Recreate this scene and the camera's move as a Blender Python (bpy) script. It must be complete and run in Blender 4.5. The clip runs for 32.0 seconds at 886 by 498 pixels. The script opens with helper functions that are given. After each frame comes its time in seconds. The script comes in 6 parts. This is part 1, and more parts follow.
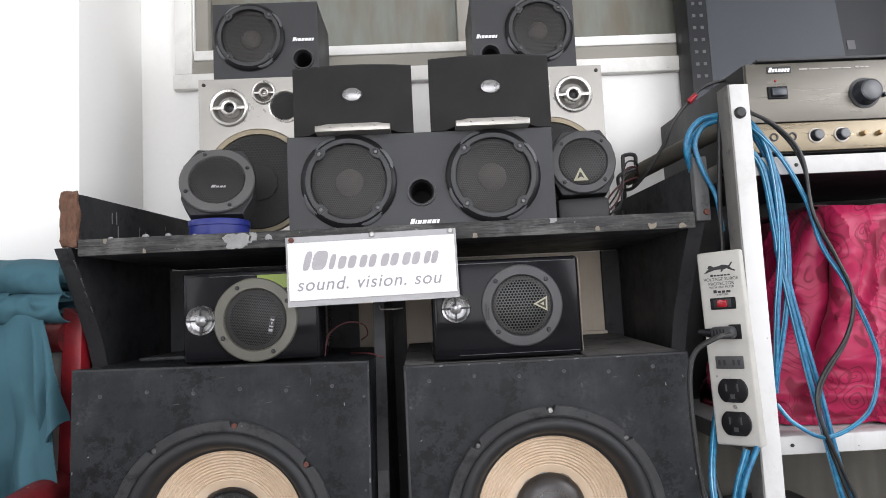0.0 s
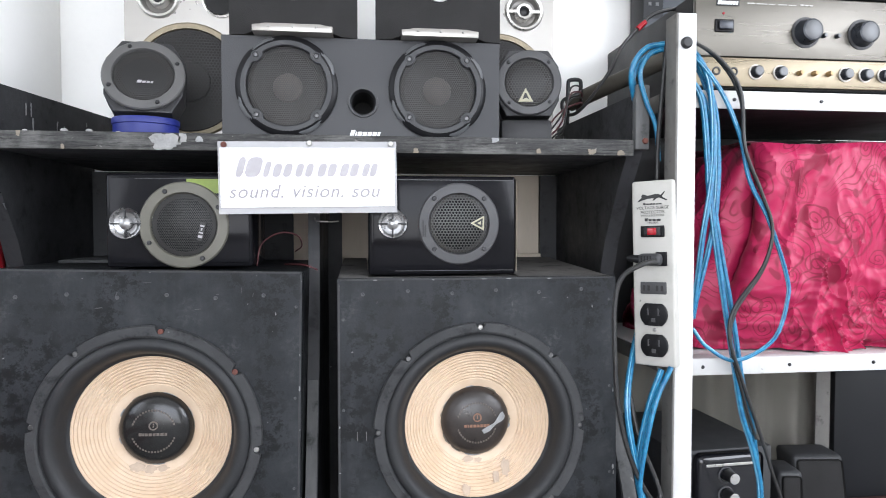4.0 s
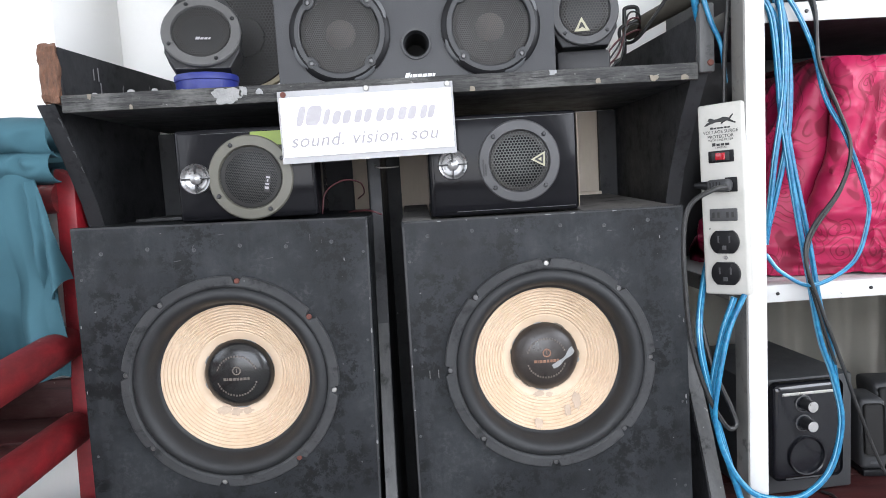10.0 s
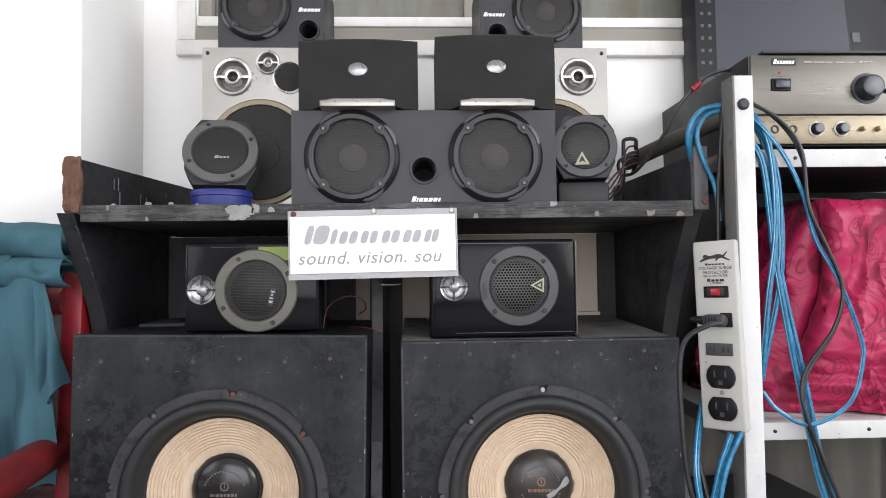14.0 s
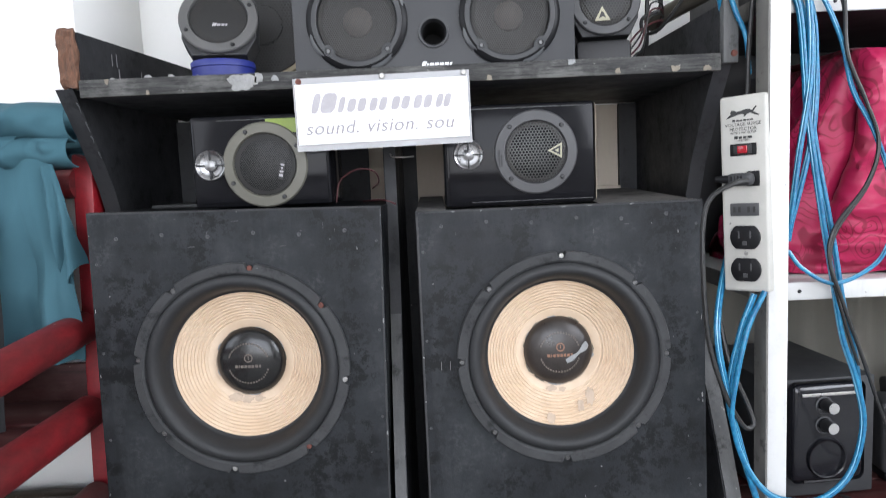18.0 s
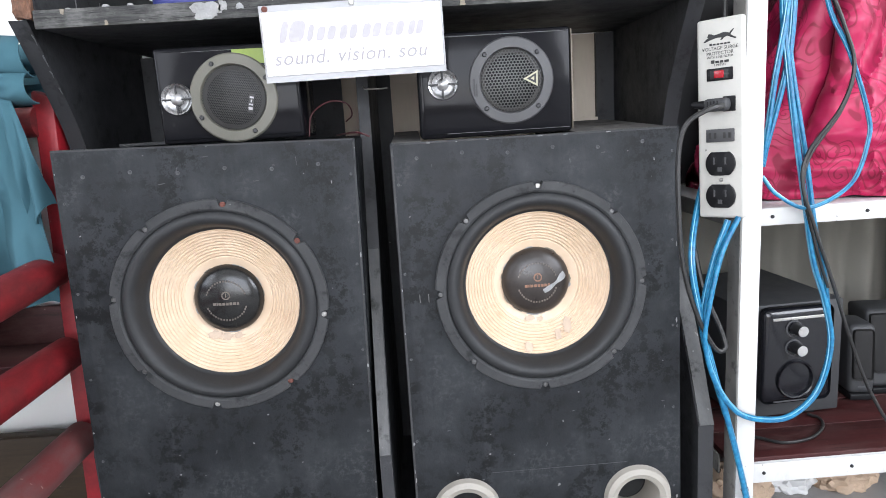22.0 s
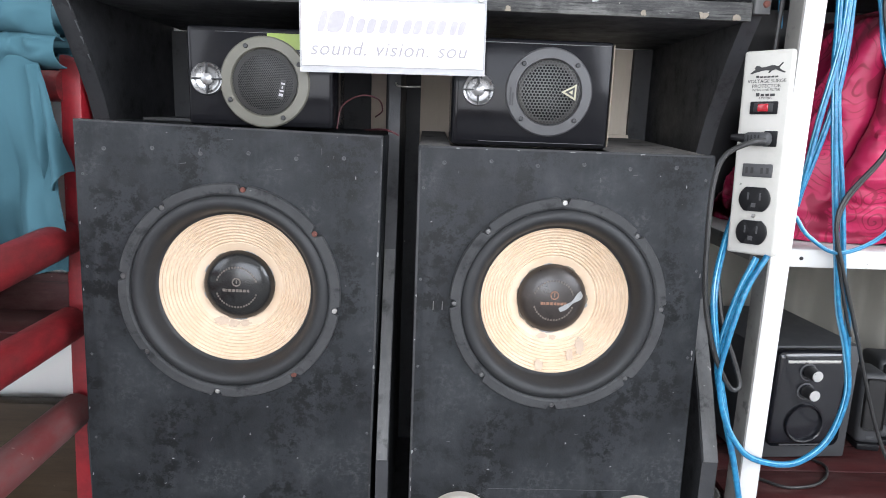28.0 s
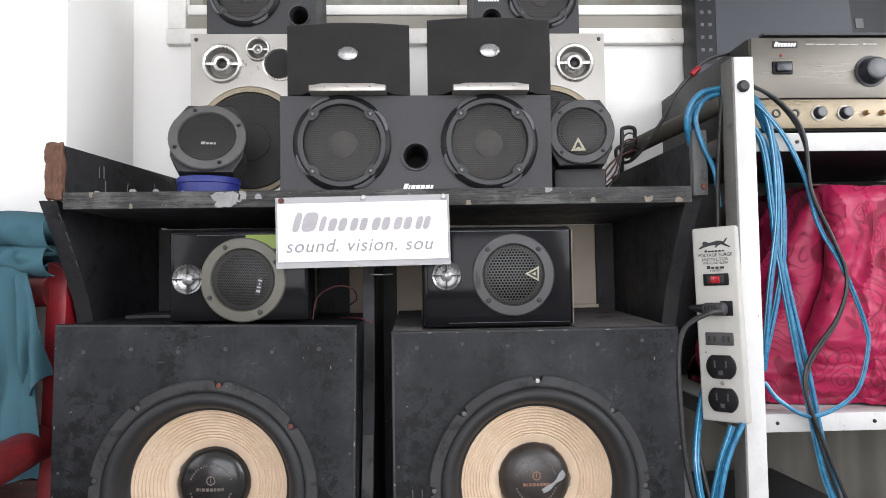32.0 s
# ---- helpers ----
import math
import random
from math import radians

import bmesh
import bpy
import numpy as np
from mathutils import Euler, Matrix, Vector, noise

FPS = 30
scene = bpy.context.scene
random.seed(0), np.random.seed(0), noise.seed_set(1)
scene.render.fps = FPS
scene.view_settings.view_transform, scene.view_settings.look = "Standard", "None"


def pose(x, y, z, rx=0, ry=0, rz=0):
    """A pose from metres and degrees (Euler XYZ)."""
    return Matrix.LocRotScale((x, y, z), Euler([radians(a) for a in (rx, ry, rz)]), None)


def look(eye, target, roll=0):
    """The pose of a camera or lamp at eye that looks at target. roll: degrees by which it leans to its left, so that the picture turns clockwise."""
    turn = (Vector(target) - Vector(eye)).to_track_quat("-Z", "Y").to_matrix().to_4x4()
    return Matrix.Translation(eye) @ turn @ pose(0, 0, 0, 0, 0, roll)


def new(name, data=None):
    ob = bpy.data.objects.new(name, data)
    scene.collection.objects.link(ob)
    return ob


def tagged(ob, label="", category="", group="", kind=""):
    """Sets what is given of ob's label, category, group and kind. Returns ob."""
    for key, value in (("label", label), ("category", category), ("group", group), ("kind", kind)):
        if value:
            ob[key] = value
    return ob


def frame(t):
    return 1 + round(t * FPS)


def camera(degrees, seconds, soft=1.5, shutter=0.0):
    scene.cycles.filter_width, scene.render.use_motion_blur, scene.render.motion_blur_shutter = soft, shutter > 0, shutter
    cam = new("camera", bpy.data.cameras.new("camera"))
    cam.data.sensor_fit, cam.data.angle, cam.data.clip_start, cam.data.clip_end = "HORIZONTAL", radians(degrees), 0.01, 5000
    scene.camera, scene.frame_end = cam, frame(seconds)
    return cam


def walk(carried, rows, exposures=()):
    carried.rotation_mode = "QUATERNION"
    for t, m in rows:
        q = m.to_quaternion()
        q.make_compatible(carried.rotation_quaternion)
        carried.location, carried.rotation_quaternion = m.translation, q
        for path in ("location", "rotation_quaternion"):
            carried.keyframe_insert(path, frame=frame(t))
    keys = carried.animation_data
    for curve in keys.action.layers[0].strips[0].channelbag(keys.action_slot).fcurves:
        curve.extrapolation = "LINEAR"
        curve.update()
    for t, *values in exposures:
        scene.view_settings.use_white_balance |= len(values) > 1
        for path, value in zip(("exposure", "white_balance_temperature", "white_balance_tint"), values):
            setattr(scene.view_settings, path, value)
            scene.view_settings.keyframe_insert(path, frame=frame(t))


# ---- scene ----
cam = camera(68.0, 32.0, soft=0.9, shutter=0.4)
PATH = [
    (0.0, 0.0696, 0.0287, 0.7715, 94.882, 2.860, -1.626),
    (0.5, 0.0687, 0.0260, 0.7740, 94.501, 2.746, -1.719),
    (1.0, 0.0639, 0.0256, 0.7708, 93.747, 2.734, -2.010),
    (1.5, 0.0727, 0.0311, 0.7664, 92.408, 2.773, -3.065),
    (2.0, 0.0708, 0.0305, 0.7635, 91.547, 2.897, -3.273),
    (2.5, 0.0670, 0.0331, 0.7579, 92.959, 1.780, -2.124),
    (3.0, 0.0684, 0.0373, 0.7551, 89.398, 3.305, -6.130),
    (3.5, 0.0655, 0.0530, 0.7433, 87.531, 1.206, -5.407),
    (4.0, 0.0703, 0.0364, 0.7625, 87.976, 0.059, -7.080),
    (4.5, 0.0765, 0.0280, 0.7660, 87.109, 0.474, -8.089),
    (6.5, 0.0740, 0.0273, 0.7532, 84.909, 2.745, -7.352),
    (7.0, 0.0728, 0.0277, 0.7552, 84.886, 2.751, -6.975),
    (7.5, 0.0709, 0.0266, 0.7551, 85.077, 2.997, -7.152),
    (8.0, 0.0707, 0.0293, 0.7546, 84.940, 3.131, -6.208),
    (8.5, 0.0703, 0.0288, 0.7517, 84.642, 3.313, -6.172),
    (9.0, 0.0663, 0.0288, 0.7503, 85.167, 3.088, -5.076),
    (9.5, 0.0546, 0.0330, 0.7435, 84.757, 3.258, -2.781),
    (10.0, 0.0554, 0.0334, 0.7397, 84.234, 3.356, -2.618),
    (10.5, 0.0579, 0.0327, 0.7407, 84.001, 3.766, -2.711),
    (11.0, 0.0541, 0.0304, 0.7389, 83.952, 3.867, -3.006),
    (11.5, 0.0565, 0.0293, 0.7388, 84.112, 4.057, -3.301),
    (12.0, 0.0529, 0.0296, 0.7563, 88.257, 2.713, -1.380),
    (12.5, 0.0665, 0.0190, 0.7805, 91.860, 1.304, -1.829),
    (13.0, 0.0606, 0.0157, 0.7839, 92.717, 0.795, -1.784),
    (13.5, 0.0592, 0.0167, 0.7853, 92.470, 0.541, -1.888),
    (14.0, 0.0573, 0.0168, 0.7828, 92.336, 0.762, -2.453),
    (14.5, 0.0546, 0.0173, 0.7811, 91.818, 0.806, -2.463),
    (16.5, 0.0520, 0.0220, 0.7715, 90.006, 2.316, -2.451),
    (17.0, 0.0562, 0.0245, 0.7648, 88.414, 2.487, -2.602),
    (17.5, 0.0612, 0.0262, 0.7510, 87.357, 2.393, -2.826),
    (18.0, 0.0634, 0.0422, 0.7303, 83.992, 2.550, -0.844),
    (18.5, 0.0700, 0.0462, 0.7188, 81.498, 2.126, -1.913),
    (19.0, 0.0697, 0.0474, 0.7099, 80.253, 2.894, -2.302),
    (19.5, 0.0670, 0.0456, 0.7092, 79.808, 3.070, -2.487),
    (20.0, 0.0679, 0.0445, 0.7116, 79.768, 3.227, -2.463),
    (20.5, 0.0672, 0.0427, 0.7110, 79.317, 3.410, -2.493),
    (21.0, 0.0673, 0.0439, 0.7120, 79.236, 3.484, -2.524),
    (21.5, 0.0693, 0.0441, 0.7109, 79.061, 3.479, -2.524),
    (22.0, 0.0684, 0.0443, 0.7110, 79.122, 3.477, -2.678),
    (22.5, 0.0649, 0.0423, 0.7122, 79.467, 3.138, -2.985),
    (23.0, 0.0668, 0.0417, 0.7125, 79.457, 3.262, -2.942),
    (23.5, 0.0632, 0.0438, 0.7128, 79.132, 3.145, -2.671),
    (24.0, 0.0469, 0.0455, 0.7284, 79.890, 1.597, -0.582),
    (24.5, 0.0407, 0.0322, 0.7419, 81.288, 0.253, -0.449),
    (26.5, 0.0467, 0.0324, 0.7378, 81.495, 0.117, -1.088),
    (27.0, 0.0535, 0.0411, 0.7287, 81.036, 0.604, -2.209),
    (27.5, 0.0489, 0.0630, 0.7203, 80.101, 0.288, -1.792),
    (28.0, 0.0479, 0.0688, 0.7253, 78.667, -2.106, -1.223),
    (28.5, 0.0489, 0.0572, 0.7323, 79.973, -2.253, -2.775),
    (29.0, 0.0570, 0.0686, 0.7249, 79.151, -2.163, -4.397),
    (29.5, 0.0680, 0.0595, 0.7229, 79.714, -0.930, -5.756),
    (30.0, 0.0733, 0.0611, 0.7164, 80.941, -0.240, -4.337),
    (30.5, 0.0726, 0.0596, 0.7359, 85.209, 0.300, -2.008),
    (31.0, 0.0697, 0.0457, 0.7577, 89.443, 1.137, -1.890),
    (31.5, 0.0741, 0.0449, 0.7610, 92.308, 0.949, -2.382),
    (32.0, 0.0744, 0.0430, 0.7628, 92.492, 0.905, -2.181),
]
walk(cam, [(t, pose(x, y, z, rx, ry, rz)) for t, x, y, z, rx, ry, rz in PATH],
     [(0, -0.49, 6650, 13.0), (1.5, -0.41, 6650, 13.0), (2.5, -0.40, 6650, 13.0), (4, -0.03, 6350, 11.5), (7, 0.07, 6350, 11.5), (11.5, 0.05, 6350, 11.5), (13, -0.44, 6650, 13.0), (16.5, -0.36, 6650, 13.0), (17.0, -0.19, 6500, 12.2), (17.6, -0.12, 6350, 11.5), (18.1, -0.12, 6350, 11.5), (18.7, 0.15, 6350, 11.5), (19, 0.21, 6350, 11.5), (24, 0.21, 6350, 11.5), (26.8, 0.14, 6350, 11.5), (28, 0.23, 6350, 11.5), (30, 0.35, 6350, 11.5), (31, -0.08, 6350, 11.5), (32, -0.36, 6650, 13.0)])

# ---- world and lights ----
world = bpy.data.worlds.new("overcast_sky")
scene.world = world
world.use_nodes = True
wn = world.node_tree
sky = wn.nodes.new("ShaderNodeTexSky")
sky.sky_type, sky.sun_disc = "NISHITA", False
sky.sun_elevation, sky.sun_rotation = radians(42), radians(200)
wn.links.new(sky.outputs[0], wn.nodes["Background"].inputs[0])
wn.nodes["Background"].inputs[1].default_value = 0.12

sun_data = bpy.data.lights.new("sun", "SUN")
sun_data.energy, sun_data.angle, sun_data.color = 1.0, radians(12), (1.0, 0.96, 0.9)
sun = new("sun", sun_data)
sun.matrix_world = look((0, 0, 5), (0.9, 2.4, 0.2))


def opening_light(name, eye, target, w, h, watts, colour):
    d = bpy.data.lights.new(name, "AREA")
    d.shape, d.size, d.size_y, d.energy, d.color = "RECTANGLE", w, h, watts, colour
    ob = new(name, d)
    ob.matrix_world = look(eye, target)
    return ob


opening_light("doorway_daylight", (0.1, -2.42, 1.25), (0.1, 1.0, 0.9), 2.6, 1.9, 98, (0.94, 0.975, 1.04))
# Two side lamps added to balance the light; their windows are never in view.
opening_light("west_side_fill", (-2.12, -0.3, 1.55), (0.3, 1.1, 0.9), 1.5, 1.2, 23, (0.94, 0.975, 1.04))
opening_light("east_side_fill", (2.12, -0.5, 1.55), (-0.3, 1.2, 1.0), 1.5, 1.2, 60, (0.94, 0.975, 1.04))


# ---- materials ----
def nodes_of(name):
    m = bpy.data.materials.new(name)
    m.use_nodes = True
    nt = m.node_tree
    return m, nt, nt.nodes["Principled BSDF"]


def link(nt, a, b):
    nt.links.new(a, b)


def tex_noise(nt, scale, detail=4.0, rough=0.6, stretch=None, kind="Object"):
    tc = nt.nodes.new("ShaderNodeTexCoord")
    n = nt.nodes.new("ShaderNodeTexNoise")
    n.inputs["Scale"].default_value = scale
    n.inputs["Detail"].default_value = detail
    n.inputs["Roughness"].default_value = rough
    src = tc.outputs[kind]
    if stretch:
        mp = nt.nodes.new("ShaderNodeMapping")
        mp.inputs["Scale"].default_value = stretch
        link(nt, src, mp.inputs[0])
        src = mp.outputs[0]
    link(nt, src, n.inputs["Vector"])
    return n.outputs["Fac"]


def ramp(nt, fac, stops):
    r = nt.nodes.new("ShaderNodeValToRGB")
    els = r.color_ramp.elements
    while len(els) < len(stops):
        els.new(0.5)
    for e, (p, c) in zip(els, stops):
        e.position = p
        e.color = (c, c, c, 1) if isinstance(c, (int, float)) else (*c, 1)
    link(nt, fac, r.inputs[0])
    return r.outputs[0]


def mixc(nt, fac, a, b):
    m = nt.nodes.new("ShaderNodeMix")
    m.data_type = "RGBA"
    for sock, v in ((m.inputs[0], fac), (m.inputs[6], a), (m.inputs[7], b)):
        if isinstance(v, tuple):
            sock.default_value = (*v, 1)
        elif isinstance(v, (int, float)):
            sock.default_value = v
        else:
            link(nt, v, sock)
    return m.outputs[2]


def bump(nt, bsdf, height, strength, dist=0.002):
    b = nt.nodes.new("ShaderNodeBump")
    b.inputs["Strength"].default_value = strength
    b.inputs["Distance"].default_value = dist
    link(nt, height, b.inputs["Height"])
    link(nt, b.outputs[0], bsdf.inputs["Normal"])


def surface(name, colour, rough=0.5, metal=0.0, vary=0.25, scale=9.0, fine=160.0, relief=0.15, stretch=None, coat=0.0, spec=0.5):
    """A plain material with large blotches and fine grain."""
    m, nt, b = nodes_of(name)
    big = tex_noise(nt, scale, 5, 0.65, stretch)
    small = tex_noise(nt, fine, 3, 0.6, stretch)
    dark = tuple(c * (1 - vary) for c in colour)
    light = tuple(min(1, c * (1 + vary)) for c in colour)
    c1 = mixc(nt, ramp(nt, big, [(0.3, 0.0), (0.7, 1.0)]), dark, light)
    c2 = mixc(nt, ramp(nt, small, [(0.35, 0.0), (0.65, 1.0)]), c1, colour)
    link(nt, c2, b.inputs["Base Color"])
    link(nt, ramp(nt, big, [(0.25, max(0.03, rough - 0.12)), (0.75, min(1, rough + 0.12))]), b.inputs["Roughness"])
    b.inputs["Metallic"].default_value = metal
    b.inputs["Specular IOR Level"].default_value = spec
    b.inputs["Coat Weight"].default_value = coat
    if relief:
        bump(nt, b, small, relief, 0.001)
    return m


def worn_paint(name, colour, chip, dust, rough=0.55, chips=0.72, dust_amt=0.5, stretch=None, relief=0.3):
    """Old paint: dusty patches, dark bare blotches, scattered light chips and scratches."""
    m, nt, b = nodes_of(name)
    patches = tex_noise(nt, 7, 6, 0.7, stretch)
    mottles = tex_noise(nt, 26, 5, 0.7)
    grain = tex_noise(nt, 220, 3, 0.6, stretch)
    spots = tex_noise(nt, 75, 2, 0.5)
    scratch = tex_noise(nt, 40, 4, 0.7, (9.0, 9.0, 0.6))
    c = mixc(nt, ramp(nt, patches, [(0.36, 0.0), (0.68, dust_amt)]), colour, dust)
    c = mixc(nt, ramp(nt, mottles, [(0.56, 0.0), (0.66, 0.75)]), c, tuple(v * 0.35 for v in colour))
    c = mixc(nt, ramp(nt, scratch, [(0.70, 0.0), (0.76, 0.35)]), c, chip)
    c = mixc(nt, ramp(nt, spots, [(chips, 0.0), (chips + 0.03, 0.8)]), c, chip)
    link(nt, c, b.inputs["Base Color"])
    link(nt, ramp(nt, mottles, [(0.3, rough), (0.7, min(1, rough + 0.25))]), b.inputs["Roughness"])
    b.inputs["Specular IOR Level"].default_value = 0.35
    bump(nt, b, grain, relief, 0.0012)
    return m




def times(nt, a, b):
    m = nt.nodes.new("ShaderNodeMath")
    m.operation = "MULTIPLY"
    link(nt, a, m.inputs[0])
    link(nt, b, m.inputs[1])
    return m.outputs[0]


def sub_paint():
    """Black brushed-on paint gone patchy: clusters of dark blotches, pale rubbed areas, runs and scratches."""
    m, nt, b = nodes_of("patchy_black_paint")
    big = tex_noise(nt, 5.5, 6, 0.7)
    cluster = tex_noise(nt, 8, 3, 0.55)
    mott = tex_noise(nt, 44, 7, 0.8)
    fine = tex_noise(nt, 110, 5, 0.75)
    runs = tex_noise(nt, 30, 4, 0.65, (1.0, 1.0, 0.12))
    scr = tex_noise(nt, 26, 5, 0.8, (6.0, 6.0, 1.0))
    scr2 = tex_noise(nt, 22, 5, 0.8, (1.0, 1.0, 9.0))
    spots = tex_noise(nt, 85, 2, 0.5)
    grain = tex_noise(nt, 260, 3, 0.6)
    c = mixc(nt, ramp(nt, big, [(0.40, 0.0), (0.62, 1.0)]), (0.0115, 0.0130, 0.0150), (0.0240, 0.0264, 0.0294))
    c = mixc(nt, ramp(nt, runs, [(0.55, 0.0), (0.72, 0.3)]), c, (0.044, 0.047, 0.050))
    blot = times(nt, ramp(nt, cluster, [(0.44, 0.0), (0.56, 1.0)]), ramp(nt, mott, [(0.47, 0.0), (0.54, 1.0)]))
    c = mixc(nt, blot, c, (0.0048, 0.0052, 0.0058))
    c = mixc(nt, times(nt, ramp(nt, cluster, [(0.32, 1.0), (0.48, 0.0)]), ramp(nt, fine, [(0.48, 0.0), (0.62, 0.6)])), c, (0.060, 0.063, 0.066))
    c = mixc(nt, ramp(nt, scr, [(0.700, 0.0), (0.715, 0.5)]), c, (0.15, 0.15, 0.15))
    c = mixc(nt, ramp(nt, scr2, [(0.725, 0.0), (0.740, 0.4)]), c, (0.13, 0.13, 0.135))
    c = mixc(nt, ramp(nt, spots, [(0.740, 0.0), (0.760, 0.75)]), c, (0.19, 0.19, 0.19))
    link(nt, c, b.inputs["Base Color"])
    link(nt, ramp(nt, mott, [(0.35, 0.66), (0.62, 0.42)]), b.inputs["Roughness"])
    b.inputs["Specular IOR Level"].default_value = 0.22
    bump(nt, b, grain, 0.22, 0.0010)
    return m


def scuffed_white(name, colour, dirt, rough):
    """White paint with smudges, thin scratches and a little grime."""
    m, nt, b = nodes_of(name)
    smudge = tex_noise(nt, 9, 6, 0.75)
    streak = tex_noise(nt, 24, 5, 0.75, (1.0, 1.0, 0.25))
    speck = tex_noise(nt, 130, 2, 0.5)
    scr = tex_noise(nt, 30, 5, 0.8, (7.0, 7.0, 1.0))
    fine = tex_noise(nt, 240, 3, 0.6)
    c = mixc(nt, ramp(nt, smudge, [(0.50, 0.0), (0.72, 0.45)]), colour, dirt)
    c = mixc(nt, ramp(nt, streak, [(0.58, 0.0), (0.75, 0.35)]), c, dirt)
    c = mixc(nt, ramp(nt, scr, [(0.70, 0.0), (0.72, 0.45)]), c, tuple(v * 0.7 for v in dirt))
    c = mixc(nt, ramp(nt, speck, [(0.74, 0.0), (0.76, 0.7)]), c, tuple(v * 0.35 for v in dirt))
    link(nt, c, b.inputs["Base Color"])
    link(nt, ramp(nt, smudge, [(0.3, rough - 0.08), (0.7, rough + 0.2)]), b.inputs["Roughness"])
    bump(nt, b, fine, 0.15, 0.0008)
    return m


def grimy_red(name, colour, grime, rough):
    """Old red paint, dulled by dark or dusty grime along the grain and nicked here and there."""
    m, nt, b = nodes_of(name)
    big = tex_noise(nt, 7, 6, 0.72, (1.5, 0.6, 1.5))
    cloud = tex_noise(nt, 18, 5, 0.7)
    scr = tex_noise(nt, 26, 5, 0.8, (6.0, 0.7, 6.0))
    spots = tex_noise(nt, 90, 2, 0.5)
    fine = tex_noise(nt, 180, 3, 0.6)
    c = mixc(nt, ramp(nt, big, [(0.40, 0.0), (0.66, 0.85)]), colour, grime)
    c = mixc(nt, ramp(nt, cloud, [(0.52, 0.0), (0.75, 0.5)]), c, grime)
    c = mixc(nt, ramp(nt, scr, [(0.70, 0.0), (0.73, 0.35)]), c, (0.30, 0.12, 0.10))
    c = mixc(nt, ramp(nt, spots, [(0.76, 0.0), (0.78, 0.5)]), c, (0.34, 0.26, 0.22))
    link(nt, c, b.inputs["Base Color"])
    link(nt, ramp(nt, big, [(0.35, rough - 0.05), (0.7, rough + 0.25)]), b.inputs["Roughness"])
    bump(nt, b, fine, 0.2, 0.001)
    return m


def board_grain(name, colour, dust, dark):
    """Stained boards with long grain, dark cracks and rubbed dusty patches."""
    m, nt, b = nodes_of(name)
    grain = tex_noise(nt, 16, 6, 0.75, (0.35, 5.0, 5.0))
    crack = tex_noise(nt, 34, 4, 0.7, (0.25, 6.0, 6.0))
    dusty = tex_noise(nt, 8, 6, 0.75, (0.6, 1.5, 1.5))
    spots = tex_noise(nt, 100, 2, 0.5)
    c = mixc(nt, ramp(nt, grain, [(0.35, 0.0), (0.65, 1.0)]), tuple(v * 0.6 for v in colour), colour)
    c = mixc(nt, ramp(nt, dusty, [(0.48, 0.0), (0.72, 0.8)]), c, dust)
    c = mixc(nt, ramp(nt, crack, [(0.60, 0.0), (0.68, 0.9)]), c, dark)
    c = mixc(nt, ramp(nt, spots, [(0.75, 0.0), (0.77, 0.6)]), c, (0.22, 0.19, 0.17))
    link(nt, c, b.inputs["Base Color"])
    link(nt, ramp(nt, dusty, [(0.3, 0.42), (0.7, 0.75)]), b.inputs["Roughness"])
    b.inputs["Specular IOR Level"].default_value = 0.3
    bump(nt, b, grain, 0.35, 0.0012)
    return m


M_SUB = sub_paint()
M_CAB = worn_paint("scuffed_black_board", (0.024, 0.025, 0.0275), (0.30, 0.29, 0.27), (0.046, 0.046, 0.048), 0.45, 0.775, 0.45)
def split_edge():
    """A worn board edge: dark paint split along the grain, rubbed grey, flecked with bare wood."""
    m, nt, b = nodes_of("worn_shelf_edge")
    streak = tex_noise(nt, 9, 7, 0.8, (1.6, 4.0, 16.0))
    crack = tex_noise(nt, 16, 5, 0.75, (1.0, 4.0, 18.0))
    rub = tex_noise(nt, 10, 5, 0.7)
    flake = tex_noise(nt, 55, 4, 0.7, (0.7, 1.0, 1.4))
    c = mixc(nt, ramp(nt, streak, [(0.42, 0.0), (0.60, 1.0)]), (0.017, 0.017, 0.017), (0.054, 0.054, 0.051))
    c = mixc(nt, times(nt, ramp(nt, rub, [(0.48, 0.0), (0.62, 1.0)]), ramp(nt, streak, [(0.40, 0.2), (0.60, 0.85)])), c, (0.125, 0.124, 0.118))
    c = mixc(nt, ramp(nt, crack, [(0.56, 0.0), (0.62, 0.95)]), c, (0.006, 0.006, 0.006))
    c = mixc(nt, ramp(nt, flake, [(0.655, 0.0), (0.69, 0.8)]), c, (0.24, 0.23, 0.215))
    link(nt, c, b.inputs["Base Color"])
    b.inputs["Roughness"].default_value = 0.62
    b.inputs["Specular IOR Level"].default_value = 0.35
    bump(nt, b, crack, 0.6, 0.0015)
    return m


M_EDGE = split_edge()
M_BEIGE_SHEET = surface("plain_beige_sheet", (0.56, 0.49, 0.40), 0.75, 0, 0.12, 7, 200, 0.2, (1, 1, 0.2))
M_RAW = surface("splintered_raw_wood", (0.125, 0.062, 0.038), 0.85, 0, 0.8, 60, 300, 0.9, (4, 4, 1))
M_CHIP = surface("bare_pale_wood_chip", (0.19, 0.165, 0.13), 0.85, 0, 0.3, 60, 300, 0.5)
M_PAINTSMEAR = surface("grey_white_paint_smear", (0.235, 0.24, 0.24), 0.7, 0, 0.4, 60, 300, 0.5)
M_VINYL = surface("dark_grey_vinyl_cabinet", (0.0195, 0.0205, 0.0232), 0.5, 0, 0.10, 5, 420, 0.25)
M_CLOTH_BLK = surface("black_grille_cloth", (0.0115, 0.0110, 0.0108), 0.9, 0, 0.2, 12, 900, 0.5)
M_PLASTIC = surface("black_plastic", (0.010, 0.010, 0.011), 0.36, 0, 0.2, 14, 300, 0.1, None, 0.0, 0.15)
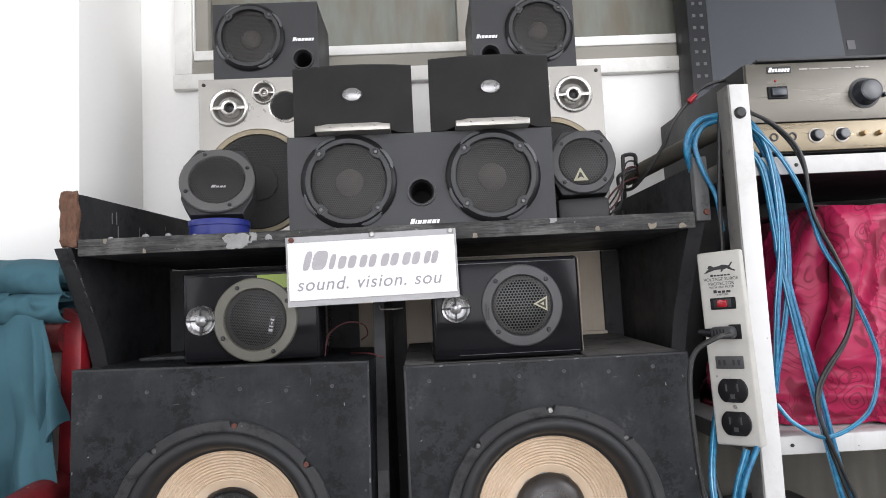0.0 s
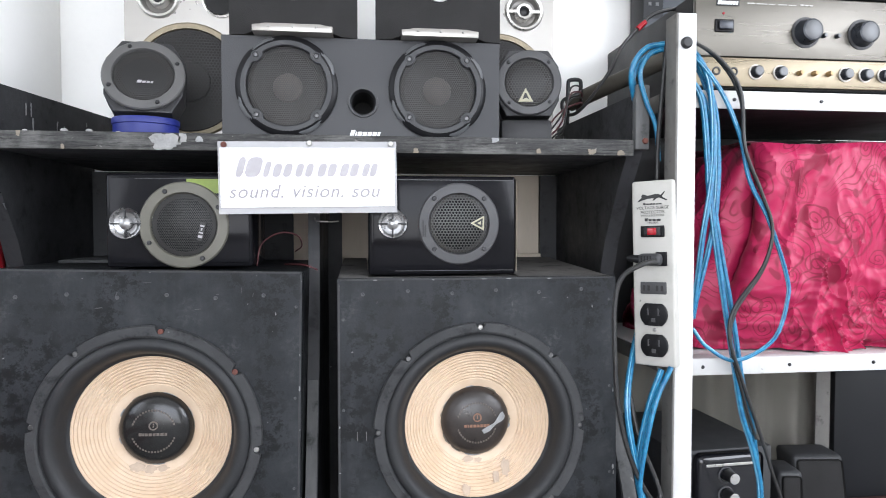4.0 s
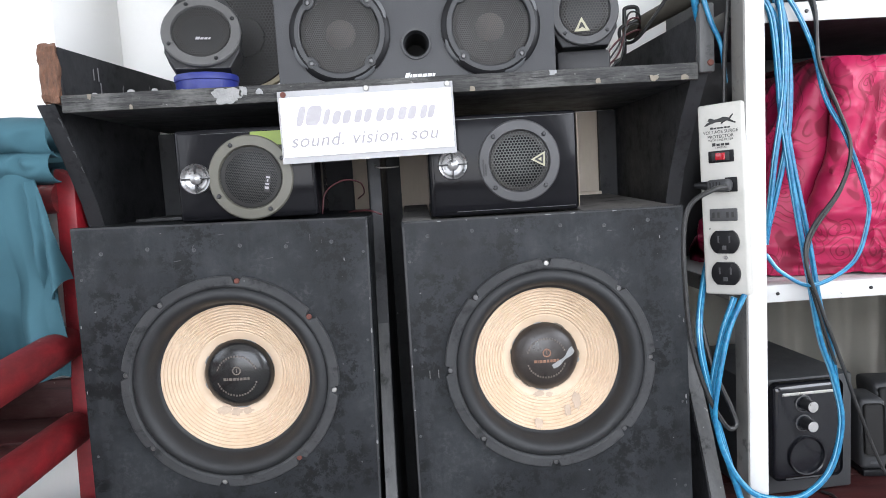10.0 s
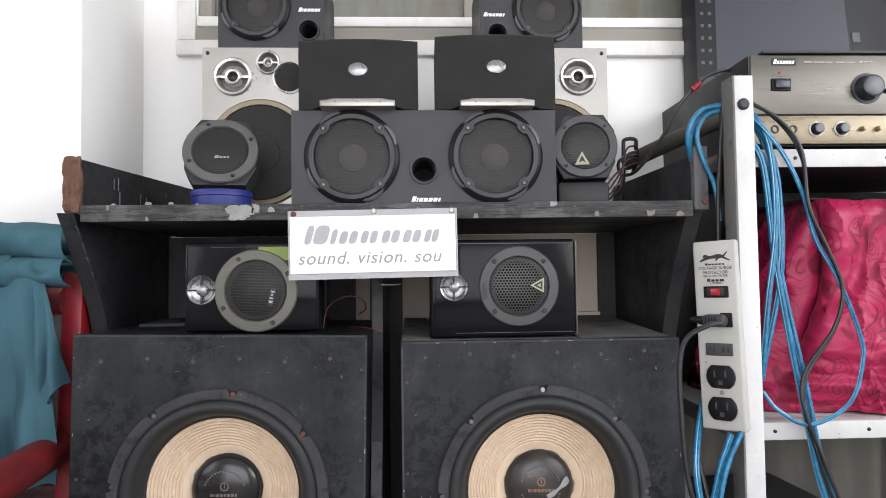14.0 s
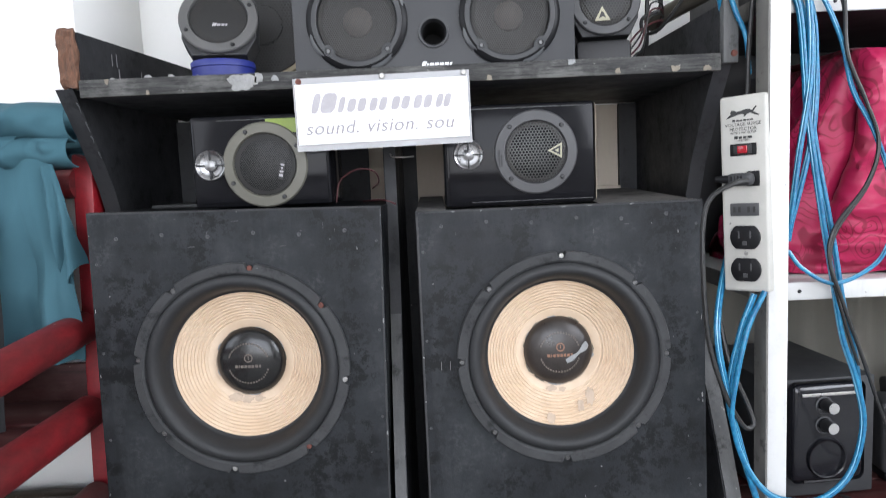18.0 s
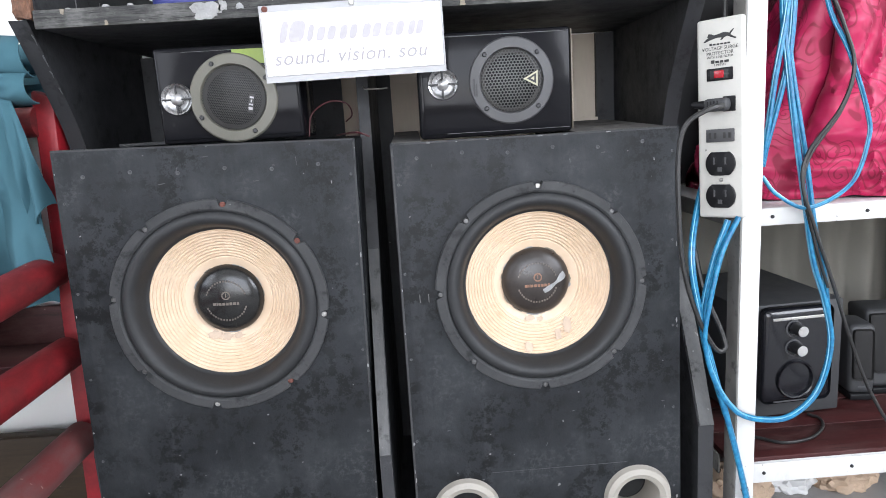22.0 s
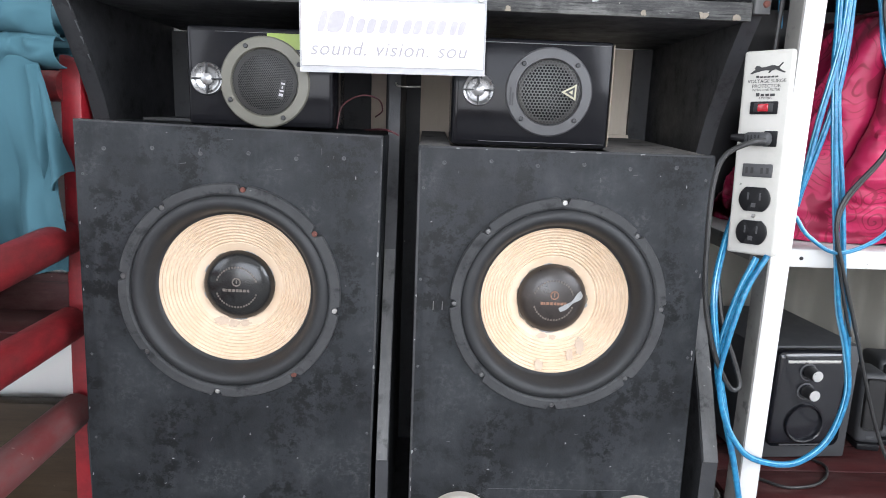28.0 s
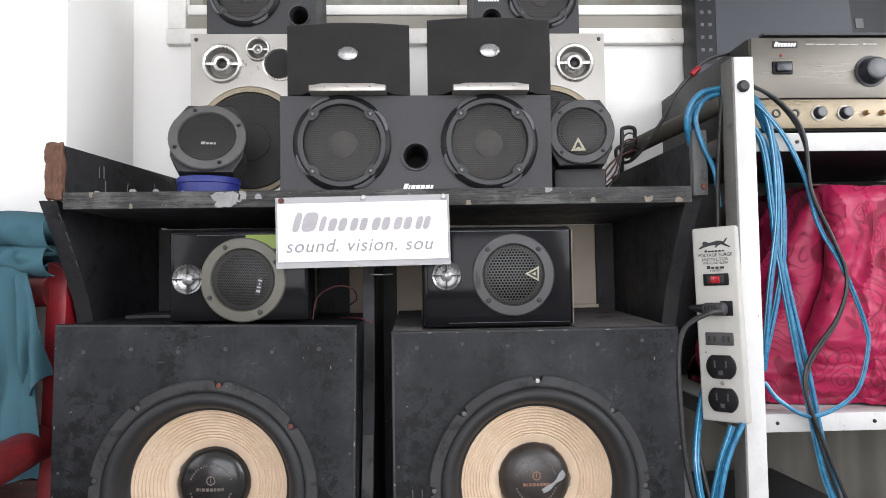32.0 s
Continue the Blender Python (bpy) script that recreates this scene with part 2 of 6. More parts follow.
M_PLASTIC_DULL = surface("dull_black_plastic", (0.030, 0.031, 0.033), 0.6, 0, 0.25, 14, 300, 0.2)
M_GLOSS = surface("glossy_black_lacquer", (0.008, 0.008, 0.0095), 0.13, 0, 0.2, 8, 300, 0.02, None, 0.0, 0.14)
M_GLOSS_PC = surface("smooth_black_plastic", (0.009, 0.0095, 0.012), 0.16, 0, 0.2, 8, 300, 0.02)
M_GRILLE = surface("black_steel_mesh", (0.048, 0.047, 0.046), 0.42, 0.5, 0.2, 20, 400, 0.1)
M_CONE_DK = surface("dark_paper_cone", (0.022, 0.020, 0.0185), 0.75, 0, 0.3, 30, 300, 0.3)
M_FRAME = worn_paint("dusty_black_frame", (0.028, 0.029, 0.030), (0.30, 0.30, 0.29), (0.085, 0.087, 0.088), 0.55, 0.74, 0.7)
M_RING = worn_paint("dusty_grey_black_ring", (0.025, 0.026, 0.0275), (0.17, 0.17, 0.165), (0.052, 0.053, 0.054), 0.6, 0.77, 0.7)
M_FOAM = surface("black_rubber_surround", (0.0150, 0.0158, 0.0170), 0.55, 0, 0.35, 20, 260, 0.25, None, 0.0, 0.4)
M_GRILLE_DK = surface("dark_fine_mesh", (0.026, 0.0255, 0.025), 0.5, 0.3, 0.2, 20, 400, 0.1)
M_FACET = surface("grey_satin_facet", (0.085, 0.088, 0.092), 0.35, 0, 0.15, 30, 300, 0.08)
M_FLANGE = surface("grey_black_moulded_flange", (0.026, 0.027, 0.029), 0.5, 0, 0.15, 20, 300, 0.15)
M_CONE_CAP = surface("brown_grey_paper_cap", (0.075, 0.063, 0.054), 0.7, 0, 0.2, 40, 300, 0.3)
M_TWEET = surface("satin_grey_tweeter_metal", (0.27, 0.27, 0.27), 0.30, 0.9, 0.2, 60, 300, 0.12)
M_SILVER_DK = surface("shaded_silver_plastic", (0.25, 0.24, 0.225), 0.42, 0.5, 0.15, 30, 300, 0.1)
M_GOLDRING = surface("dull_gold_grey_ring", (0.21, 0.178, 0.122), 0.42, 0.55, 0.2, 24, 300, 0.12)
M_KNOBFACE = surface("spun_bright_aluminium", (0.56, 0.56, 0.55), 0.34, 0.8, 0.2, 60, 300, 0.05)
M_EMBLEM = surface("dim_bronze_print", (0.12, 0.10, 0.085), 0.5, 0.2, 0.2, 60, 200, 0.0)
M_WORN_WHITE = scuffed_white("worn_white_steel_paint", (0.545, 0.545, 0.535), (0.36, 0.345, 0.32), 0.45)
M_CAP = surface("glossy_black_dust_cap", (0.010, 0.010, 0.010), 0.22, 0, 0.3, 16, 220, 0.05)
M_CAP_DUSTY = surface("dusty_brown_black_dust_cap", (0.024, 0.019, 0.0165), 0.34, 0, 0.7, 30, 220, 0.15)
M_EMBLEM_ORANGE = surface("dull_orange_print", (0.21, 0.105, 0.065), 0.5, 0.1, 0.2, 60, 200, 0.0)
M_SILVER = surface("silver_painted_baffle", (0.35, 0.335, 0.31), 0.33, 0.7, 0.12, 6, 500, 0.08)
M_SILVER_RIM = surface("brushed_silver_rim", (0.55, 0.54, 0.51), 0.3, 0.8, 0.15, 20, 300, 0.1)
M_KHAKI = surface("grey_khaki_speaker_ring", (0.100, 0.096, 0.077), 0.5, 0.1, 0.12, 20, 400, 0.12)
M_GREYRING = surface("grey_speaker_ring", (0.052, 0.052, 0.054), 0.5, 0.1, 0.12, 20, 400, 0.12)
M_BLUE = surface("blue_plastic_tape", (0.010, 0.018, 0.150), 0.48, 0, 0.2, 30, 300, 0.1)
M_WHITE = surface("white_painted_steel", (0.58, 0.58, 0.57), 0.42, 0, 0.05, 10, 160, 0.15)
# Darker copy of the rack's white paint: side faces' shade put into the colour.
M_POST_SIDE = worn_paint("shaded_grey_angle_side", (0.135, 0.130, 0.120), (0.35, 0.35, 0.33), (0.20, 0.195, 0.18), 0.6, 0.75, 0.6)
M_WALL = surface("white_wall_paint", (0.87, 0.865, 0.84), 0.7, 0, 0.03, 2.5, 120, 0.15)
M_TRIM = scuffed_white("white_window_paint", (0.78, 0.77, 0.74), (0.52, 0.50, 0.45), 0.5)
M_CEIL = surface("ceiling_paint", (0.72, 0.71, 0.68), 0.8, 0, 0.04, 3, 90, 0.1)
M_FLOOR = surface("grey_cement_floor", (0.30, 0.29, 0.28), 0.75, 0, 0.2, 6, 120, 0.35)
M_SURGE = scuffed_white("ivory_painted_metal", (0.45, 0.438, 0.405), (0.28, 0.30, 0.265), 0.42)
M_INK = surface("black_ink", (0.02, 0.02, 0.02), 0.6, 0, 0.1, 20, 200, 0.0)
# Ink made paler to put the laminate's glare into its colour.
M_GREYINK = surface("glare_washed_grey_ink", (0.26, 0.25, 0.265), 0.5, 0, 0.18, 25, 200, 0.0)
M_PALEINK = surface("pale_grey_print", (0.34, 0.325, 0.34), 0.5, 0, 0.2, 30, 200, 0.0)
M_WHITEINK = surface("white_ink", (0.75, 0.75, 0.75), 0.5, 0, 0.08, 20, 200, 0.0)
M_GOLDINK = surface("gold_ink", (0.33, 0.22, 0.10), 0.45, 0.3, 0.2, 60, 200, 0.0)
M_PAPER = surface("white_printed_paper", (0.72, 0.72, 0.725), 0.6, 0, 0.02, 8, 200, 0.02)
M_AMP = surface("champagne_brushed_aluminium", (0.205, 0.172, 0.120), 0.33, 0.8, 0.10, 5, 260, 0.16, (1, 1, 30))
M_AMP_TOP = surface("grey_brushed_aluminium", (0.128, 0.119, 0.103), 0.33, 0.8, 0.10, 5, 260, 0.16, (1, 1, 30))
M_STEEL_BLK = surface("black_steel_cover", (0.022, 0.022, 0.0235), 0.5, 0.2, 0.2, 10, 250, 0.2)
M_KNOB = surface("dark_knob_plastic", (0.03, 0.034, 0.042), 0.3, 0.2, 0.15, 20, 200, 0.05)
M_SCREW = surface("zinc_screw", (0.33, 0.325, 0.31), 0.42, 0.8, 0.2, 60, 300, 0.1)
M_SCREW_DK = surface("dull_dark_screw", (0.11, 0.11, 0.11), 0.4, 0.8, 0.2, 60, 300, 0.1)
M_RUST = surface("rusty_screw", (0.135, 0.050, 0.038), 0.85, 0.2, 0.4, 120, 400, 0.6)
# The rails' dark grime tone holds both dirt and the shade lying on them.
M_RED_WOOD = grimy_red("red_painted_wood", (0.185, 0.009, 0.013), (0.040, 0.009, 0.009), 0.46)
M_RED_POST = grimy_red("bright_red_painted_wood", (0.270, 0.009, 0.016), (0.120, 0.010, 0.014), 0.42)
M_DUSTY_RED = grimy_red("dusty_red_wood", (0.125, 0.022, 0.023), (0.125, 0.096, 0.090), 0.65)
M_MAROON = board_grain("dark_maroon_boards", (0.050, 0.010, 0.010), (0.105, 0.060, 0.055), (0.012, 0.004, 0.004))
M_BROWN = board_grain("brown_wood_base", (0.036, 0.021, 0.009), (0.060, 0.042, 0.026), (0.010, 0.006, 0.003))
M_REDLED = surface("red_rocker_plastic", (0.30, 0.006, 0.014), 0.2, 0, 0.1, 30, 200, 0.0)
M_WIRE_RED = surface("red_wire", (0.060, 0.013, 0.016), 0.45, 0, 0.1, 30, 200, 0.0)
M_WIRE_BLK = surface("black_cable_rubber", (0.014, 0.014, 0.014), 0.42, 0, 0.2, 30, 200, 0.1)
M_TEAL = surface("teal_cotton_fabric", (0.046, 0.112, 0.140), 0.9, 0, 0.14, 6, 1100, 0.4, None, 0.0, 0.2)
M_SHIRT = surface("black_cotton_fabric", (0.010, 0.010, 0.0115), 0.92, 0, 0.2, 8, 1100, 0.4)
M_CURTAIN = surface("beige_grey_curtain", (0.29, 0.275, 0.24), 0.85, 0, 0.10, 4, 700, 0.3)
M_CARTON = surface("printed_black_carton", (0.013, 0.014, 0.016), 0.40, 0, 0.15, 8, 200, 0.05, None, 0.0, 0.25)
M_CARTON_GREY = surface("printed_grey_panel", (0.028, 0.033, 0.041), 0.40, 0, 0.15, 3, 200, 0.02, None, 0.0, 0.3)
M_IVORY_PORT = surface("ivory_port_tube", (0.29, 0.27, 0.235), 0.5, 0, 0.15, 20, 250, 0.15)
M_YELLOW = surface("pale_gold_sticker", (0.30, 0.285, 0.20), 0.40, 0.1, 0.2, 40, 200, 0.0)
M_GREEN = surface("olive_green_sticker", (0.16, 0.22, 0.03), 0.45, 0, 0.2, 20, 200, 0.0)
# Near-black that puts the ports' deep shade into their inner surfaces.
M_DARKHOLE = surface("shade_dark_port_inside", (0.011, 0.011, 0.011), 0.8, 0, 0.2, 20, 200, 0.0)


def cream_cone_material():
    m, nt, b = nodes_of("cream_pulp_cone")
    stain = tex_noise(nt, 14, 5, 0.7)
    fine = tex_noise(nt, 180, 4, 0.6)
    c = mixc(nt, ramp(nt, stain, [(0.35, 0.0), (0.7, 0.8)]), (0.575, 0.430, 0.298), (0.67, 0.540, 0.412))
    c = mixc(nt, ramp(nt, stain, [(0.70, 0.0), (0.74, 0.35)]), c, (0.42, 0.36, 0.30))
    link(nt, c, b.inputs["Base Color"])
    b.inputs["Roughness"].default_value = 0.62
    bump(nt, b, fine, 0.08, 0.0006)
    return m


M_CREAM = cream_cone_material()
M_STAIN = surface("grey_glue_stain", (0.43, 0.33, 0.245), 0.6, 0, 0.25, 60, 300, 0.1)


def satin_material():
    """Crimson satin with woven scrolls: one spiral in each cell of an uneven grid."""
    m, nt, b = nodes_of("crimson_satin_jacquard")

    def math_node(op, a, v=None):
        n = nt.nodes.new("ShaderNodeMath")
        n.operation = op
        for sock, val in zip(n.inputs, (a, v)):
            if isinstance(val, (int, float)):
                sock.default_value = val
            elif val is not None:
                link(nt, val, sock)
        return n.outputs[0]

    tc = nt.nodes.new("ShaderNodeTexCoord")
    sep = nt.nodes.new("ShaderNodeSeparateXYZ")
    link(nt, tc.outputs["Object"], sep.inputs[0])
    flat = nt.nodes.new("ShaderNodeCombineXYZ")
    link(nt, math_node("SUBTRACT", sep.outputs[0], sep.outputs[1]), flat.inputs[0])
    link(nt, sep.outputs[2], flat.inputs[1])
    warp = nt.nodes.new("ShaderNodeTexNoise")
    warp.inputs["Scale"].default_value = 16
    warp.inputs["Detail"].default_value = 1
    link(nt, flat.outputs[0], warp.inputs["Vector"])
    add = nt.nodes.new("ShaderNodeVectorMath")
    add.operation = "MULTIPLY_ADD"
    add.inputs[1].default_value = (0.05, 0.05, 0.0)
    link(nt, warp.outputs["Color"], add.inputs[0])
    link(nt, flat.outputs[0], add.inputs[2])
    total = None
    for scale, turns, shift in ((8.0, 520.0, 0.0), (13.0, 800.0, 3.7)):
        mp = nt.nodes.new("ShaderNodeMapping")
        mp.inputs["Location"].default_value = (shift, shift * 0.7, 0)
        link(nt, add.outputs[0], mp.inputs[0])
        vo = nt.nodes.new("ShaderNodeTexVoronoi")
        vo.voronoi_dimensions = "2D"
        vo.inputs["Scale"].default_value = scale
        link(nt, mp.outputs[0], vo.inputs["Vector"])
        off = nt.nodes.new("ShaderNodeVectorMath")
        off.operation = "SUBTRACT"
        link(nt, mp.outputs[0], off.inputs[0])
        link(nt, vo.outputs["Position"], off.inputs[1])
        so = nt.nodes.new("ShaderNodeSeparateXYZ")
        link(nt, off.outputs[0], so.inputs[0])
        ang = math_node("ARCTAN2", so.outputs[1], so.outputs[0])
        ln = nt.nodes.new("ShaderNodeVectorMath")
        ln.operation = "LENGTH"
        link(nt, off.outputs[0], ln.inputs[0])
        wave = math_node("SINE", math_node("ADD", ang, math_node("MULTIPLY", ln.outputs["Value"], turns)))
        line = ramp(nt, wave, [(0.45, 0.0), (0.85, 1.0)])
        keep = ramp(nt, math_node("MULTIPLY", ln.outputs["Value"], scale), [(0.22, 1.0), (0.30, 0.0)])
        piece = math_node("MULTIPLY", line, keep)
        total = piece if total is None else math_node("MAXIMUM", total, piece)
    # long swooping double lines, and almond patches between the scrolls
    swoop = nt.nodes.new("ShaderNodeTexNoise")
    swoop.inputs["Scale"].default_value = 9
    swoop.inputs["Detail"].default_value = 0.6
    link(nt, add.outputs[0], swoop.inputs["Vector"])
    lines = ramp(nt, math_node("SINE", math_node("MULTIPLY", swoop.outputs[0], 110.0)), [(0.62, 0.0), (0.95, 1.0)])
    where = ramp(nt, tex_noise(nt, 12, 2, 0.5), [(0.46, 0.0), (0.54, 1.0)])
    total = math_node("MAXIMUM", total, math_node("MULTIPLY", lines, where))
    almond = ramp(nt, tex_noise(nt, 30, 1, 0.4, (1.0, 1.0, 0.55)), [(0.64, 0.0), (0.67, 1.0)])
    pat = math_node("MAXIMUM", total, almond)
    sheen = ramp(nt, tex_noise(nt, 34, 3, 0.6, (1.0, 1.0, 1.6)), [(0.45, 0.0), (0.70, 0.5)])
    c = mixc(nt, sheen, (0.360, 0.009, 0.062), (0.43, 0.016, 0.088))
    c = mixc(nt, math_node("MULTIPLY", pat, 0.85), c, (0.175, 0.002, 0.024))
    link(nt, c, b.inputs["Base Color"])
    link(nt, ramp(nt, pat, [(0.0, 0.44), (1.0, 0.62)]), b.inputs["Roughness"])
    b.inputs["Specular IOR Level"].default_value = 0.38
    b.inputs["Sheen Weight"].default_value = 0.08
    bump(nt, b, tex_noise(nt, 17, 2, 0.5, (1.0, 1.0, 1.8)), 0.30, 0.006)
    return m


M_SATIN = satin_material()


# Second cable tone that also carries the jacket's lengthwise highlights as colour.
M_CABLE_PALE = surface("pale_stripe_and_glint", (0.15, 0.36, 0.50), 0.22, 0, 0.1, 40, 300, 0.0)


def cable_material():
    """Blue speaker cable: a clear jacket with a pale stripe winding round it, partly painted highlight."""
    m, nt, b = nodes_of("blue_cable_jacket")
    n = tex_noise(nt, 120, 3, 0.6)
    c = mixc(nt, ramp(nt, n, [(0.40, 0.0), (0.65, 1.0)]), (0.008, 0.110, 0.23), (0.022, 0.20, 0.35))
    link(nt, c, b.inputs["Base Color"])
    b.inputs["Roughness"].default_value = 0.28
    return m


M_CABLE = cable_material()


def pane_material():
    m, nt, b = nodes_of("dusty_window_glass")
    streak = tex_noise(nt, 6, 4, 0.6, (3, 3, 0.6))
    c = mixc(nt, ramp(nt, streak, [(0.35, 0.0), (0.7, 1.0)]), (0.15, 0.135, 0.105), (0.19, 0.21, 0.19))
    link(nt, c, b.inputs["Base Color"])
    b.inputs["Roughness"].default_value = 0.12
    return m


M_PANE = pane_material()


def film_material():
    m, nt, b = nodes_of("clear_laminate_film")
    b.inputs["Base Color"].default_value = (0.55, 0.55, 0.56, 1)
    b.inputs["Roughness"].default_value = 0.12
    b.inputs["Alpha"].default_value = 0.42
    return m


M_FILM = film_material()


# ---- mesh helpers ----
def thing(name, at, label, category, group="", kind="", rz=0.0, rx=0.0, ry=0.0):
    ob = new(name)
    ob.matrix_world = pose(*at, rx, ry, rz)
    ob.empty_display_size = 0.05
    return tagged(ob, label, category, group, kind)


def part(name, bm, material, parent, label="", smooth=True):
    me = bpy.data.meshes.new(name)
    bm.normal_update()
    bm.to_mesh(me)
    bm.free()
    if smooth:
        me.polygons.foreach_set("use_smooth", [True] * len(me.polygons))
        me.set_sharp_from_angle(angle=radians(38))
    me.materials.append(material)
    ob = new(name, me)
    ob.parent = parent
    if label:
        ob["label"] = label
    return ob


def setting(name, bm, material, label, category=""):
    ob = part(name, bm, material, None)
    return tagged(ob, label, category or name.split("_")[0], "", "structure")


def box(x0, x1, y0, y1, z0, z1, bevel=0.0, bm=None, segs=2):
    bm = bm or bmesh.new()
    vs = [bm.verts.new((x, y, z)) for z in (z0, z1) for y in (y0, y1) for x in (x0, x1)]
    fs = [bm.faces.new([vs[i] for i in f]) for f in ((0, 2, 3, 1), (4, 5, 7, 6), (0, 1, 5, 4), (2, 6, 7, 3), (0, 4, 6, 2), (1, 3, 7, 5))]
    if bevel:
        edges = list({e for f in fs for e in f.edges})
        bmesh.ops.bevel(bm, geom=edges, offset=bevel, segments=segs, profile=0.5, affect="EDGES")
    return bm


def lathe(profile, segs=48, bm=None, centre=(0, 0, 0)):
    """Turns (radius, y) points round the y axis; minus y faces the viewer."""
    bm = bm or bmesh.new()
    cx, cy, cz = centre
    rings = []
    for r, y in profile:
        if r < 1e-6:
            rings.append([bm.verts.new((cx, cy + y, cz))])
        else:
            rings.append([bm.verts.new((cx + r * math.sin(2 * math.pi * i / segs), cy + y, cz + r * math.cos(2 * math.pi * i / segs))) for i in range(segs)])
    for a, b in zip(rings, rings[1:]):
        for i in range(segs):
            j = (i + 1) % segs
            quad = [v for v in (a[i % len(a)], a[j % len(a)], b[j % len(b)], b[i % len(b)])]
            uniq = []
            for v in quad:
                if v not in uniq:
                    uniq.append(v)
            if len(uniq) > 2:
                bm.faces.new(uniq)
    bmesh.ops.recalc_face_normals(bm, faces=bm.faces)
    return bm


def spline(points, steps=8):
    p = [Vector(q) for q in points]
    p = [p[0] * 2 - p[1]] + p + [p[-1] * 2 - p[-2]]
    out = []
    for i in range(1, len(p) - 2):
        for s in range(steps):
            t = s / steps
            a, b, c, d = p[i - 1:i + 3]
            out.append(0.5 * ((2 * b) + (c - a) * t + (2 * a - 5 * b + 4 * c - d) * t * t + (3 * b - 3 * c + d - a) * t ** 3))
    out.append(p[-2])
    return out


def tube(points, r, segs=8, steps=8, bm=None, r_end=None):
    """A round bar swept through the points, with closed ends."""
    bm = bm or bmesh.new()
    pts = spline(points, steps) if steps > 1 else [Vector(q) for q in points]
    up = Vector((0.13, 0.9, 0.31)).normalized()
    rings = []
    for i, q in enumerate(pts):
        d = (pts[min(i + 1, len(pts) - 1)] - pts[max(i - 1, 0)]).normalized()
        side = d.cross(up)
        side = side.normalized() if side.length > 1e-4 else Vector((1, 0, 0))
        up = side.cross(d).normalized()
        rr = r if r_end is None else r + (r_end - r) * i / (len(pts) - 1)
        rings.append([bm.verts.new(q + rr * (math.cos(2 * math.pi * k / segs) * side + math.sin(2 * math.pi * k / segs) * up)) for k in range(segs)])
    for a, b in zip(rings, rings[1:]):
        for k in range(segs):
            bm.faces.new((a[k], a[(k + 1) % segs], b[(k + 1) % segs], b[k]))
    bm.faces.new(rings[0][::-1])
    bm.faces.new(rings[-1])
    bmesh.ops.recalc_face_normals(bm, faces=bm.faces)
    return bm


def prism(outline, y0, y1, bevel=0.0, bm=None):
    """A plate with an (x, z) outline between two depths."""
    bm = bm or bmesh.new()
    a = [bm.verts.new((x, y0, z)) for x, z in outline]
    b = [bm.verts.new((x, y1, z)) for x, z in outline]
    n = len(outline)
    fs = [bm.faces.new(a), bm.faces.new(b[::-1])]
    fs += [bm.faces.new((a[i], b[i], b[(i + 1) % n], a[(i + 1) % n])) for i in range(n)]
    bmesh.ops.recalc_face_normals(bm, faces=fs)
    if bevel:
        bmesh.ops.bevel(bm, geom=list({e for e in fs[0].edges}), offset=bevel, segments=2, profile=0.5, affect="EDGES")
    return bm


def side_prism(outline, x0, x1, bevel=0.0):
    """A board with a (y, z) outline between two x."""
    bm = bmesh.new()
    a = [bm.verts.new((x0, y, z)) for y, z in outline]
    b = [bm.verts.new((x1, y, z)) for y, z in outline]
    n = len(outline)
    fs = [bm.faces.new(a), bm.faces.new(b[::-1])]
    fs += [bm.faces.new((a[i], b[i], b[(i + 1) % n], a[(i + 1) % n])) for i in range(n)]
    bmesh.ops.recalc_face_normals(bm, faces=fs)
    if bevel:
        bmesh.ops.bevel(bm, geom=list(bm.edges), offset=bevel, segments=1, profile=0.5, affect="EDGES")
    return bm


def perforated(radius, pitch, hole, dome=0.0, y=0.0):
    """A round sheet of metal with hexagonal rows of real holes."""
    bm = bmesh.new()
    n = int(radius / (pitch * 0.86)) + 2
    a = pitch / math.sqrt(3)
    for j in range(-n, n + 1):
        for i in range(-n, n + 1):
            cx, cz = pitch * (i + 0.5 * (j % 2)), pitch * 0.866 * j
            if math.hypot(cx, cz) > radius - pitch * 0.45:
                continue
            outer, inner = [], []
            for k in range(6):
                w = math.pi / 6 + k * math.pi / 3
                for lst, rr in ((outer, a), (inner, hole)):
                    px, pz = cx + rr * math.cos(w), cz + rr * math.sin(w)
                    lst.append(bm.verts.new((px, y - dome * (1 - (px * px + pz * pz) / radius ** 2), pz)))
            for k in range(6):
                bm.faces.new((outer[k], outer[(k + 1) % 6], inner[(k + 1) % 6], inner[k]))
    return bm


def plate(x0, x1, z0, z1, y0, y1, holes, segs=64):
    """A flat board facing minus y with round holes cut right through it."""
    bm = bmesh.new()
    loops = []
    for y in (y0, y1):
        rim = [bm.verts.new((x, y, z)) for x, z in ((x0, z0), (x1, z0), (x1, z1), (x0, z1))]
        rings = [[bm.verts.new((cx + r * math.cos(2 * math.pi * k / segs), y, cz + r * math.sin(2 * math.pi * k / segs))) for k in range(segs)] for cx, cz, r in holes]
        edges = [bm.edges.new((lp[k], lp[(k + 1) % len(lp)])) for lp in [rim] + rings for k in range(len(lp))]
        bmesh.ops.triangle_fill(bm, use_beauty=True, use_dissolve=False, edges=edges, normal=(0, -1, 0))
        loops.append([rim] + rings)
    for a, b in zip(*loops):
        for k in range(len(a)):
            j = (k + 1) % len(a)
            bm.faces.new((a[k], a[j], b[j], b[k]))
    bmesh.ops.recalc_face_normals(bm, faces=bm.faces)
    return bm


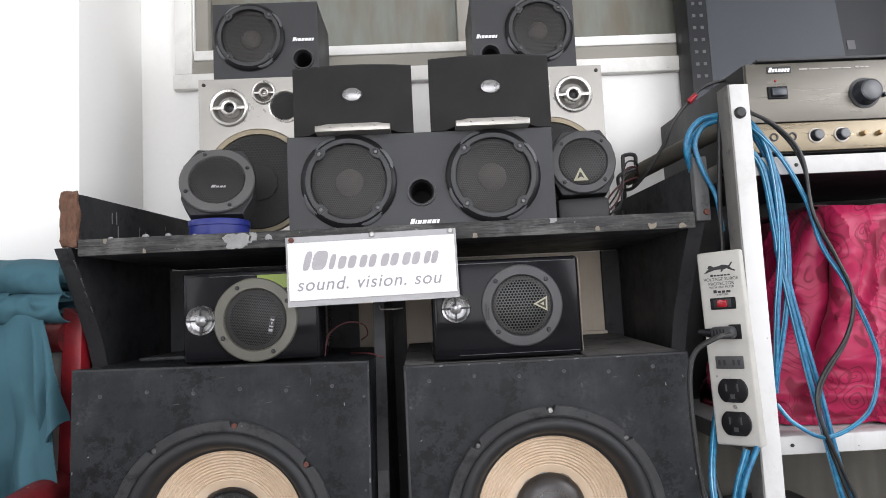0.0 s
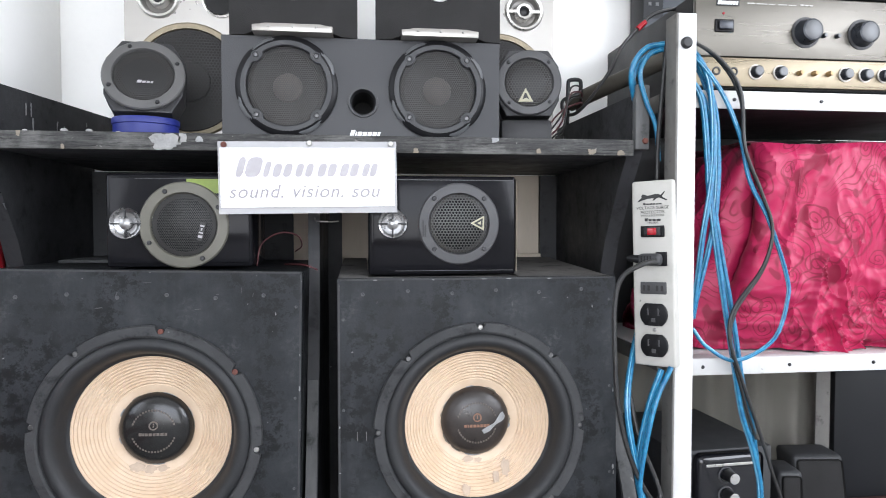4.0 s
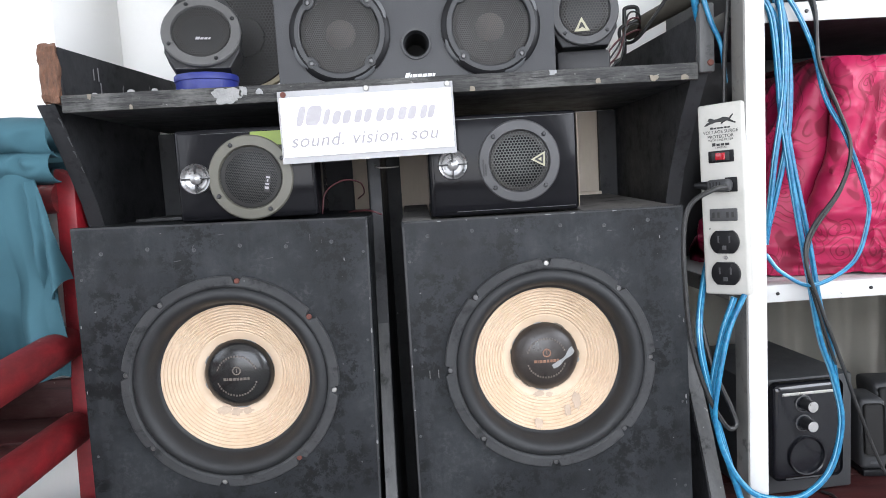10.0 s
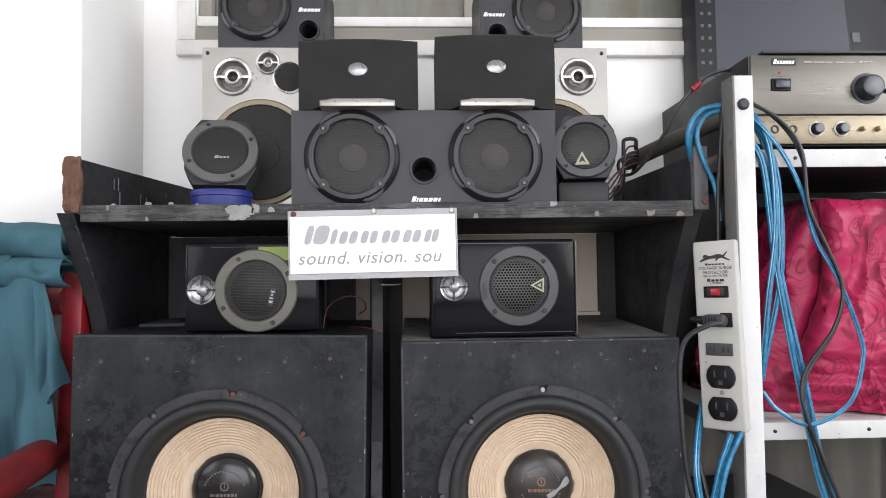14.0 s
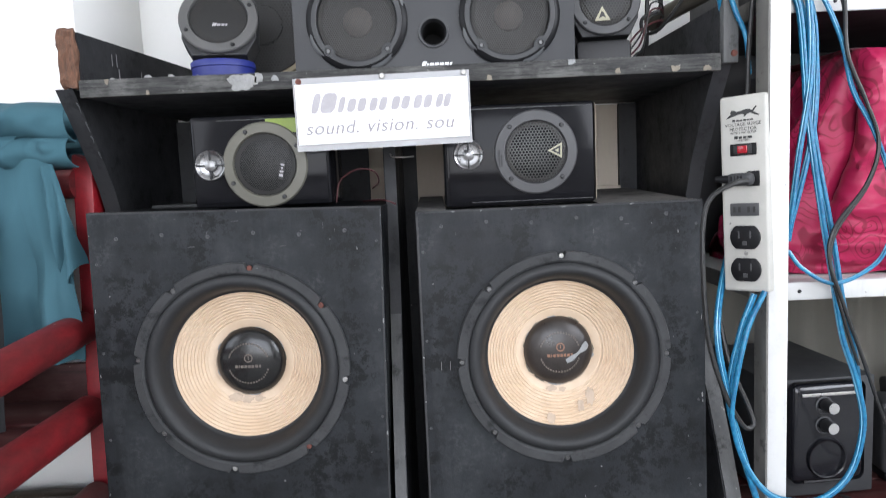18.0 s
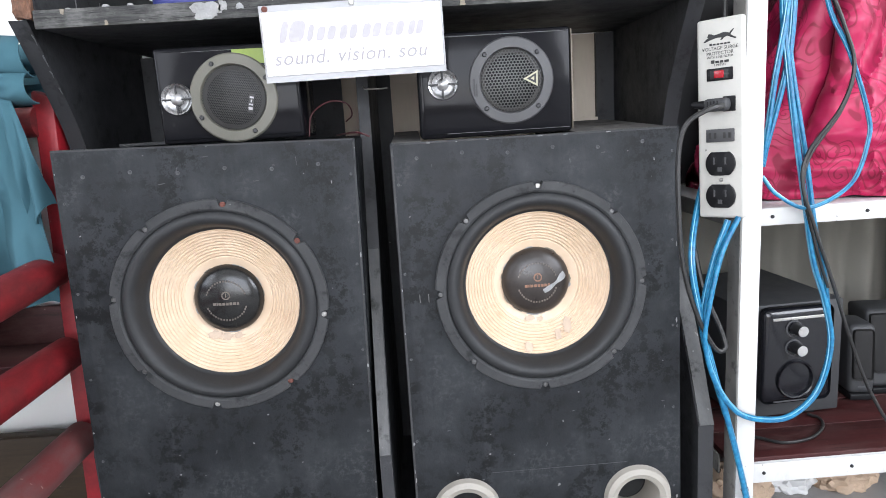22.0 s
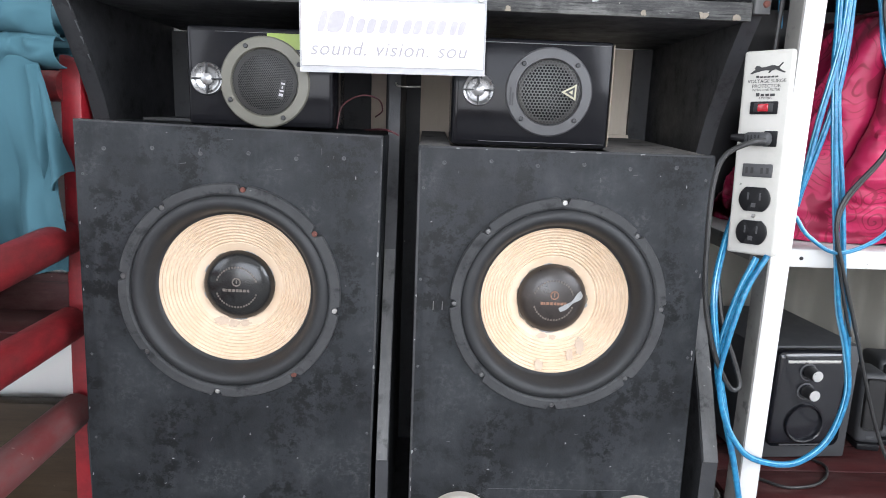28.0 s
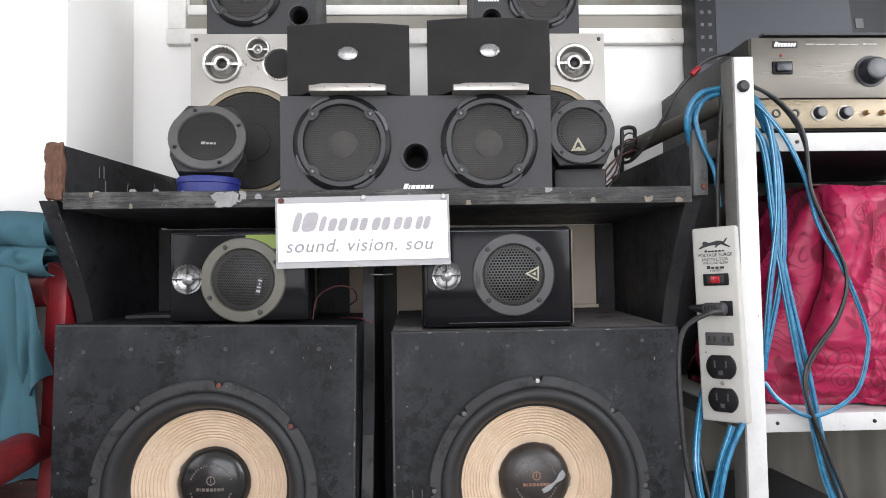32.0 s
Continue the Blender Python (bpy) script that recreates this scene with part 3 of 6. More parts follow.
def open_box(x0, x1, y0, y1, z0, z1):
    """A box with no front."""
    bm = box(x0, x1, y0, y1, z0, z1)
    front = [f for f in bm.faces if all(abs(v.co.y - y0) < 1e-6 for v in f.verts)]
    bmesh.ops.delete(bm, geom=front, context="FACES_ONLY")
    return bm


def letters(text, size, material, parent, at, name="lettering", shear=0.0, space=1.0, align="CENTER", rz=0.0, label=""):
    """Flat lettering that faces minus y."""
    cu = bpy.data.curves.new(name, "FONT")
    cu.body, cu.size, cu.align_x, cu.align_y, cu.shear, cu.space_character = text, size, align, "CENTER", shear, space
    cu.extrude = 0.0001
    tmp = bpy.data.objects.new("tmp", cu)
    scene.collection.objects.link(tmp)
    me = bpy.data.meshes.new_from_object(tmp.evaluated_get(bpy.context.evaluated_depsgraph_get()))
    bpy.data.objects.remove(tmp)
    me.materials.clear()
    me.materials.append(material)
    ob = new(name, me)
    ob.parent = parent
    ob.matrix_local = pose(*at, 90, 0, 0) @ pose(0, 0, 0, 0, 0, rz)
    if label:
        ob["label"] = label
    return ob


def screw(parent, x, y, z, r=0.0035, material=None, name="screw"):
    bm = lathe([(0, -0.0022), (r * 0.75, -0.0020), (r, -0.0008), (r, 0.001)], 12, None, (x, y, z))
    box(x - r * 0.7, x + r * 0.7, y - 0.0027, y - 0.0021, z - r * 0.13, z + r * 0.13, 0, bm)
    return part(name, bm, material or M_SCREW, parent)


def bars(parent, name, at, width, height, material, pattern, y=0.0):
    """A word mark shown as plain strokes."""
    x = at[0] - width / 2
    total = sum(pattern)
    bm = bmesh.new()
    for k, w in enumerate(pattern):
        ww = width * w / total
        if k % 2 == 0:
            hh = height * (1.0 if k == 0 else 0.72)
            z = at[2] - height / 2
            box(x, x + ww, at[1] - 0.0006, at[1], z, z + hh, 0, bm)
        x += ww
    if name == "wordmark":
        for v in bm.verts:
            v.co.x += 0.32 * (v.co.z - at[2])
    return part(name, bm, material, parent, "", False)


# ---- the room ----
WALL_Y = 1.42
setting("floor", box(-2.3, 2.3, -2.7, 1.6, -0.1, 0.0), M_FLOOR, "bare grey cement floor", "floor")
setting("ceiling", box(-2.3, 2.3, -2.7, 1.6, 2.6, 2.7), M_CEIL, "plain off-white ceiling", "ceiling")


def wall_with_hole(name, x0, x1, z0, z1, hx0, hx1, hz0, hz1, y0, y1, material, label):
    bm = bmesh.new()
    for a in ((x0, hx0, z0, z1), (hx1, x1, z0, z1), (hx0, hx1, z0, hz0), (hx0, hx1, hz1, z1)):
        box(a[0], a[1], y0, y1, a[2], a[3], 0, bm)
    return setting(name, bm, material, label, "wall")


wall_with_hole("wall_north", -2.2, 2.2, 0, 2.6, -0.40, 0.93, 1.32, 2.05, WALL_Y, WALL_Y + 0.14, M_WALL, "white painted wall with a window")
wall_with_hole("wall_south", -2.2, 2.2, 0, 2.6, -1.25, 1.45, 0.0, 2.25, -2.62, -2.48, M_WALL, "white painted wall with a wide doorway")
# Unseen side walls, with openings made up to suit the side lamps.
bm = bmesh.new()
for y0, y1, z0, z1 in ((-2.62, -1.3, 0, 2.6), (0.3, WALL_Y + 0.14, 0, 2.6), (-1.3, 0.3, 0, 0.9), (-1.3, 0.3, 2.2, 2.6)):
    box(2.2, 2.34, y0, y1, z0, z1, 0, bm)
setting("wall_east", bm, M_WALL, "unseen white side wall with an opening added for a side lamp", "wall")
bm = bmesh.new()
for y0, y1, z0, z1 in ((-2.62, -1.1, 0, 2.6), (0.5, WALL_Y + 0.14, 0, 2.6), (-1.1, 0.5, 0, 0.9), (-1.1, 0.5, 2.2, 2.6)):
    box(-2.34, -2.2, y0, y1, z0, z1, 0, bm)
setting("wall_west", bm, M_WALL, "unseen white side wall with an opening added for a side lamp", "wall")
setting("wall_column", box(-2.2, -0.512, 1.16, WALL_Y, 0, 2.6, 0.003), M_WALL, "white painted wall section standing proud", "wall")

# window in the north wall
win = thing("window_1", (0, WALL_Y, 1.32), "white painted wooden window with dusty glass panes", "window", "", "structure")
part("window_sill", box(-0.44, 0.97, -0.020, -0.001, -0.066, -0.033, 0.003), M_TRIM, win, "projecting white painted sill")
part("sill_board", box(-0.435, 0.965, -0.004, -0.001, -0.032, -0.001), M_CURTAIN, win, "beige recessed board")
part("window_frame", box(-0.40, 0.93, -0.008, 0.06, 0.000, 0.022, 0.003), M_TRIM, win)
part("window_frame", box(-0.44, -0.402, -0.010, 0.06, -0.030, 0.75, 0.003), M_TRIM, win)
part("window_frame", box(0.931, 0.97, -0.010, 0.06, -0.030, 0.75, 0.003), M_TRIM, win)
part("window_frame", box(-0.401, 0.930, -0.010, 0.06, 0.732, 0.77, 0.003), M_TRIM, win)
part("mullion", box(0.172, 0.200, 0.008, 0.055, 0.0225, 0.731, 0.003), M_CURTAIN, win)
part("mullion", box(-0.400, -0.372, 0.008, 0.055, 0.0225, 0.731, 0.003), M_CURTAIN, win)
part("pane", box(-0.371, 0.171, 0.030, 0.036, 0.0225, 0.731), M_PANE, win)
part("pane", box(0.201, 0.929, 0.030, 0.036, 0.0225, 0.731), M_PANE, win)

# curtain behind the rack
bm = bmesh.new()
prev = None
for i in range(141):
    x = 0.56 + i * 0.0085
    y = 1.385 + 0.014 * math.sin(i * 0.55) + 0.008 * math.sin(i * 0.21 + 1)
    col = [bm.verts.new((x, y + 0.004 * math.sin(z * 9 + i), z)) for z in (0.0, 0.25, 0.5, 0.75, 0.86)]
    if prev:
        for a in range(4):
            bm.faces.new((prev[a], col[a], col[a + 1], prev[a + 1]))
    prev = col
bmesh.ops.solidify(bm, geom=bm.faces[:], thickness=0.002)
curtain = part("curtain", bm, M_CURTAIN, None)
tagged(curtain, "beige grey curtain hanging in soft folds", "curtain")

# ---- the old black cabinet ----
# Rubbed edge paint; on the slopes its lighter grey stands for light from above.
M_STRIP = worn_paint("rubbed_and_lit_grey_edge", (0.075, 0.076, 0.076), (0.32, 0.32, 0.31), (0.15, 0.15, 0.15), 0.65, 0.72, 0.8, (3, 3, 0.6))
cab = thing("display_cabinet", (0, 1.0, 0), "scuffed black wooden cabinet with a shelf and flared sides", "cabinet")
SH = 0.894
part("shelf", box(-0.432, 0.483, 0.006, 0.40, SH - 0.024, SH, 0.002), M_CAB, cab)
part("shelf_edge", box(-0.432, 0.483, -0.002, 0.0055, SH - 0.0255, SH - 0.001, 0.0015), M_EDGE, cab, "chipped and worn shelf edge")
flare = [(0.012, SH - 0.010), (0.010, 0.962), (0.40, 0.968), (0.40, SH - 0.010)]
bm = side_prism(flare, -0.456, -0.433)
for v in bm.verts:
    v.co.x += 0.090 * (v.co.y - 0.012)
    v.co.z = max(v.co.z, SH + 0.0004 if v.co.y > 0.1 else v.co.z)
part("side_panel", bm, M_CAB, cab)
part("side_panel", side_prism(flare, 0.484, 0.505), M_CAB, cab)
low = [(0.010, SH - 0.011), (0.40, SH - 0.011), (0.40, 0.02), (-0.025, 0.02), (-0.025, 0.225), (0.02, 0.32), (0.09, 0.45), (0.135, 0.56), (0.138, 0.66), (0.105, 0.74), (0.055, 0.82)]
low_left = [(0.010, SH - 0.011), (0.40, SH - 0.011), (0.40, 0.02), (0.035, 0.02), (0.035, 0.225), (0.06, 0.32), (0.10, 0.45), (0.137, 0.56), (0.138, 0.66), (0.105, 0.74), (0.055, 0.82)]
part("side_panel", side_prism(low_left, -0.472, -0.447), M_CAB, cab)
part("side_panel", side_prism(low, 0.480, 0.504), M_CAB, cab)
mid = [(0.12, SH - 0.026), (0.40, SH - 0.026), (0.40, 0.02), (-0.035, 0.02), (-0.035, 0.222), (0.0, 0.335), (0.04, 0.44), (0.10, 0.60)]
part("partition", side_prism(mid, -0.0145, 0.0035), M_CAB, cab)
slope = [(-0.0255, 0.226), (0.0195, 0.321), (0.0895, 0.451), (0.0865, 0.453), (0.0165, 0.323), (-0.0285, 0.228)]
for k, (y0, z0, y1, z1) in enumerate(((0.022, 0.865, 0.031, 0.852), (0.040, 0.839, 0.050, 0.825), (0.054, 0.819, 0.060, 0.810), (0.070, 0.796, 0.076, 0.787))):
    wob = 0.0012 * (k % 2)
    part("paint_chip", tube([(-0.4495 + wob, y0 - 0.0008, z0), (-0.4480, (y0 + y1) / 2 - 0.0012, (z0 + z1) / 2), (-0.4490 + wob, y1 - 0.0008, z1)], 0.0012, 6, 4, None, 0.0006), M_FACET, cab, "", False)
# Strip paints the lit look of the upward-facing slope.
part("edge_strip", side_prism(slope, 0.481, 0.503), M_STRIP, cab, "slanting edge, lighter grey for the light falling on it")
slope = [(-0.0355, 0.223), (-0.0005, 0.336), (0.0395, 0.441), (0.0695, 0.521), (0.0665, 0.523), (0.0365, 0.443), (-0.0035, 0.338), (-0.0385, 0.225)]
part("edge_strip", side_prism(slope, -0.0135, 0.0025), M_STRIP, cab, "slanting edge, lighter grey for the light falling on it")
part("back_board", box(-0.446, -0.066, 0.385, 0.398, 0.03, SH - 0.026), M_CAB, cab)
part("back_board", box(0.444, 0.479, 0.385, 0.398, 0.03, SH - 0.026), M_CAB, cab)
part("back_board", box(-0.036, 0.031, 0.385, 0.398, 0.03, SH - 0.026), M_CAB, cab)
# Sheet added to give a beige tone in the gap between the back boards.
part("rear_sheet", box(-0.450, 0.483, 0.4005, 0.4055, 0.03, SH - 0.026), M_BEIGE_SHEET, cab, "beige sheet added behind the boards")
# Pale strip added in place of a ledge further back.
part("batten", box(0.300, 0.440, 0.366, 0.384, 0.694, 0.7045, 0.001), M_BEIGE_SHEET, cab, "pale strip added along the back edge")
part("base_board", box(-0.446, 0.479, 0.0, 0.384, 0.02, 0.044), M_CAB, cab)
bm = box(-0.459, -0.434, 0.000, 0.011, SH - 0.012, 0.966, 0.003)
bmesh.ops.subdivide_edges(bm, edges=bm.edges[:], cuts=7, use_grid_fill=True)
for v in bm.verts:
    v.co += Vector((0.0045 * noise.noise(v.co * 130), 0.0045 * noise.noise(v.co * 110 + Vector((3, 1, 2))), 0.004 * noise.noise(v.co * 90)))
part("broken_edge", bm, M_RAW, cab, "splintered raw wood at the panel's broken end", False)
part("edge_strip", box(0.484, 0.506, -0.006, 0.009, SH - 0.016, 0.976, 0.002), M_STRIP, cab, "worn grey edge strip")
part("strip_bolt", lathe([(0, -0.004), (0.004, -0.003), (0.0048, 0.0)], 16, None, (0.499, -0.006, SH - 0.003)), M_RUST, cab)
M_WHITESMEAR = surface("old_white_paint_patch", (0.235, 0.235, 0.23), 0.7, 0, 0.45, 50, 300, 0.5)
rng = random.Random(4)
for x0, w, top, m in ((-0.222, 0.044, 0.0, M_WHITESMEAR), (-0.184, 0.013, 0.5, M_WHITESMEAR), (-0.160, 0.011, 0.3, M_PAINTSMEAR), (0.330, 0.008, -0.75, M_CHIP), (0.410, 0.013, -0.75, M_CHIP), (0.146, 0.008, -0.95, M_CHIP), (-0.338, 0.005, -1.0, M_CHIP), (0.262, 0.012, 0.9, M_PAINTSMEAR), (0.456, 0.012, -0.85, M_CHIP), (-0.395, 0.006, 0.9, M_CHIP)):
    cz = SH - 0.013 + top * 0.0095
    hh = 0.0125 if w > 0.03 else (0.0075 if w > 0.012 and abs(top) < 0.6 else 0.0042)
    out = []
    for k in range(34):
        a = 2 * math.pi * k / 34
        sq = (abs(math.cos(a)) ** 5 + abs(math.sin(a)) ** 5) ** -0.2
        r = sq * (rng.uniform(0.72, 1.0) - 0.12 * math.sin(3 * a + x0 * 40))
        out.append((x0 + w * (0.5 + 0.5 * r * math.cos(a)), min(SH - 0.0012, max(SH - 0.0253, cz + hh * r * math.sin(a)))))
    part("paint_chip", prism(out, -0.0028, -0.0021), m, cab, "", False)
for x0, y0, r in ((-0.339, 0.012, 0.0042), (-0.305, 0.010, 0.0036), (-0.392, 0.016, 0.0030), (-0.270, 0.020, 0.0026)):
    bm = bmesh.new()
    bmesh.ops.create_icosphere(bm, subdivisions=2, radius=r)
    for v in bm.verts:
        v.co = Vector((x0 + v.co.x * 1.3, y0 + v.co.y, SH + max(-0.0003, v.co.z * 0.75 + 0.4 * r)))
    part("paint_drop", bm, M_WHITESMEAR, cab, "dried white paint drop")


rng = random.Random(21)
for k in range(7):
    dy, dz, ln = rng.uniform(0.05, 0.30), rng.uniform(0.925, 0.955), rng.uniform(0.006, 0.024)
    px = -0.4326 + 0.090 * (dy - 0.012)
    part("paint_drip", box(px, px + 0.0004, dy, dy + rng.uniform(0.0015, 0.004), dz - ln, dz, 0.0), M_PAINTSMEAR, cab, "", False)


# ---- subwoofers ----
def cone_depth(r):
    return 0.0185 + 0.0260 * (max(0.0, 0.1125 - r) / 0.0605) ** 0.9


def dome_y(r):
    """Depth of the dust cap's domed face at a radius."""
    return 0.0450 - 0.0205 * math.sqrt(max(0.0, 1 - (r / 0.0523) ** 2)) ** 0.85


def big_driver(parent, x, y, z, rusty):
    phase = 0.125 if rusty else 0.0
    bm = bmesh.new()
    rings = []
    for k in range(256):
        a = 2 * math.pi * k / 256
        near = abs((a - phase + math.pi / 8) % (math.pi / 4) - math.pi / 8) * 0.1475
        cut = 0.156 if near > 0.0048 else 0.1495 - math.sqrt(max(0.0, 0.0048 ** 2 - near ** 2)) * 0.8
        prof = ((cut, 0.002), (cut, -0.0065), (min(0.1545, cut - 0.0003), -0.0085), (0.1432, -0.0092), (0.1405, -0.0075), (0.138, -0.003))
        rings.append([bm.verts.new((x + r * math.sin(a), y + d, z + r * math.cos(a))) for r, d in prof])
    for p, q in zip(rings, rings[1:] + rings[:1]):
        for i in range(5):
            bm.faces.new((p[i], q[i], q[i + 1], p[i + 1]))
    bmesh.ops.recalc_face_normals(bm, faces=bm.faces)
    frame_ob = part("driver_frame", bm, M_RING, parent, "dusty grey-black speaker ring with screw notches", False)
    part("surround", lathe([(0.1405, -0.0030), (0.1385, -0.0068), (0.1350, -0.0098), (0.1305, -0.0112), (0.1260, -0.0102), (0.1220, -0.0066), (0.1185, 0.0000), (0.1160, 0.0080), (0.1140, 0.0150), (0.1120, 0.0185), (0.1095, 0.0200)], 80, None, (x, y, z)), M_FOAM, frame_ob, "black rubber half-roll surround")
    prof = []
    for k in range(97):
        r = 0.1125 - k * (0.1125 - 0.0500) / 96
        wave = 0.0011 * math.sin(k * 2 * math.pi / 7.0) if 5 < k < 74 else 0
        prof.append((r, cone_depth(r) + wave))
    part("cone", lathe(prof, 168, None, (x, y, z)), M_CREAM, frame_ob, "cream pulp cone with ring ripples")
    part("dust_cap", lathe([(0.0528, 0.0455)] + [(r, dome_y(r)) for r in (0.0520, 0.0505, 0.048, 0.044, 0.038, 0.030, 0.021, 0.011, 0.0)], 56, None, (x, y, z)), M_CAP if rusty else M_CAP_DUSTY, frame_ob, "glossy black dust cap" if rusty else "dusty brown-black dust cap")
    print_mat = M_EMBLEM if rusty else M_EMBLEM_ORANGE
    # the maker's mark: a ring round a small upright bar, a row of strokes, and two arcs of small marks, all lying on the dome
    bm = bmesh.new()
    for px, w in ((-0.0195, 0.0042), (-0.0142, 0.0016), (-0.0112, 0.0042), (-0.0056, 0.0042), (0.0000, 0.0036), (0.0050, 0.0036), (0.0100, 0.0044), (0.0158, 0.0030)):
        d = dome_y(math.hypot(px + w / 2, 0.004)) - 0.0004
        box(x + px, x + px + w, y + d - 0.0004, y + d + 0.0006, z - 0.0060, z - 0.0020, 0, bm)
    part("emblem", bm, print_mat, frame_ob, "", False)
    bm = lathe([(0.0046, 0.0004), (0.0048, -0.0008), (0.0064, -0.0008), (0.0066, 0.0006)], 24, None, (x + 0.0005, y + dome_y(0.009), z + 0.0085))
    box(x - 0.0001, x + 0.0011, y + dome_y(0.009) - 0.0008, y + dome_y(0.009) + 0.0004, z + 0.0062, z + 0.0120, 0, bm)
    part("emblem", bm, print_mat, frame_ob)
    bm = bmesh.new()
    for k in range(44):
        if k % 22 in (0, 1, 20, 21):
            continue
        a = 2 * math.pi * (k + 11.5) / 44
        rr, d = 0.0300, dome_y(0.0300)
        bx, bz = x + rr * math.sin(a), z + rr * math.cos(a)
        box(bx - 0.0010, bx + 0.0010, y + d - 0.0012, y + d + 0.0004, bz - 0.0013, bz + 0.0013, 0, bm)
    part("ring_marks", bm, M_EMBLEM, frame_ob, "two arcs of small faded marks", False)
    rg = random.Random(31 if rusty else 32)
    for k in range(13):
        a0 = 2 * math.pi * (k + rg.uniform(-0.4, 0.4)) / 13
        wide = rg.uniform(0.15, 0.55)
        out = rg.uniform(0.0002, 0.0010) * (1.0 if rusty else 2.2)
        bm = bmesh.new()
        ring = []
        for i in range(11):
            a = a0 + wide * (i / 10 - 0.5)
            bulge = out * math.sin(math.pi * (i + 0.5) / 11) * rg.uniform(0.5, 1.0)
            ring.append([bm.verts.new((x + r * math.sin(a), y + cone_depth(r) - 0.0012 - e, z + r * math.cos(a))) for r, e in ((0.0522, 0.0), (0.0530, 0.0004), (0.0533 + bulge, 0.0))])
        for p, q in zip(ring, ring[1:]):
            for i in range(2):
                bm.faces.new((p[i], q[i], q[i + 1], p[i + 1]))
        bmesh.ops.recalc_face_normals(bm, faces=bm.faces)
        part("glue_bead", bm, rg.choice((M_PAINTSMEAR, M_STAIN, M_CHIP)), frame_ob, "ragged glue round the dust cap" if k == 0 else "")
    for k in range(8):
        a = 2 * math.pi * k / 8 + phase
        sx, sz = x + 0.1488 * math.sin(a), z + 0.1488 * math.cos(a)
        rust = rusty and k in (0, 1, 3)
        screw(frame_ob, sx, y - 0.0055, sz, 0.0042, M_RUST if rust else (M_SCREW if k in ((2, 4) if rusty else (0,)) else M_SCREW_DK), "mounting_screw")
    return frame_ob


def stain(parent, x, y, z, dx, dz, w, h, seed):
    """A ragged glue stain lying on the cone round the point (dx, dz) from its middle."""
    bm = bmesh.new()
    mid = None
    rim = []
    rg = random.Random(seed)

    def put(px, pz):
        r = math.hypot(px, pz)
        return bm.verts.new((x + px, y + cone_depth(r) - 0.0017, z + pz))

    mid = put(dx, dz)
    n = 22
    inner, outer = [], []
    for k in range(n):
        a = 2 * math.pi * k / n
        q = rg.uniform(0.62, 1.0)
        outer.append(put(dx + w * q * math.cos(a), dz + h * q * math.sin(a)))
        inner.append(put(dx + w * 0.5 * q * math.cos(a), dz + h * 0.5 * q * math.sin(a)))
    for k in range(n):
        j = (k + 1) % n
        bm.faces.new((mid, inner[k], inner[j]))
        bm.faces.new((inner[k], outer[k], outer[j], inner[j]))
    bmesh.ops.recalc_face_normals(bm, faces=bm.faces)
    return part("stain", bm, M_STAIN, parent, "ragged grey glue stain")


subl = thing("subwoofer_box", (-0.2345, 0.98, 0.0), "tall black painted subwoofer box with a cream cone and rusty screws", "subwoofer", "subwoofers", "", 0.0, 0.0, 1.1)
part("cabinet_body", open_box(-0.2085, 0.2085, 0.018, 0.36, 0.045, 0.700), M_SUB, subl)
part("baffle", plate(-0.2095, 0.2080, 0.045, 0.702, 0.0, 0.0175, [(0.0, 0.470, 0.139)]), M_SUB, subl, "", False)
big_driver(subl, 0.0, 0.0, 0.470, True)
subr = thing("subwoofer_box", (0.2415, 0.966, 0.0), "tall black painted subwoofer box with cream cone and two ivory ports", "subwoofer", "subwoofers", "", 0.0, -1.6, 0.0)
part("cabinet_body", open_box(-0.2060, 0.2060, 0.018, 0.36, 0.045, 0.685), M_SUB, subr)
part("baffle", plate(-0.2060, 0.2085, 0.045, 0.687, 0.0, 0.0175, [(0.0005, 0.4655, 0.139), (-0.128, 0.120, 0.0335), (0.140, 0.117, 0.0335)]), M_SUB, subr, "", False)
M_DUSTTOP = worn_paint("dusty_box_top", (0.085, 0.081, 0.076), (0.20, 0.19, 0.18), (0.165, 0.157, 0.146), 0.8, 0.76, 0.8)
rise = [(0.0180, 0.6852), (0.360, 0.6852), (0.360, 0.7090), (0.0180, 0.6866)]
for x0, x1 in ((-0.2055, -0.1615), (0.0670, 0.2055)):
    part("top_panel", side_prism(rise, x0, x1), M_DUSTTOP, subr, "dusty grey-brown top of the box", False)
part("top_panel", box(-0.1612, 0.0667, 0.0180, 0.360, 0.6852, 0.6866), M_DUSTTOP, subr, "dusty grey-brown top of the box")
big_driver(subr, 0.0005, 0.0, 0.4655, False)
for k, (dx, dz, w, h) in enumerate(((-0.026, -0.055, 0.012, 0.007), (-0.008, -0.059, 0.013, 0.006), (0.010, -0.058, 0.010, 0.005))):
    stain(subl, 0.0, 0.0, 0.470, dx, dz, w, h, k)
for k, (dx, dz, w, h) in enumerate(((-0.012, -0.058, 0.010, 0.005), (0.004, -0.060, 0.007, 0.004), (-0.017, -0.099, 0.008, 0.010), (0.029, -0.083, 0.006, 0.011), (0.044, -0.070, 0.008, 0.015))):
    stain(subr, 0.0005, 0.0, 0.4655, dx, dz, w, h, 10 + k)
bm = bmesh.new()
last = None
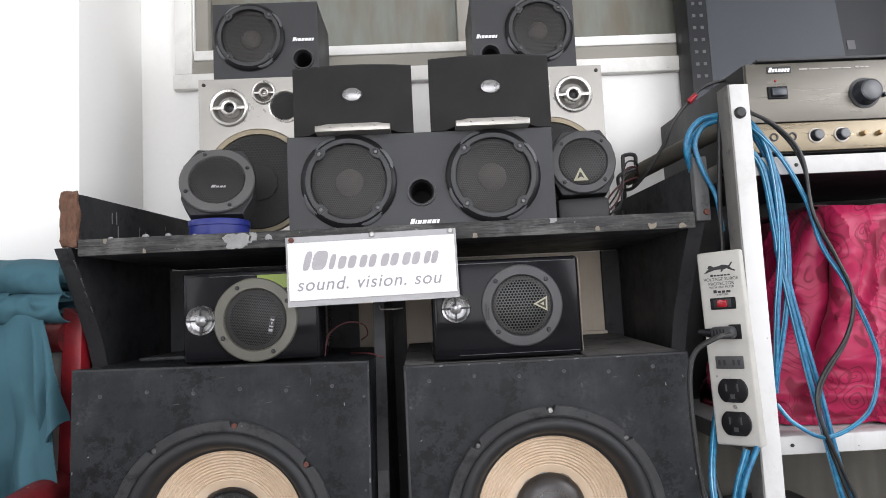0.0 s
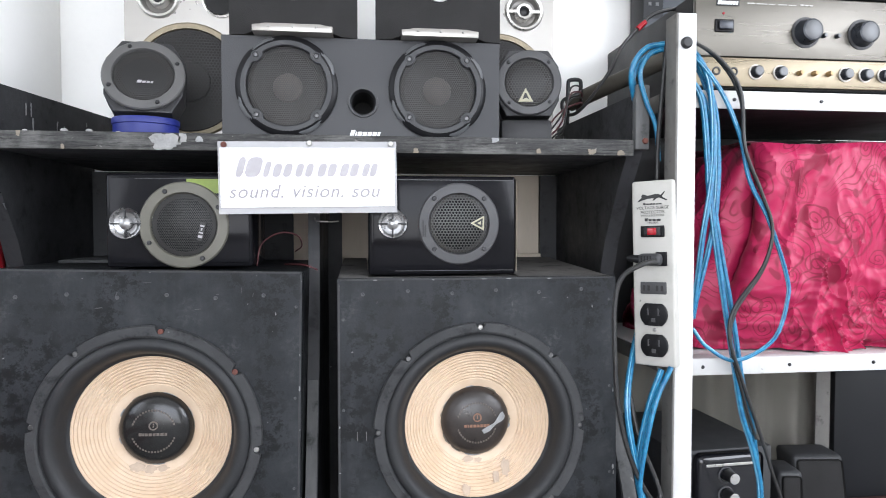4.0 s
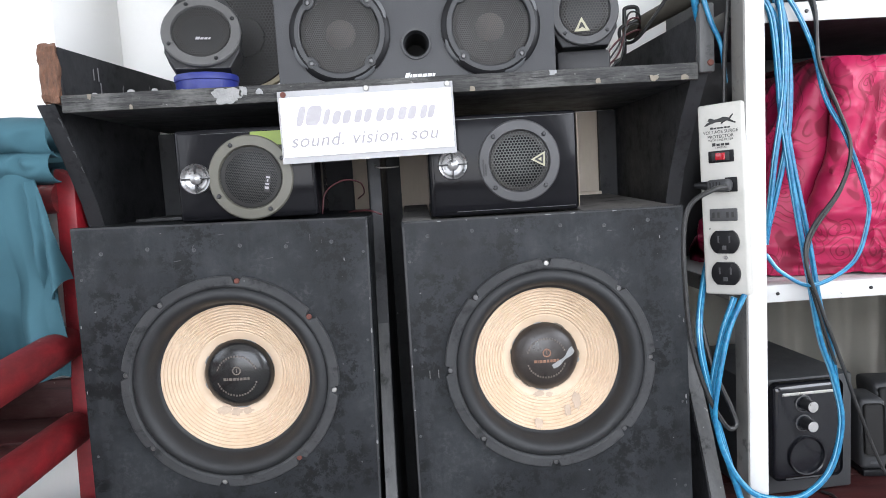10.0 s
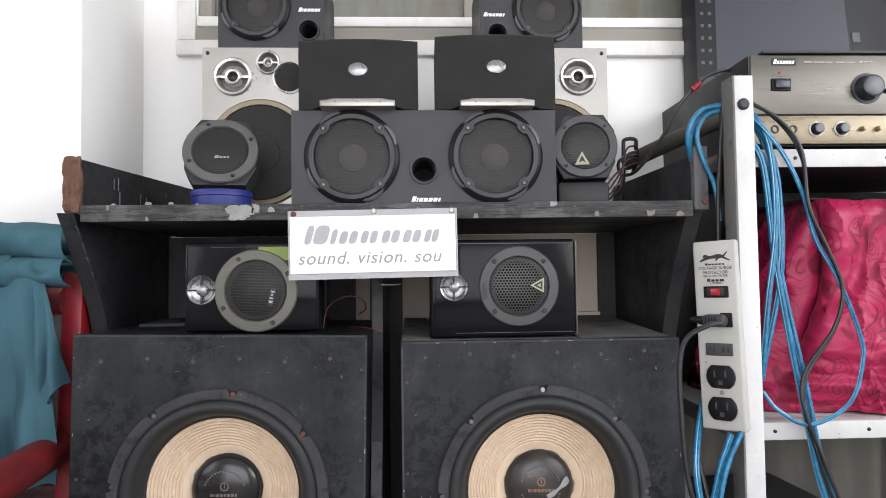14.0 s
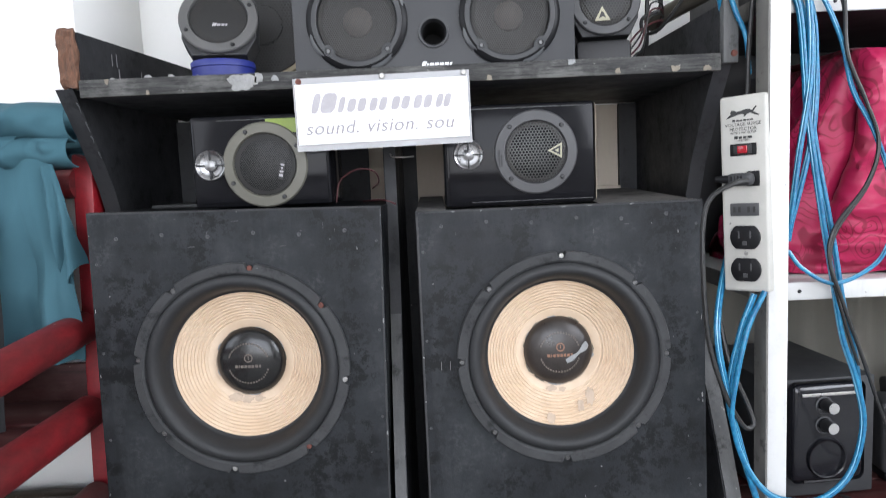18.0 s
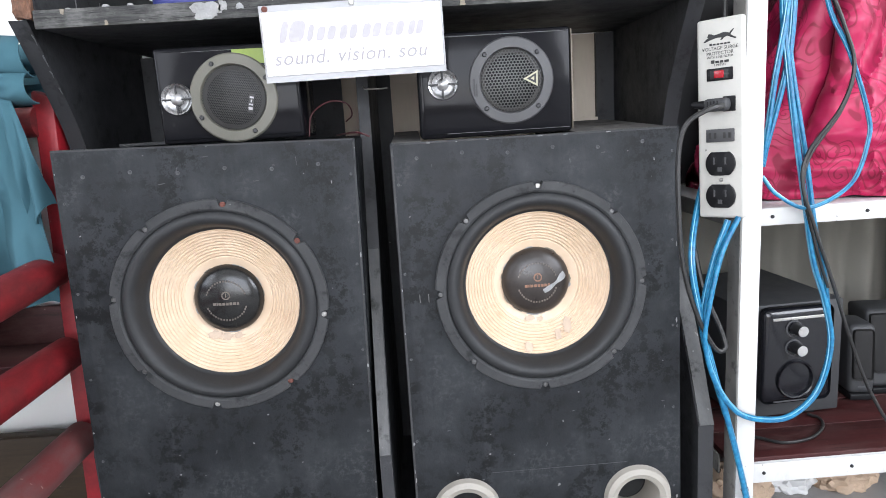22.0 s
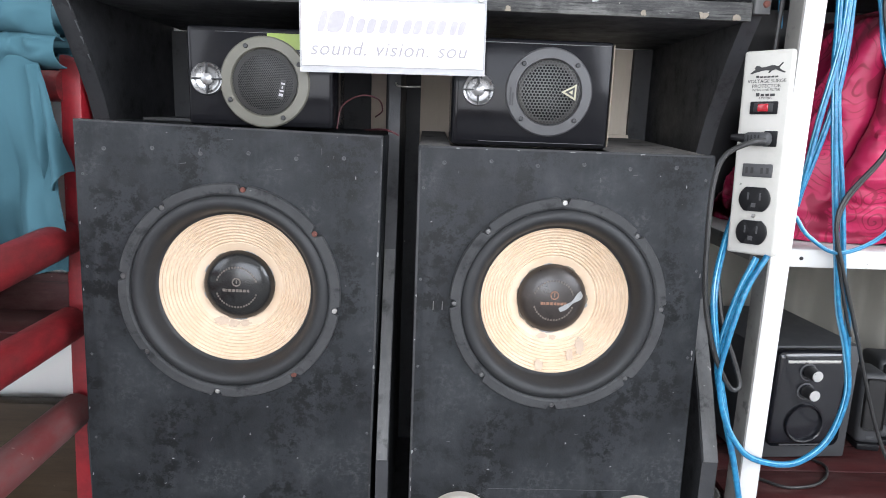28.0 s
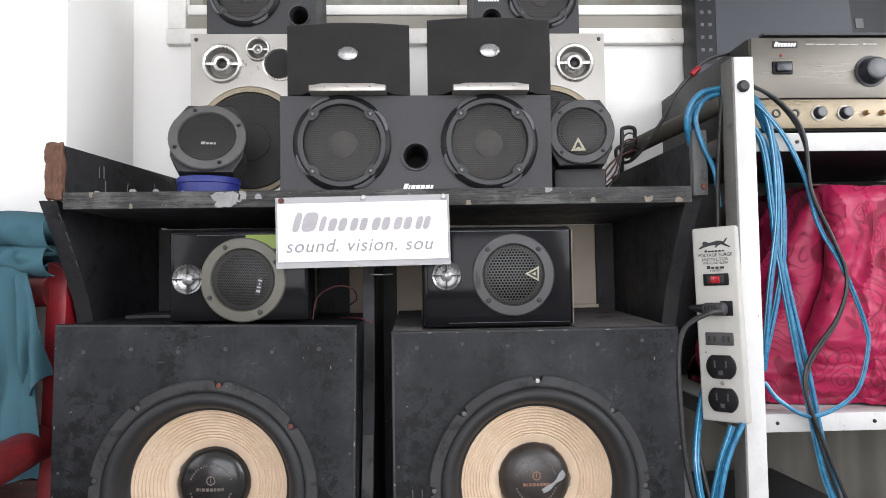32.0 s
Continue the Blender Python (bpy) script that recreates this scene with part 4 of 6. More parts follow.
for i in range(15):
    q = i / 14
    cx, cz = 0.009 + 0.034 * q, -0.013 + 0.024 * q ** 1.3
    wd = 0.0030 + 0.0022 * math.sin(q * 9) * q
    pair = [bm.verts.new((cx + sg * wd * 0.55, dome_y(math.hypot(cx + sg * wd * 0.55, cz - sg * wd)) - 0.0016, 0.4655 + cz - sg * wd)) for sg in (-1, 1)]
    if last:
        bm.faces.new((last[0], last[1], pair[1], pair[0]))
    last = pair
bmesh.ops.recalc_face_normals(bm, faces=bm.faces)
part("scrape", bm, M_PAINTSMEAR, subr, "grey scrape across the dust cap", False)
M_CHIPGREY = surface("pale_grey_bare_chip", (0.20, 0.20, 0.20), 0.8, 0, 0.5, 90, 300, 0.4)
M_SCUFF = surface("faint_grey_scuff", (0.048, 0.049, 0.052), 0.8, 0, 0.5, 90, 300, 0.4)
rng = random.Random(11)
for sub, w, top in ((subl, 0.208, 0.701), (subr, 0.2045, 0.686)):
    for k in range(15):
        side = rng.choice("LLRT" if sub is subr else "LRRR")
        a, b2 = rng.uniform(0.0008, 0.0022), rng.uniform(0.0012, 0.0052)
        if side == "T":
            cx, cz = rng.uniform(-w, w), top - rng.uniform(0.0008, 0.002)
            a, b2 = b2 * 1.4, min(a, 0.0010)
        else:
            cx, cz = (-1 if side == "L" else 1) * (w - rng.uniform(0.0, 0.002)), rng.uniform(0.10, top - 0.01)
        pts = []
        for i in range(7):
            ang = 2 * math.pi * i / 7
            q = rng.uniform(0.45, 1.0)
            pts.append((max(-w, min(w, cx + a * q * math.cos(ang))), min(top, cz + b2 * q * math.sin(ang))))
        part("paint_chip", prism(pts, -0.0008, -0.0002), M_CHIPGREY, sub, "", False)
    for k in range(9):
        cx, cz = rng.uniform(-0.185, 0.185), rng.choice((rng.uniform(0.06, 0.29), rng.uniform(0.64, top - 0.012)))
        if sub is subr and cz < 0.19:
            cz += 0.13
        ln, wd, an = rng.uniform(0.002, 0.0065), rng.uniform(0.0003, 0.0009), rng.choice((0.0, 0.1, 1.4, 1.6, 1.2))
        ca, sa = math.cos(an), math.sin(an)
        pts = [(cx + ca * p - sa * q, cz + sa * p + ca * q) for p, q in ((-ln, 0), (-ln * 0.2, -wd), (ln, -wd * 0.4), (ln * 0.7, wd), (-ln * 0.4, wd * 0.7))]
        part("scuff", prism(pts, -0.0006, -0.0002), M_SCUFF, sub, "", False)
part("scratch", prism([(-0.0864, 0.1772), (0.1244, 0.1778), (0.1244, 0.1784), (-0.0864, 0.1775)], -0.0006, -0.0002), M_SCUFF, subr, "long pale scratch", False)
for dx in (-0.0065, 0.0065):
    part("staple", box(-0.172 + dx - 0.0006, -0.172 + dx + 0.0006, -0.0012, -0.0002, 0.454, 0.466), M_SCREW_DK, subr, "", False)
# Thin grey strips: rubbed edges together with the highlight painted along them.
part("worn_lit_arris", box(-0.2055, -0.2025, -0.0007, -0.0002, 0.06, 0.680), M_RING, subr, "rubbed box edge with its highlight in grey", False)
part("worn_lit_arris", box(0.2050, 0.2078, -0.0007, -0.0002, 0.06, 0.697), M_RING, subl, "rubbed box edge with its highlight in grey", False)
part("worn_lit_arris", box(-0.2025, 0.2050, -0.0007, -0.0002, 0.6840, 0.6865), M_RING, subr, "rubbed box edge with its highlight in grey", False)
part("worn_lit_arris", box(-0.2085, 0.2048, -0.0007, -0.0002, 0.6992, 0.7014), M_RING, subl, "rubbed box edge with its highlight in grey", False)
for px in (-0.128, 0.140):
    part("bass_port", lathe([(0.030, 0.05), (0.031, 0.0), (0.034, -0.008), (0.042, -0.012), (0.050, -0.009), (0.053, 0.0)], 40, None, (px, 0, 0.1185)), M_IVORY_PORT, subr, "ivory flared bass port")
    part("port_tube", lathe([(0.0302, 0.049), (0.030, 0.052), (0, 0.052)], 32, None, (px, 0, 0.1185)), M_DARKHOLE, subr)
def nail(parent, x, z, r):
    """A sunk nail under paint: a low worn rim round a shallow dip."""
    part("panel_nail", lathe([(0, -0.0002), (r * 0.55, -0.0003), (r * 0.8, -0.0008), (r, -0.0002)], 14, None, (x, 0.0, z)), M_SCUFF, parent)


for s, w in ((subl, 0.2), (subr, 0.198)):
    for k in range(5):
        for sgn in (-1, 1):
            nail(s, sgn * w, 0.12 + k * 0.13 + 0.012 * sgn, 0.0021)
    for k in range(6):
        nail(s, -0.17 + k * 0.065, 0.664 + 0.004 * (k % 2), 0.0030)


# ---- home theatre speakers on the shelf ----
def theatre_driver(parent, x, y, z, r):
    """A round driver: a dark sloping rim cut by four chords, a grey flange with screw pads, a perforated grille; r is the grille's radius."""
    part("flange_plate", lathe([(r * 1.25, 0.001), (r * 1.25, -0.0016), (r * 1.10, -0.0018)], 64, None, (x, y, z)), M_FLANGE, parent)
    bm = bmesh.new()
    bm2 = bmesh.new()
    outer, inner = [], []
    for k in range(144):
        a = 2 * math.pi * k / 144
        d = (a - radians(30) + math.pi / 4) % (math.pi / 2) - math.pi / 4
        ro = min(1.245, 1.200 / math.cos(d)) * r
        s = (a - math.pi / 4 + math.pi / 4) % (math.pi / 2) - math.pi / 4
        ri = r * (0.985 - 0.095 * max(0.0, 1 - (s / radians(9.5)) ** 2) ** 0.5 * (abs(s) < radians(9.5)))
        ca, sa = math.cos(a), math.sin(a)
        outer.append([bm.verts.new((x + q * ca, y + e, z + q * sa)) for q, e in ((ro, 0.0), (ro, -0.003), (min(ro - 0.0004, r * 1.2), -0.0055), (r * 1.125, -0.0078), (r * 1.11, -0.0080))])
        inner.append([bm2.verts.new((x + q * ca, y + e, z + q * sa)) for q, e in ((r * 1.112, -0.0060), (r * 1.108, -0.0086), (ri + 0.0012, -0.0088), (ri, -0.0080), (ri, -0.0020))])
    for b, rings in ((bm, outer), (bm2, inner)):
        for p, q in zip(rings, rings[1:] + rings[:1]):
            for i in range(4):
                b.faces.new((p[i], p[i + 1], q[i + 1], q[i]))
        bmesh.ops.recalc_face_normals(b, faces=b.faces)
    rim = part("rim", bm, M_PLASTIC, parent, "black sloping speaker rim", True)
    part("flange", bm2, M_FLANGE, rim, "grey moulded flange with screw pads", False)
    part("cone", lathe([(r, 0.001), (r * 0.93, 0.001), (r * 0.86, -0.0015), (r * 0.79, 0.002), (r * 0.36, 0.011)], 40, None, (x, y, z)), M_CONE_DK, rim, "dark paper cone")
    part("cone_cap", lathe([(r * 0.37, 0.011), (r * 0.35, 0.006), (r * 0.24, 0.001), (r * 0.12, -0.001), (0, -0.0016)], 32, None, (x, y, z)), M_CONE_CAP, rim, "brown-grey centre cap behind the mesh")
    g = part("grille", perforated(r * 1.0, r * 0.056, r * 0.0245, 0.003, -0.004), M_GRILLE, rim, "perforated black steel grille", False)
    g.location = (x, y, z)
    # Four lens-shaped plates in lighter grey paint the highlights on the rim's facets.
    for k in range(4):
        a = radians(29.5) + k * math.pi / 2
        bm = bmesh.new()
        cols = []
        for i in range(9):
            u = -1 + i / 4
            wd = 0.058 * r * (1 - u * u) ** 0.5 + 0.0002
            b2 = a + u * 0.27
            cols.append([bm.verts.new((x + q * math.cos(b2), y + e, z + q * math.sin(b2))) for q, e in ((1.185 * r - wd, -0.0070), (1.190 * r, -0.0064), (1.190 * r + wd, -0.0036))])
        for p, q in zip(cols, cols[1:]):
            for i in range(2):
                bm.faces.new((p[i], p[i + 1], q[i + 1], q[i]))
        bmesh.ops.recalc_face_normals(bm, faces=bm.faces)
        part("bevel_facet", bm, M_FACET, rim, "rim facet with its highlight in lighter grey")
    for k in range(4):
        a = math.pi / 4 + k * math.pi / 2
        part("screw_pad", lathe([(r * 0.115, -0.006), (r * 0.113, -0.0093), (r * 0.082, -0.0096), (r * 0.078, -0.0085), (0, -0.0084)], 20, None, (x + 1.03 * r * math.cos(a), y, z + 1.03 * r * math.sin(a))), M_FLANGE, rim)
        screw(rim, x + 1.03 * r * math.cos(a), y - 0.0086, z + 1.03 * r * math.sin(a), r * 0.060, M_SCREW_DK)
    return rim


def port(parent, x, y, z, r):
    part("bass_port", lathe([(r * 1.18, 0.001), (r * 1.16, -0.0025), (r * 1.0, -0.002), (r * 0.90, 0.003), (r * 0.86, 0.010)], 36, None, (x, y, z)), M_FLANGE, parent, "round black bass port")
    part("port_tube", lathe([(r * 0.86, 0.010), (r * 0.82, 0.09), (0, 0.09)], 36, None, (x, y, z)), M_DARKHOLE, parent)


WORD = (5, 1, 2, 1, 5, 1, 5, 1, 5, 1, 5, 1, 3)
ctr = thing("centre_speaker", (0.0755, 1.07, SH), "dark grey centre speaker with two round meshed drivers", "speaker")
part("cabinet_body", open_box(-0.2135, 0.2135, 0.0125, 0.15, 0.0, 0.157), M_VINYL, ctr)
part("baffle", plate(-0.2135, 0.2135, 0.0, 0.157, 0.0, 0.012, [(-0.1165, 0.081, 0.058), (0.1145, 0.081, 0.058), (-0.0015, 0.060, 0.0225)]), M_VINYL, ctr, "", False)
theatre_driver(ctr, -0.1165, -0.001, 0.081, 0.0615)
theatre_driver(ctr, 0.1145, -0.001, 0.081, 0.0615)
port(ctr, -0.0015, -0.001, 0.060, 0.020)
bars(ctr, "wordmark", (0.002, -0.0012, 0.0125), 0.046, 0.0085, M_WHITEINK, WORD)


def bowed_satellite(name, at, w, h):
    s = thing(name, at, "black satellite speaker with bowed cloth grille and oval silver badge", "speaker", "black satellite speakers")
    bm = bmesh.new()
    cols = []
    for i in range(17):
        u = -1 + i / 8
        x = u * w / 2
        y = 0.012 * u * u
        zb = 0.014 * (1 - (min(1, abs(u) / 0.68)) ** 4) if abs(u) < 0.68 else 0.0
        cols.append([bm.verts.new((x, y, z)) for z in (zb, h * 0.33, h * 0.66, h - 0.003)] + [bm.verts.new((x, y + 0.003, h)), bm.verts.new((x * 0.98, 0.12, h - 0.003)), bm.verts.new((x * 0.98, 0.12, 0.002)), bm.verts.new((x, y + 0.012, zb))])
    for a, b in zip(cols, cols[1:]):
        for k in range(8):
            bm.faces.new((a[k], b[k], b[(k + 1) % 8], a[(k + 1) % 8]))
    bm.faces.new(cols[0])
    bm.faces.new(cols[-1][::-1])
    bmesh.ops.recalc_face_normals(bm, faces=bm.faces)
    part("grille", bm, M_CLOTH_BLK, s, "bowed black grille cloth front")
    bm = lathe([(0, -0.0042), (0.008, -0.0040), (0.0135, -0.0025), (0.0150, 0.0005)], 32)
    bmesh.ops.scale(bm, vec=(1.12, 1, 0.78), verts=bm.verts)
    bmesh.ops.translate(bm, vec=(0.0, 0.0, h * 0.55), verts=bm.verts)
    part("badge", bm, M_TWEET, s, "oval silver badge")
    out = [(-0.059, 0.0), (-0.059, 0.0095), (-0.048, 0.0105), (-0.040, 0.0122), (0.040, 0.0122), (0.048, 0.0105), (0.059, 0.0095), (0.059, 0.0)]
    br = part("stand_foot", prism(out, -0.014, 0.02, 0.0015), M_SILVER, s, "silver metal foot plate")
    for fx in (-0.035, 0.0, 0.035):
        screw(s, fx, -0.014, 0.0075, 0.0018, M_SCREW)
    return s


bowed_satellite("satellite_speaker", (-0.0300, 1.058, SH + 0.1575), 0.192, 0.113)
bowed_satellite("satellite_speaker", (0.1920, 1.058, SH + 0.1575), 0.196, 0.121)


def tower(at, flip):
    s = thing("tower_speaker", at, "silver-fronted speaker with a large black woofer and round tweeters", "speaker", "silver tower speakers")
    w, h = 0.207, 0.305
    part("cabinet_body", open_box(-w / 2, w / 2, 0.014, 0.20, 0, h - 0.001), M_PLASTIC_DULL, s)
    part("baffle", plate(-w / 2, w / 2, 0.0, h, 0.0, 0.0135, [(0, 0.114, 0.086), (-0.049 * flip, 0.2515, 0.0265), (0.014 * flip, 0.277, 0.0165), (0.052 * flip, 0.2505, 0.0245)]), M_SILVER, s, "silver painted front panel", False)
    z = 0.114
    part("woofer_ring", lathe([(0.0965, 0.001), (0.0965, -0.003), (0.094, -0.005), (0.0865, -0.0045), (0.085, 0.001)], 56, None, (0, 0, z)), M_GOLDRING, s, "dull gold-grey woofer ring")
    part("woofer_cone", lathe([(0.0865, 0.0005), (0.084, -0.003), (0.075, -0.001), (0.034, 0.009), (0.032, 0.004), (0, 0.001)], 48, None, (0, -0.0005, z)), M_CONE_DK, s)
    g = part("woofer_grille", perforated(0.0855, 0.0054, 0.0022, 0.006, -0.004), M_GRILLE_DK, s, "black mesh woofer grille", False)
    g.location = (0, 0, z)
    for k in range(9):
        a = radians(25 + 16 * k)
        bm = box(-0.0035, 0.0035, -0.0052, -0.0046, -0.0006, 0.0006)
        bmesh.ops.rotate(bm, matrix=Matrix.Rotation(-(a + math.pi / 2), 3, "Y"), verts=bm.verts)
        bmesh.ops.translate(bm, vec=(0.0868 * math.cos(a), 0, z + 0.0868 * math.sin(a)), verts=bm.verts)
        part("gold_dash", bm, M_YELLOW, s, "", False)
    f = flip
    for tx, tz, r in ((-0.049 * f, 0.2515, 0.0350), (0.014 * f, 0.277, 0.0218)):
        part("tweeter_ring", lathe([(r, 0.001), (r, -0.003), (r * 0.93, -0.005), (r * 0.82, -0.004), (r * 0.76, 0.001)], 40, None, (tx, 0, tz)), M_SILVER_RIM, s, "silver tweeter ring")
        part("tweeter_horn", lathe([(r * 0.77, 0.0), (r * 0.66, 0.010), (r * 0.40, 0.014), (0, 0.014)], 36, None, (tx, -0.001, tz)), M_SILVER_DK, s, "deep grey-silver horn")
        part("tweeter_dome", lathe([(r * 0.46, 0.012), (r * 0.44, -0.002), (r * 0.38, -0.004), (r * 0.27, -0.003), (r * 0.25, 0.008)], 28, None, (tx, 0, tz)), M_SILVER_RIM, s, "silver phase plug")
        part("tweeter_core", lathe([(r * 0.25, 0.005), (r * 0.12, 0.002), (0, 0.001)], 20, None, (tx, 0, tz)), M_STEEL_BLK if r > 0.03 else M_SILVER_RIM, s)
        for sg in (-1, 1):
            part("tweeter_bridge", box(tx + sg * r * 0.6 - r * 0.2, tx + sg * r * 0.6 + r * 0.2, -0.003, 0.0, tz - r * 0.08, tz + r * 0.08, 0.0004), M_SILVER_RIM, s)
    part("bass_port", lathe([(0.030, 0.001), (0.030, -0.003), (0.027, -0.004), (0.0245, 0.0), (0.022, 0.012), (0, 0.012)], 36, None, (0.052 * f, 0, 0.2505)), M_SILVER_RIM, s, "round port with silver rim")
    # Dark disc painted in for the shade of the open port.
    part("port_shade_disc", lathe([(0.0243, -0.0012), (0.02, -0.0005), (0, 0.0)], 30, None, (0.052 * f, 0, 0.2505)), M_DARKHOLE, s)
    for sx, sz in ((-0.094, 0.295), (0.094, 0.295), (-0.094, 0.012), (0.094, 0.012), (-0.055, 0.1845), (0.055, 0.1845)):
        screw(s, sx, 0.0, sz, 0.0036, M_STEEL_BLK)
    return s


tower((-0.2165, 1.20, SH), 1)
tower((0.3125, 1.20, SH), -1)


def bookshelf(at, dx, logo_dx, port_dx, w, low=0.0):
    s = thing("bookshelf_speaker", at, "dark grey satellite speaker with one round meshed driver", "speaker", "grey satellite speakers")
    part("cabinet_body", open_box(-w / 2, w / 2, 0.0125, 0.15, 0.0, 0.140), M_VINYL, s)
    part("baffle", plate(-w / 2, w / 2, 0.0, 0.140, 0.0, 0.012, [(dx, 0.0755 - low, 0.048), (port_dx, 0.032 - low, 0.0195)]), M_VINYL, s, "", False)
    theatre_driver(s, dx, -0.001, 0.0755 - low, 0.0508)
    port(s, port_dx, -0.001, 0.032 - low, 0.017)
    bars(s, "wordmark", (logo_dx, -0.0012, 0.069 - 1.5 * low), 0.038, 0.0075, M_WHITEINK, WORD)
    return s


bookshelf((-0.197, 1.20, SH + 0.3055), -0.028, 0.069, 0.067, 0.190)
bookshelf((0.2765, 1.20, SH + 0.3055), 0.0285, -0.068, -0.063, 0.190, 0.005)


# ---- loose round drivers ----
def mid_driver(parent, x, y, z, R, ring_mat, hole_pitch, tilt_mark, screws=4, phase=0.785):
    ring = part("ring", lathe([(R, 0.003), (R, -0.002), (R * 0.97, -0.004), (R * 0.76, -0.005), (R * 0.73, -0.002), (R * 0.72, 0.003)], 56, None, (x, y, z)), ring_mat, parent)
    part("cone", lathe([(R * 0.74, 0.002), (R * 0.7, 0.0), (R * 0.62, 0.001), (R * 0.22, 0.012), (R * 0.2, 0.009), (0, 0.005)], 40, None, (x, y, z)), M_CONE_DK, ring)
    g = part("grille", perforated(R * 0.745, hole_pitch, hole_pitch * 0.40, 0.006, -0.003), M_GRILLE_DK if hole_pitch < 0.0045 else M_GRILLE, ring, "black mesh grille", False)
    g.location = (x, y, z)
    for k in range(screws):
        a = phase + 2 * math.pi * k / screws
        screw(ring, x + R * 0.87 * math.cos(a), y - 0.0045, z + R * 0.87 * math.sin(a), R * 0.055, M_STEEL_BLK)
    if tilt_mark == "triangle":
        tx, tz = x + R * 0.47, z + 0.001
        tri = [(-0.20, 0.0), (0.14, 0.18), (0.13, -0.18)]
        for nm, mat, k, d in (("sticker", M_YELLOW, 1.0, 0.0065), ("sticker_mark", M_INK, 0.66, 0.0087), ("sticker_mark", M_YELLOW, 0.26, 0.0092)):
            part(nm, prism([(tx + R * (px * k + 0.02 * (1 - k)), tz + R * pz * k) for px, pz in tri], y - d - (0.0020 if k == 1.0 else 0.0003), y - d), mat, ring, "pale gold triangle sticker" if k == 1.0 else "", False)
        bars(ring, "word_bar", (x - R * 0.86, y - 0.0052, z - R * 0.12), R * 0.09, R * 0.40, M_STEEL_BLK, (2, 1, 2))
    elif tilt_mark == "tag":
        for nm, mat, wd, ln, d0, d1, dz in (("sticker", M_INK, 0.062, 0.215, 0.0085, 0.006, 0.0), ("sticker_mark", M_PALEINK, 0.046, 0.020, 0.0092, 0.0086, 0.13), ("sticker_mark", M_PALEINK, 0.016, 0.030, 0.0092, 0.0086, 0.05), ("sticker_mark", M_PALEINK, 0.046, 0.018, 0.0092, 0.0086, -0.03), ("sticker_mark", M_PALEINK, 0.046, 0.030, 0.0092, 0.0086, -0.12)):
            bm = box(-R * wd, R * wd, -d0, -d1, R * (dz - ln), R * (dz + ln), 0.0003)
            bmesh.ops.rotate(bm, matrix=Matrix.Rotation(radians(12), 3, "Y"), verts=bm.verts)
            bmesh.ops.translate(bm, vec=(x + R * 0.40, y, z - R * 0.15), verts=bm.verts)
            part(nm, bm, mat, ring, "black brand tag" if nm == "sticker" else "", False)


def loose_driver(at, R, ring_mat, label, rx, rz, mark, phase):
    """A round driver on the front of a small chamfered black box."""
    s = thing("loose_driver", at, label, "speaker driver", "loose round drivers", "", rz, rx)
    mid_driver(s, 0, 0, 0, R, ring_mat, R * 0.06 if mark != "up_triangle" else R * 0.085, mark, 4, phase)
    k = R / 0.0585
    out = [(px * k, pz * k) for px, pz in ((-0.034, 0.0615), (0.036, 0.0600), (0.055, 0.030), (0.055, -0.030), (0.040, -0.059), (-0.040, -0.059), (-0.055, -0.030), (-0.055, 0.030))]
    part("back_box", prism(out, 0.0032, 0.040, 0.002), M_STEEL_BLK, s, "chamfered black back box", False)
    part("magnet", lathe([(R * 0.62, 0.0405), (R * 0.62, 0.052), (0, 0.052)], 40), M_STEEL_BLK, s, "round black magnet")
    return s


M_RIMGREY = surface("grey_satin_driver_ring", (0.085, 0.084, 0.083), 0.45, 0.15, 0.15, 20, 400, 0.12)
ld = loose_driver((-0.2435, 1.050, 0.982), 0.0570, M_RIMGREY, "grey-ringed round driver leaning on a blue roll", -20, 8, "", 0.42)
bars(ld, "wordmark", (0.004, -0.0102, -0.016), 0.021, 0.0045, M_PALEINK, (4, 1, 3, 1, 3, 1, 2))
rd = loose_driver((0.341, 1.085, 0.994), 0.0530, M_GREYRING, "black round driver with hexagon mesh and triangle sticker", -4, -6, "up_triangle", 0.80)
part("sticker", prism([(-0.0185, -0.033), (0.0055, -0.033), (-0.0065, -0.011)], -0.0095, -0.0075), M_YELLOW, rd, "pale gold triangle sticker", False)
part("sticker_mark", prism([(-0.0122, -0.0300), (-0.0060, -0.0265), (-0.0008, -0.0300), (-0.0050, -0.0205), (-0.0078, -0.0185)], -0.0100, -0.0096), M_INK, rd, "", False)
part("foot_block", box(-0.045, 0.040, 0.010, 0.075, -0.0995, -0.0560, 0.008), M_STEEL_BLK, rd)

tape = thing("tape_roll", (-0.2445, 1.060, SH), "blue plastic tape roll lying flat on the shelf", "tape roll")
bm = lathe([(0.030, -0.0), (0.0445, -0.0), (0.0450, -0.002), (0.0450, -0.0150), (0.0466, -0.0160), (0.0466, -0.0235), (0.0455, -0.0250), (0.030, -0.025), (0.030, 0.0)], 48)
bmesh.ops.rotate(bm, matrix=Matrix.Rotation(radians(-90), 3, "X"), verts=bm.verts)
zs = min(v.co.z for v in bm.verts)
bmesh.ops.translate(bm, vec=(0, 0, -zs), verts=bm.verts)
part("roll", bm, M_BLUE, tape)
bm = lathe([(0.0285, -0.001), (0.0298, -0.001), (0.0298, -0.0265), (0.0285, -0.0265), (0.0285, -0.001)], 40)
bmesh.ops.rotate(bm, matrix=Matrix.Rotation(radians(-90), 3, "X"), verts=bm.verts)
bmesh.ops.translate(bm, vec=(0, 0, -min(v.co.z for v in bm.verts)), verts=bm.verts)
part("core", bm, M_CHIP, tape, "pale cardboard core")


